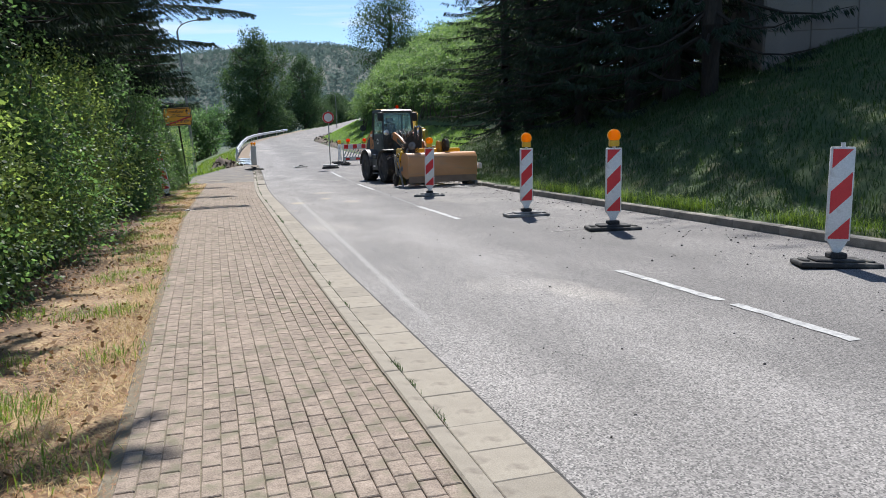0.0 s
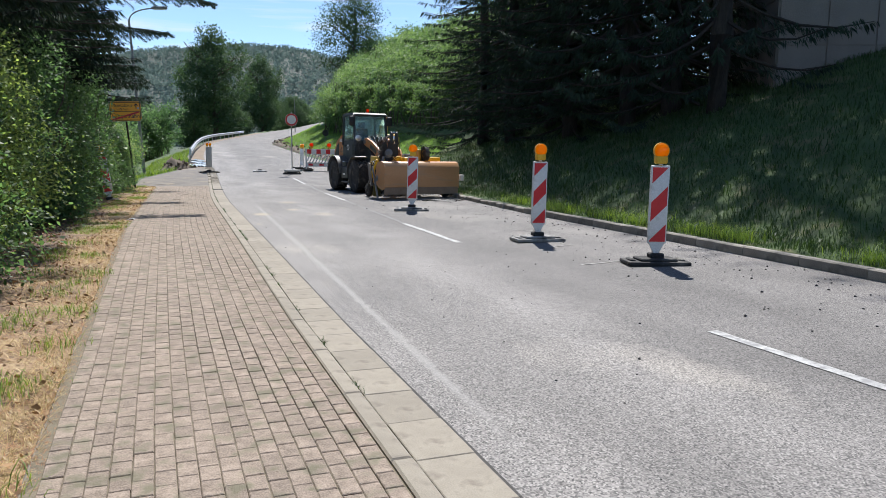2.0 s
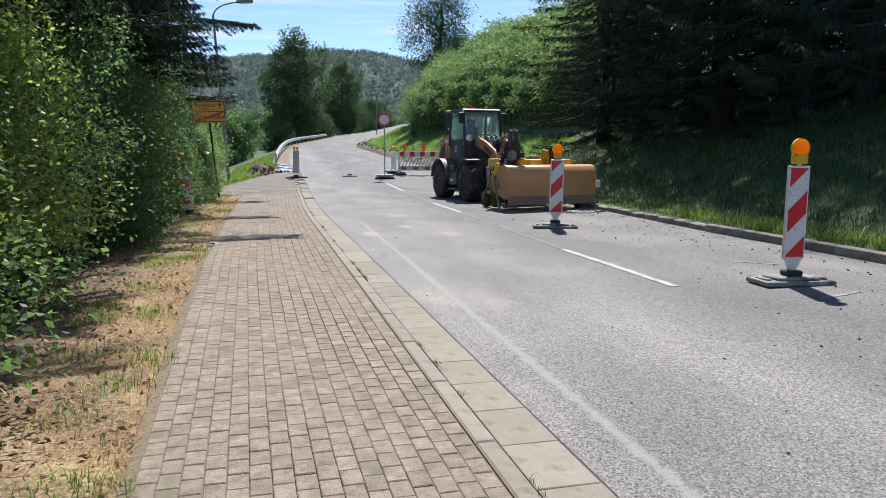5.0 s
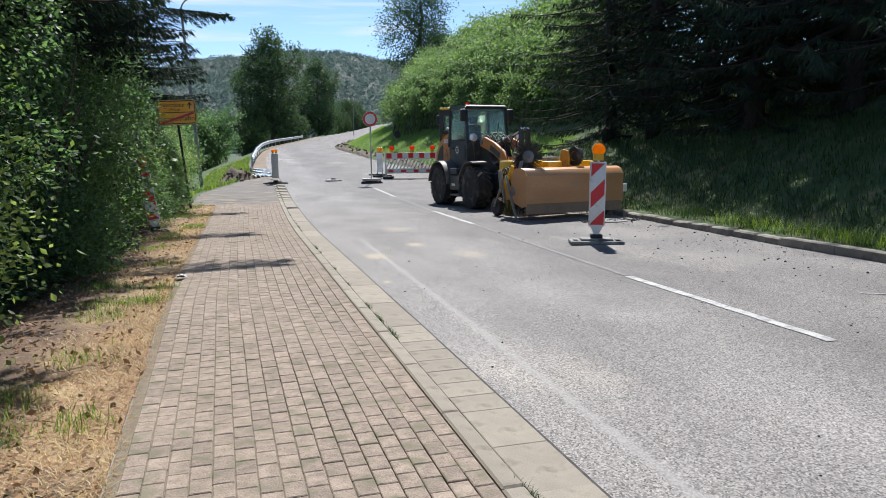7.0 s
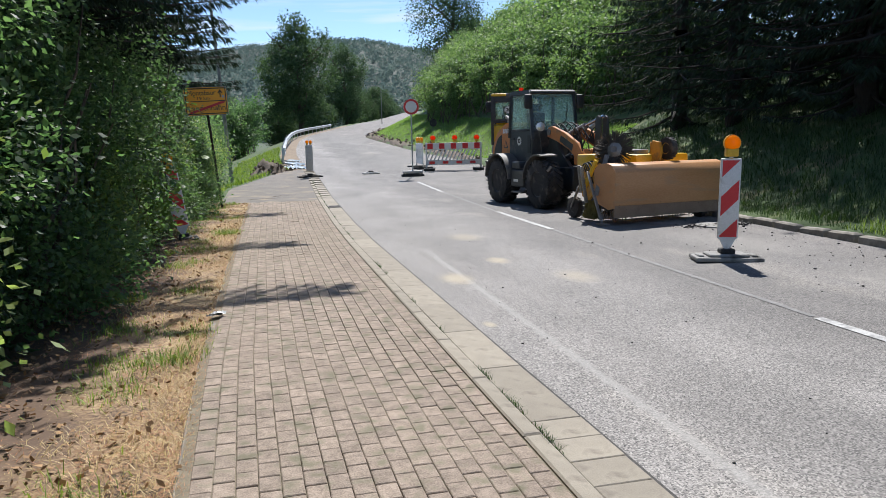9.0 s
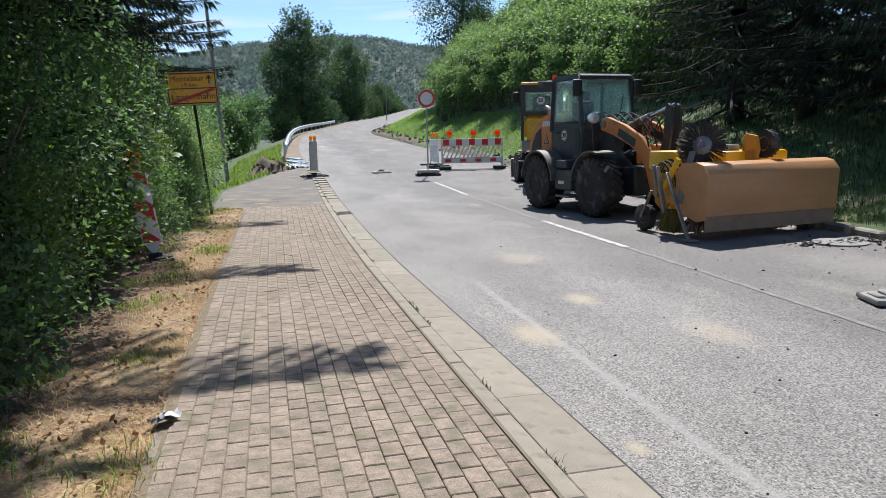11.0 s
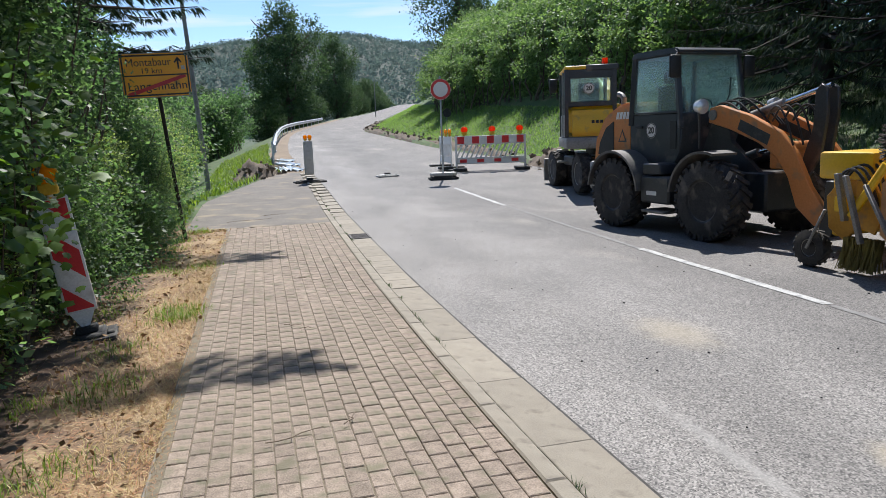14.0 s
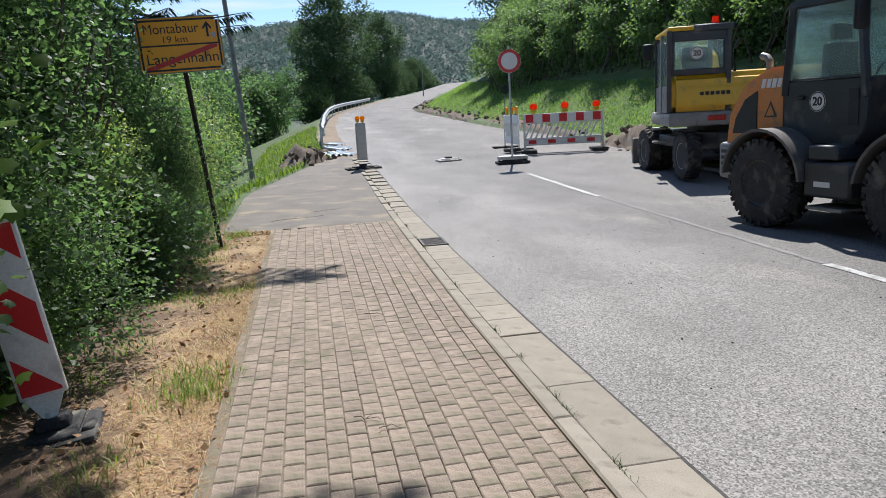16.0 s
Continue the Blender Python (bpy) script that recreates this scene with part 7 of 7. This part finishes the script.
    bm_prism(bm, [(2.55, 1.2), (2.85, 1.2), (3.0, 0.85), (2.85, 0.5), (2.4, 0.45), (2.2, 0.75), (2.45, 0.72)], -0.6, 0.1, 0.01)
    part("bucket", bm, M_DULLSTEEL, ob)
    for k in range(3):
        bm = bmesh.new()
        bm_tube(bm, arc((1.15, 0.9 + 0.06 * k, 1.1), (1.45, 1.0 + 0.05 * k, 1.6 - 0.1 * k), (1.5, 0.7, 0.8), 9), 0.016, 6)
        part("hose", bm, M_HOSE, ob)
    bm = bmesh.new()
    bm_tube(bm, [(-1.3, -0.14, 2.1), (-1.3, -0.14, 2.55), (-1.3, -0.24, 2.75)], 0.035)
    part("exhaust", bm, M_CHAR, ob)
    return ob


LOADER = on_road(7.04, 26.72, -82)
wheel_loader(LOADER)
sweeper(LOADER)
excavator(on_road(8.95, 33.55, 70) @ Matrix.Scale(0.94, 4))


# ---- small things on the ground ----
def scatter_stones(name, n, fx, s0, s1, mat, seed, label):
    """Loose crumbs lying on the road."""
    rng = np.random.default_rng(seed)
    x, y = fx(rng, n)
    z = road_h(x, y)
    base = np.array([(1, 0, 0), (-1, 0, 0), (0, 1, 0), (0, -1, 0), (0, 0, 1), (0, 0, -1)], float)
    fc = np.array([(0, 2, 4), (2, 1, 4), (1, 3, 4), (3, 0, 4), (2, 0, 5), (1, 2, 5), (3, 1, 5), (0, 3, 5)])
    r = s0 + (s1 - s0) * rng.random(n) ** 3
    v = base[None] * r[:, None, None] * rng.uniform(0.6, 1.3, (n, 6, 3))
    v[:, :, 2] *= 0.6
    v += np.stack([x, y, z + r * 0.35], 1)[:, None]
    f = fc[None] + (np.arange(n) * 6)[:, None, None]
    return tagged(new(name, mesh_np(name, v.reshape(-1, 3), f.reshape(-1, 3), mat)), label, "crumbs", kind="stuff")


scatter_stones("asphalt_crumbs", 800, lambda g, n: (8.15 - np.abs(g.normal(size=n)) * 1.1, g.uniform(6, 24, n)), 0.004, 0.024, M_GRAVEL, 1, "dark asphalt crumbs strewn on the closed lane")
scatter_stones("grit", 900, lambda g, n: (g.uniform(2.3, 8.1, n), g.uniform(2, 34, n)), 0.004, 0.014, M_GRAVEL, 2, "fine dark grit scattered over the road")
scatter_stones("grit_pile", 420, lambda g, n: (7.85 + g.normal(size=n) * 0.28, 21.35 + g.normal(size=n) * 0.12), 0.01, 0.045, M_GRAVEL, 3, "ring of black crumbs round a covered manhole")
scatter_stones("pavement_grit", 260, lambda g, n: (pave_left(np.linspace(2, 30, n)) + g.random(n) * 1.7, np.linspace(2, 30, n)), 0.004, 0.011, M_GRAVEL, 4, "specks of dark grit on the paving")
ob = thing("manhole_cover", on_road(7.85, 21.35), "round manhole cover in the closed lane", "manhole cover")
bm = bmesh.new()
bm_lathe(bm, [(0.34, 0.0), (0.34, 0.018), (0.3, 0.024), (0.05, 0.024)], None, 32)
part("lid", bm, M_GREYFOOT, ob)

# grass in the gutter seam
gs = np.random.default_rng(15)
cy = np.concatenate([gs.uniform(0, 42, 46), [4.1, 4.15, 13.9, 14.0, 14.1, 19.9, 23.1, 30.2, 31.5, 33.0]])
n = 1300
c = gs.integers(0, len(cy), n)
y = cy[c] + gs.normal(size=n) * 0.06
x = kerb_x(y) + 0.004 + gs.normal(size=n) * 0.012
m_ = blades("seam_weeds", x, y, 0.034, 0.004, 1.1, L_BANK, 9, lift=0.11)
tagged(new("seam_weeds", m_), "small weeds growing in the gutter seam", "weeds", kind="stuff")

# twigs on the paving
tw = random.Random(6)
for x, y, l, a in ((0.62, 20.9, 0.34, 25), (0.95, 21.05, 0.2, 60), (0.75, 23.3, 0.16, -30), (0.85, 23.15, 0.12, 10), (0.4, 31.9, 0.9, 14), (0.9, 32.6, 0.5, 18), (1.0, 25.4, 0.18, -40), (-0.5, 13.5, 0.3, 30), (-0.4, 9.2, 0.25, -20)):
    ob = thing("twig", pose(x, y, 0.034 + float(road_z(y)) + (0.03 if x < 0 else 0), 0, 0, a), "dry brown twig lying on the ground", "twig", "fallen twigs")
    bm = bmesh.new()
    pts = [(-l / 2 + l * i / 5, tw.uniform(-0.02, 0.02), tw.uniform(0, 0.012)) for i in range(6)]
    bm_tube(bm, pts, 0.0038, 5, 0.002)
    bm_tube(bm, [pts[2], (pts[2][0] + l * 0.15, l * 0.2, 0.01)], 0.0028, 5, 0.0015)
    part("stem", bm, M_TWIG, ob)

# crumpled wrapper beside the paving
ob = thing("litter_wrapper", pose(-0.06, 17.45, 0.035, 0, 0, 30), "crumpled black and white wrapper on the litter", "litter")
for j, (mt, dx) in enumerate(((M_BLACK, 0.0), (M_SIGNWHITE, 0.06))):
    bm = bmesh.new()
    bmesh.ops.create_grid(bm, x_segments=5, y_segments=4, size=0.5, matrix=Matrix.Translation((dx - 0.03, 0.03 * j, 0.012)) @ Matrix.Diagonal((0.13, 0.09, 1, 1)))
    for v in bm.verts:
        v.co.z += tw.uniform(-0.01, 0.025)
        v.co.x += tw.uniform(-0.008, 0.008)
    part("foil", bm, mt, ob, smooth=False)


# ---- kerbs, gutter and paving, piece by piece ----
def block_mesh(name, sx, sy, h, mat, ch=0.007):
    bm = bmesh.new()
    a = [bm.verts.new((x * sx / 2, y * sy / 2, -h)) for x, y in ((-1, -1), (1, -1), (1, 1), (-1, 1))]
    b = [bm.verts.new((x * sx / 2, y * sy / 2, -ch * 0.8)) for x, y in ((-1, -1), (1, -1), (1, 1), (-1, 1))]
    c = [bm.verts.new((x * (sx / 2 - ch), y * (sy / 2 - ch), 0)) for x, y in ((-1, -1), (1, -1), (1, 1), (-1, 1))]
    for i in range(4):
        j = (i + 1) % 4
        bm.faces.new((a[i], a[j], b[j], b[i]))
        bm.faces.new((b[i], b[j], c[j], c[i]))
    bm.faces.new(c)
    return finish(bm, name, mat)


pz = random.Random(12)
BW, BL, NCOL = 0.1075, 0.158, 16


def pave_x(u, y):
    l, r = float(pave_left(y)), float(kerb_x(y)) - 0.125
    return l + (r - l) * u


def pave_turn(u, y):
    return -(pave_x(u, y + 0.5) - pave_x(u, y - 0.5))


pavement = tagged(new("pavement"), "grey-brown concrete block paving laid in running bond", "pavement", kind="structure")
brick_me = [block_mesh("brick", 0.1025, 0.1525, 0.05, M_BRICK, 0.005 + 0.0012 * k) for k in range(3)]
rest_v, rest_f = [], []
proto = np.array([v.co for v in brick_me[0].vertices])
proto_f = [tuple(p.vertices) for p in brick_me[0].polygons]
made = 0
for col in range(NCOL):
    u = (col + 0.5) / NCOL
    for row in range(-46, 197):
        y = row * BL + (0.5 * BL if col % 2 else 0) + pz.uniform(-0.003, 0.003)
        if y < -7 or y > 30.85:
            continue
        wd = (float(kerb_x(y)) - 0.125 - float(pave_left(y))) / NCOL
        x, a = pave_x(u, y) + pz.uniform(-0.0015, 0.0015), pave_turn(u, y)
        z = 0.020 + pz.uniform(-0.0015, 0.0015) + 0.004 * math.sin(y * 1.3 + col * 0.4)
        tx, ty = pz.uniform(-0.008, 0.008), pz.uniform(-0.010, 0.010)
        m = Matrix.LocRotScale((x, y, z), Euler((tx, ty, a)), (wd / BW, 1, 1))
        if 20.8 < y < 24.0 and made < 300:
            b = new("brick", brick_me[pz.randrange(3)])
            b.matrix_world = m
            b.parent = pavement
            made += 1
        else:
            off = len(rest_v)
            rest_v += [tuple(m @ Vector(p)) for p in proto]
            rest_f += [tuple(off + i for i in f) for f in proto_f]
rest_me = bpy.data.meshes.new("brick_field")
rest_me.from_pydata(rest_v, [], rest_f)
rest_me.materials.append(M_BRICKS)
rest = new("brick_field", rest_me)
rest.parent = pavement
tagged(rest, "grey-brown paving blocks in running bond", kind="stuff")


def line_stones(owner, name, x_f, y0, y1, length, width, h, z_f, mat, gap, jitter=0.0, ch=0.008, tilt=0.0, skip=0.0):
    me = block_mesh(name, width, length - gap, h, mat, ch)
    y = y0 + length / 2
    while y < y1:
        if pz.random() >= skip:
            b = new(name, me)
            b.matrix_world = Matrix.LocRotScale((x_f(y) + pz.uniform(-jitter, jitter), y, z_f(y) + pz.uniform(-jitter, jitter) * 0.5),
                                                Euler((pz.uniform(-tilt, tilt), pz.uniform(-tilt, tilt), -(x_f(y + 0.5) - x_f(y - 0.5)) + pz.uniform(-tilt, tilt))), None)
            b.parent = owner
        y += length


edging = tagged(new("edging"), "narrow concrete edging stones beside the paving", "edging", kind="structure")
line_stones(edging, "edging_stone", lambda y: float(pave_left(y)) - 0.045, -7, 31, 1.0, 0.06, 0.08, lambda y: 0.008, M_KERB, 0.006, 0.004, tilt=0.004)
line_stones(edging, "edging_stone", lambda y: float(kerb_x(y)) - 0.061, -7, 43, 1.0, 0.11, 0.08, lambda y: 0.030 + float(road_z(y)), M_SLAB, 0.006, 0.002, 0.012, tilt=0.002)
gutter = tagged(new("gutter"), "pale concrete gutter slabs along the road edge", "gutter", kind="structure")
# short slabs first, long ones in the middle, short again towards the apron
for g0, g1, gl in ((-6.98, 3.0, 0.333), (3.0, 10.94, 0.497), (10.94, 12.0, 0.53), (12.0, 14.2, 0.275), (14.2, 24.52, 1.03), (24.52, 28.4, 0.43), (29.0, 43.0, 0.7)):
    line_stones(gutter, "gutter_slab", lambda y: float(kerb_x(y)) + 0.158, g0, g1 - 0.3 * gl, gl, 0.305, 0.06, lambda y: 0.014 + float(road_z(y)), M_SLAB, 0.005, 0.002, 0.005, tilt=0.004)

# right kerb, upright stones; loose and broken further on
kerb = tagged(new("kerb"), "upright concrete kerb stones below the bank", "kerb", kind="structure")


def right_z(y):
    return float(road_h(road_right(y), y)) + 0.13


line_stones(kerb, "kerb_stone", lambda y: float(road_right(y)) + 0.07, -6, 17, 1.0, 0.15, 0.3, right_z, M_KERB, 0.012, 0.004, 0.02, tilt=0.006)
line_stones(kerb, "kerb_stone", lambda y: float(road_right(y)) + 0.07, 17.0, 24, 0.62, 0.16, 0.3, lambda y: right_z(y) - 0.02, M_KERB, 0.10, 0.02, 0.03, tilt=0.05)
line_stones(kerb, "kerb_stone", lambda y: float(road_right(y)) + 0.07, 24, 36, 1.0, 0.15, 0.3, lambda y: right_z(y) - 0.05, M_KERB, 0.02, 0.005, 0.02, tilt=0.01)

# drain grate
ob = thing("drain_grate", pose(2.1, 28.7, 0.012, 0, 0, -2), "cast iron drain grate in the gutter", "drain")
M_IRON = material("cast_iron", (0.05, 0.045, 0.042), (0.11, 0.1, 0.095), rough=0.7, metal=0.5, scale=8, fine=60, bump=0.2)
bm = bmesh.new()
for x0, x1, y0, y1 in ((-0.16, -0.13, -0.26, 0.26), (0.13, 0.16, -0.26, 0.26), (-0.16, 0.16, -0.26, -0.23), (-0.16, 0.16, 0.23, 0.26)):
    bm_box(bm, x0, x1, y0, y1, -0.03, 0.006)
part("frame", bm, M_IRON, ob)
for k in range(8):
    bm = bmesh.new()
    bm_box(bm, -0.13, 0.13, -0.21 + k * 0.055, -0.185 + k * 0.055, -0.03, 0.003, 0.003)
    part("bar", bm, M_IRON, ob)
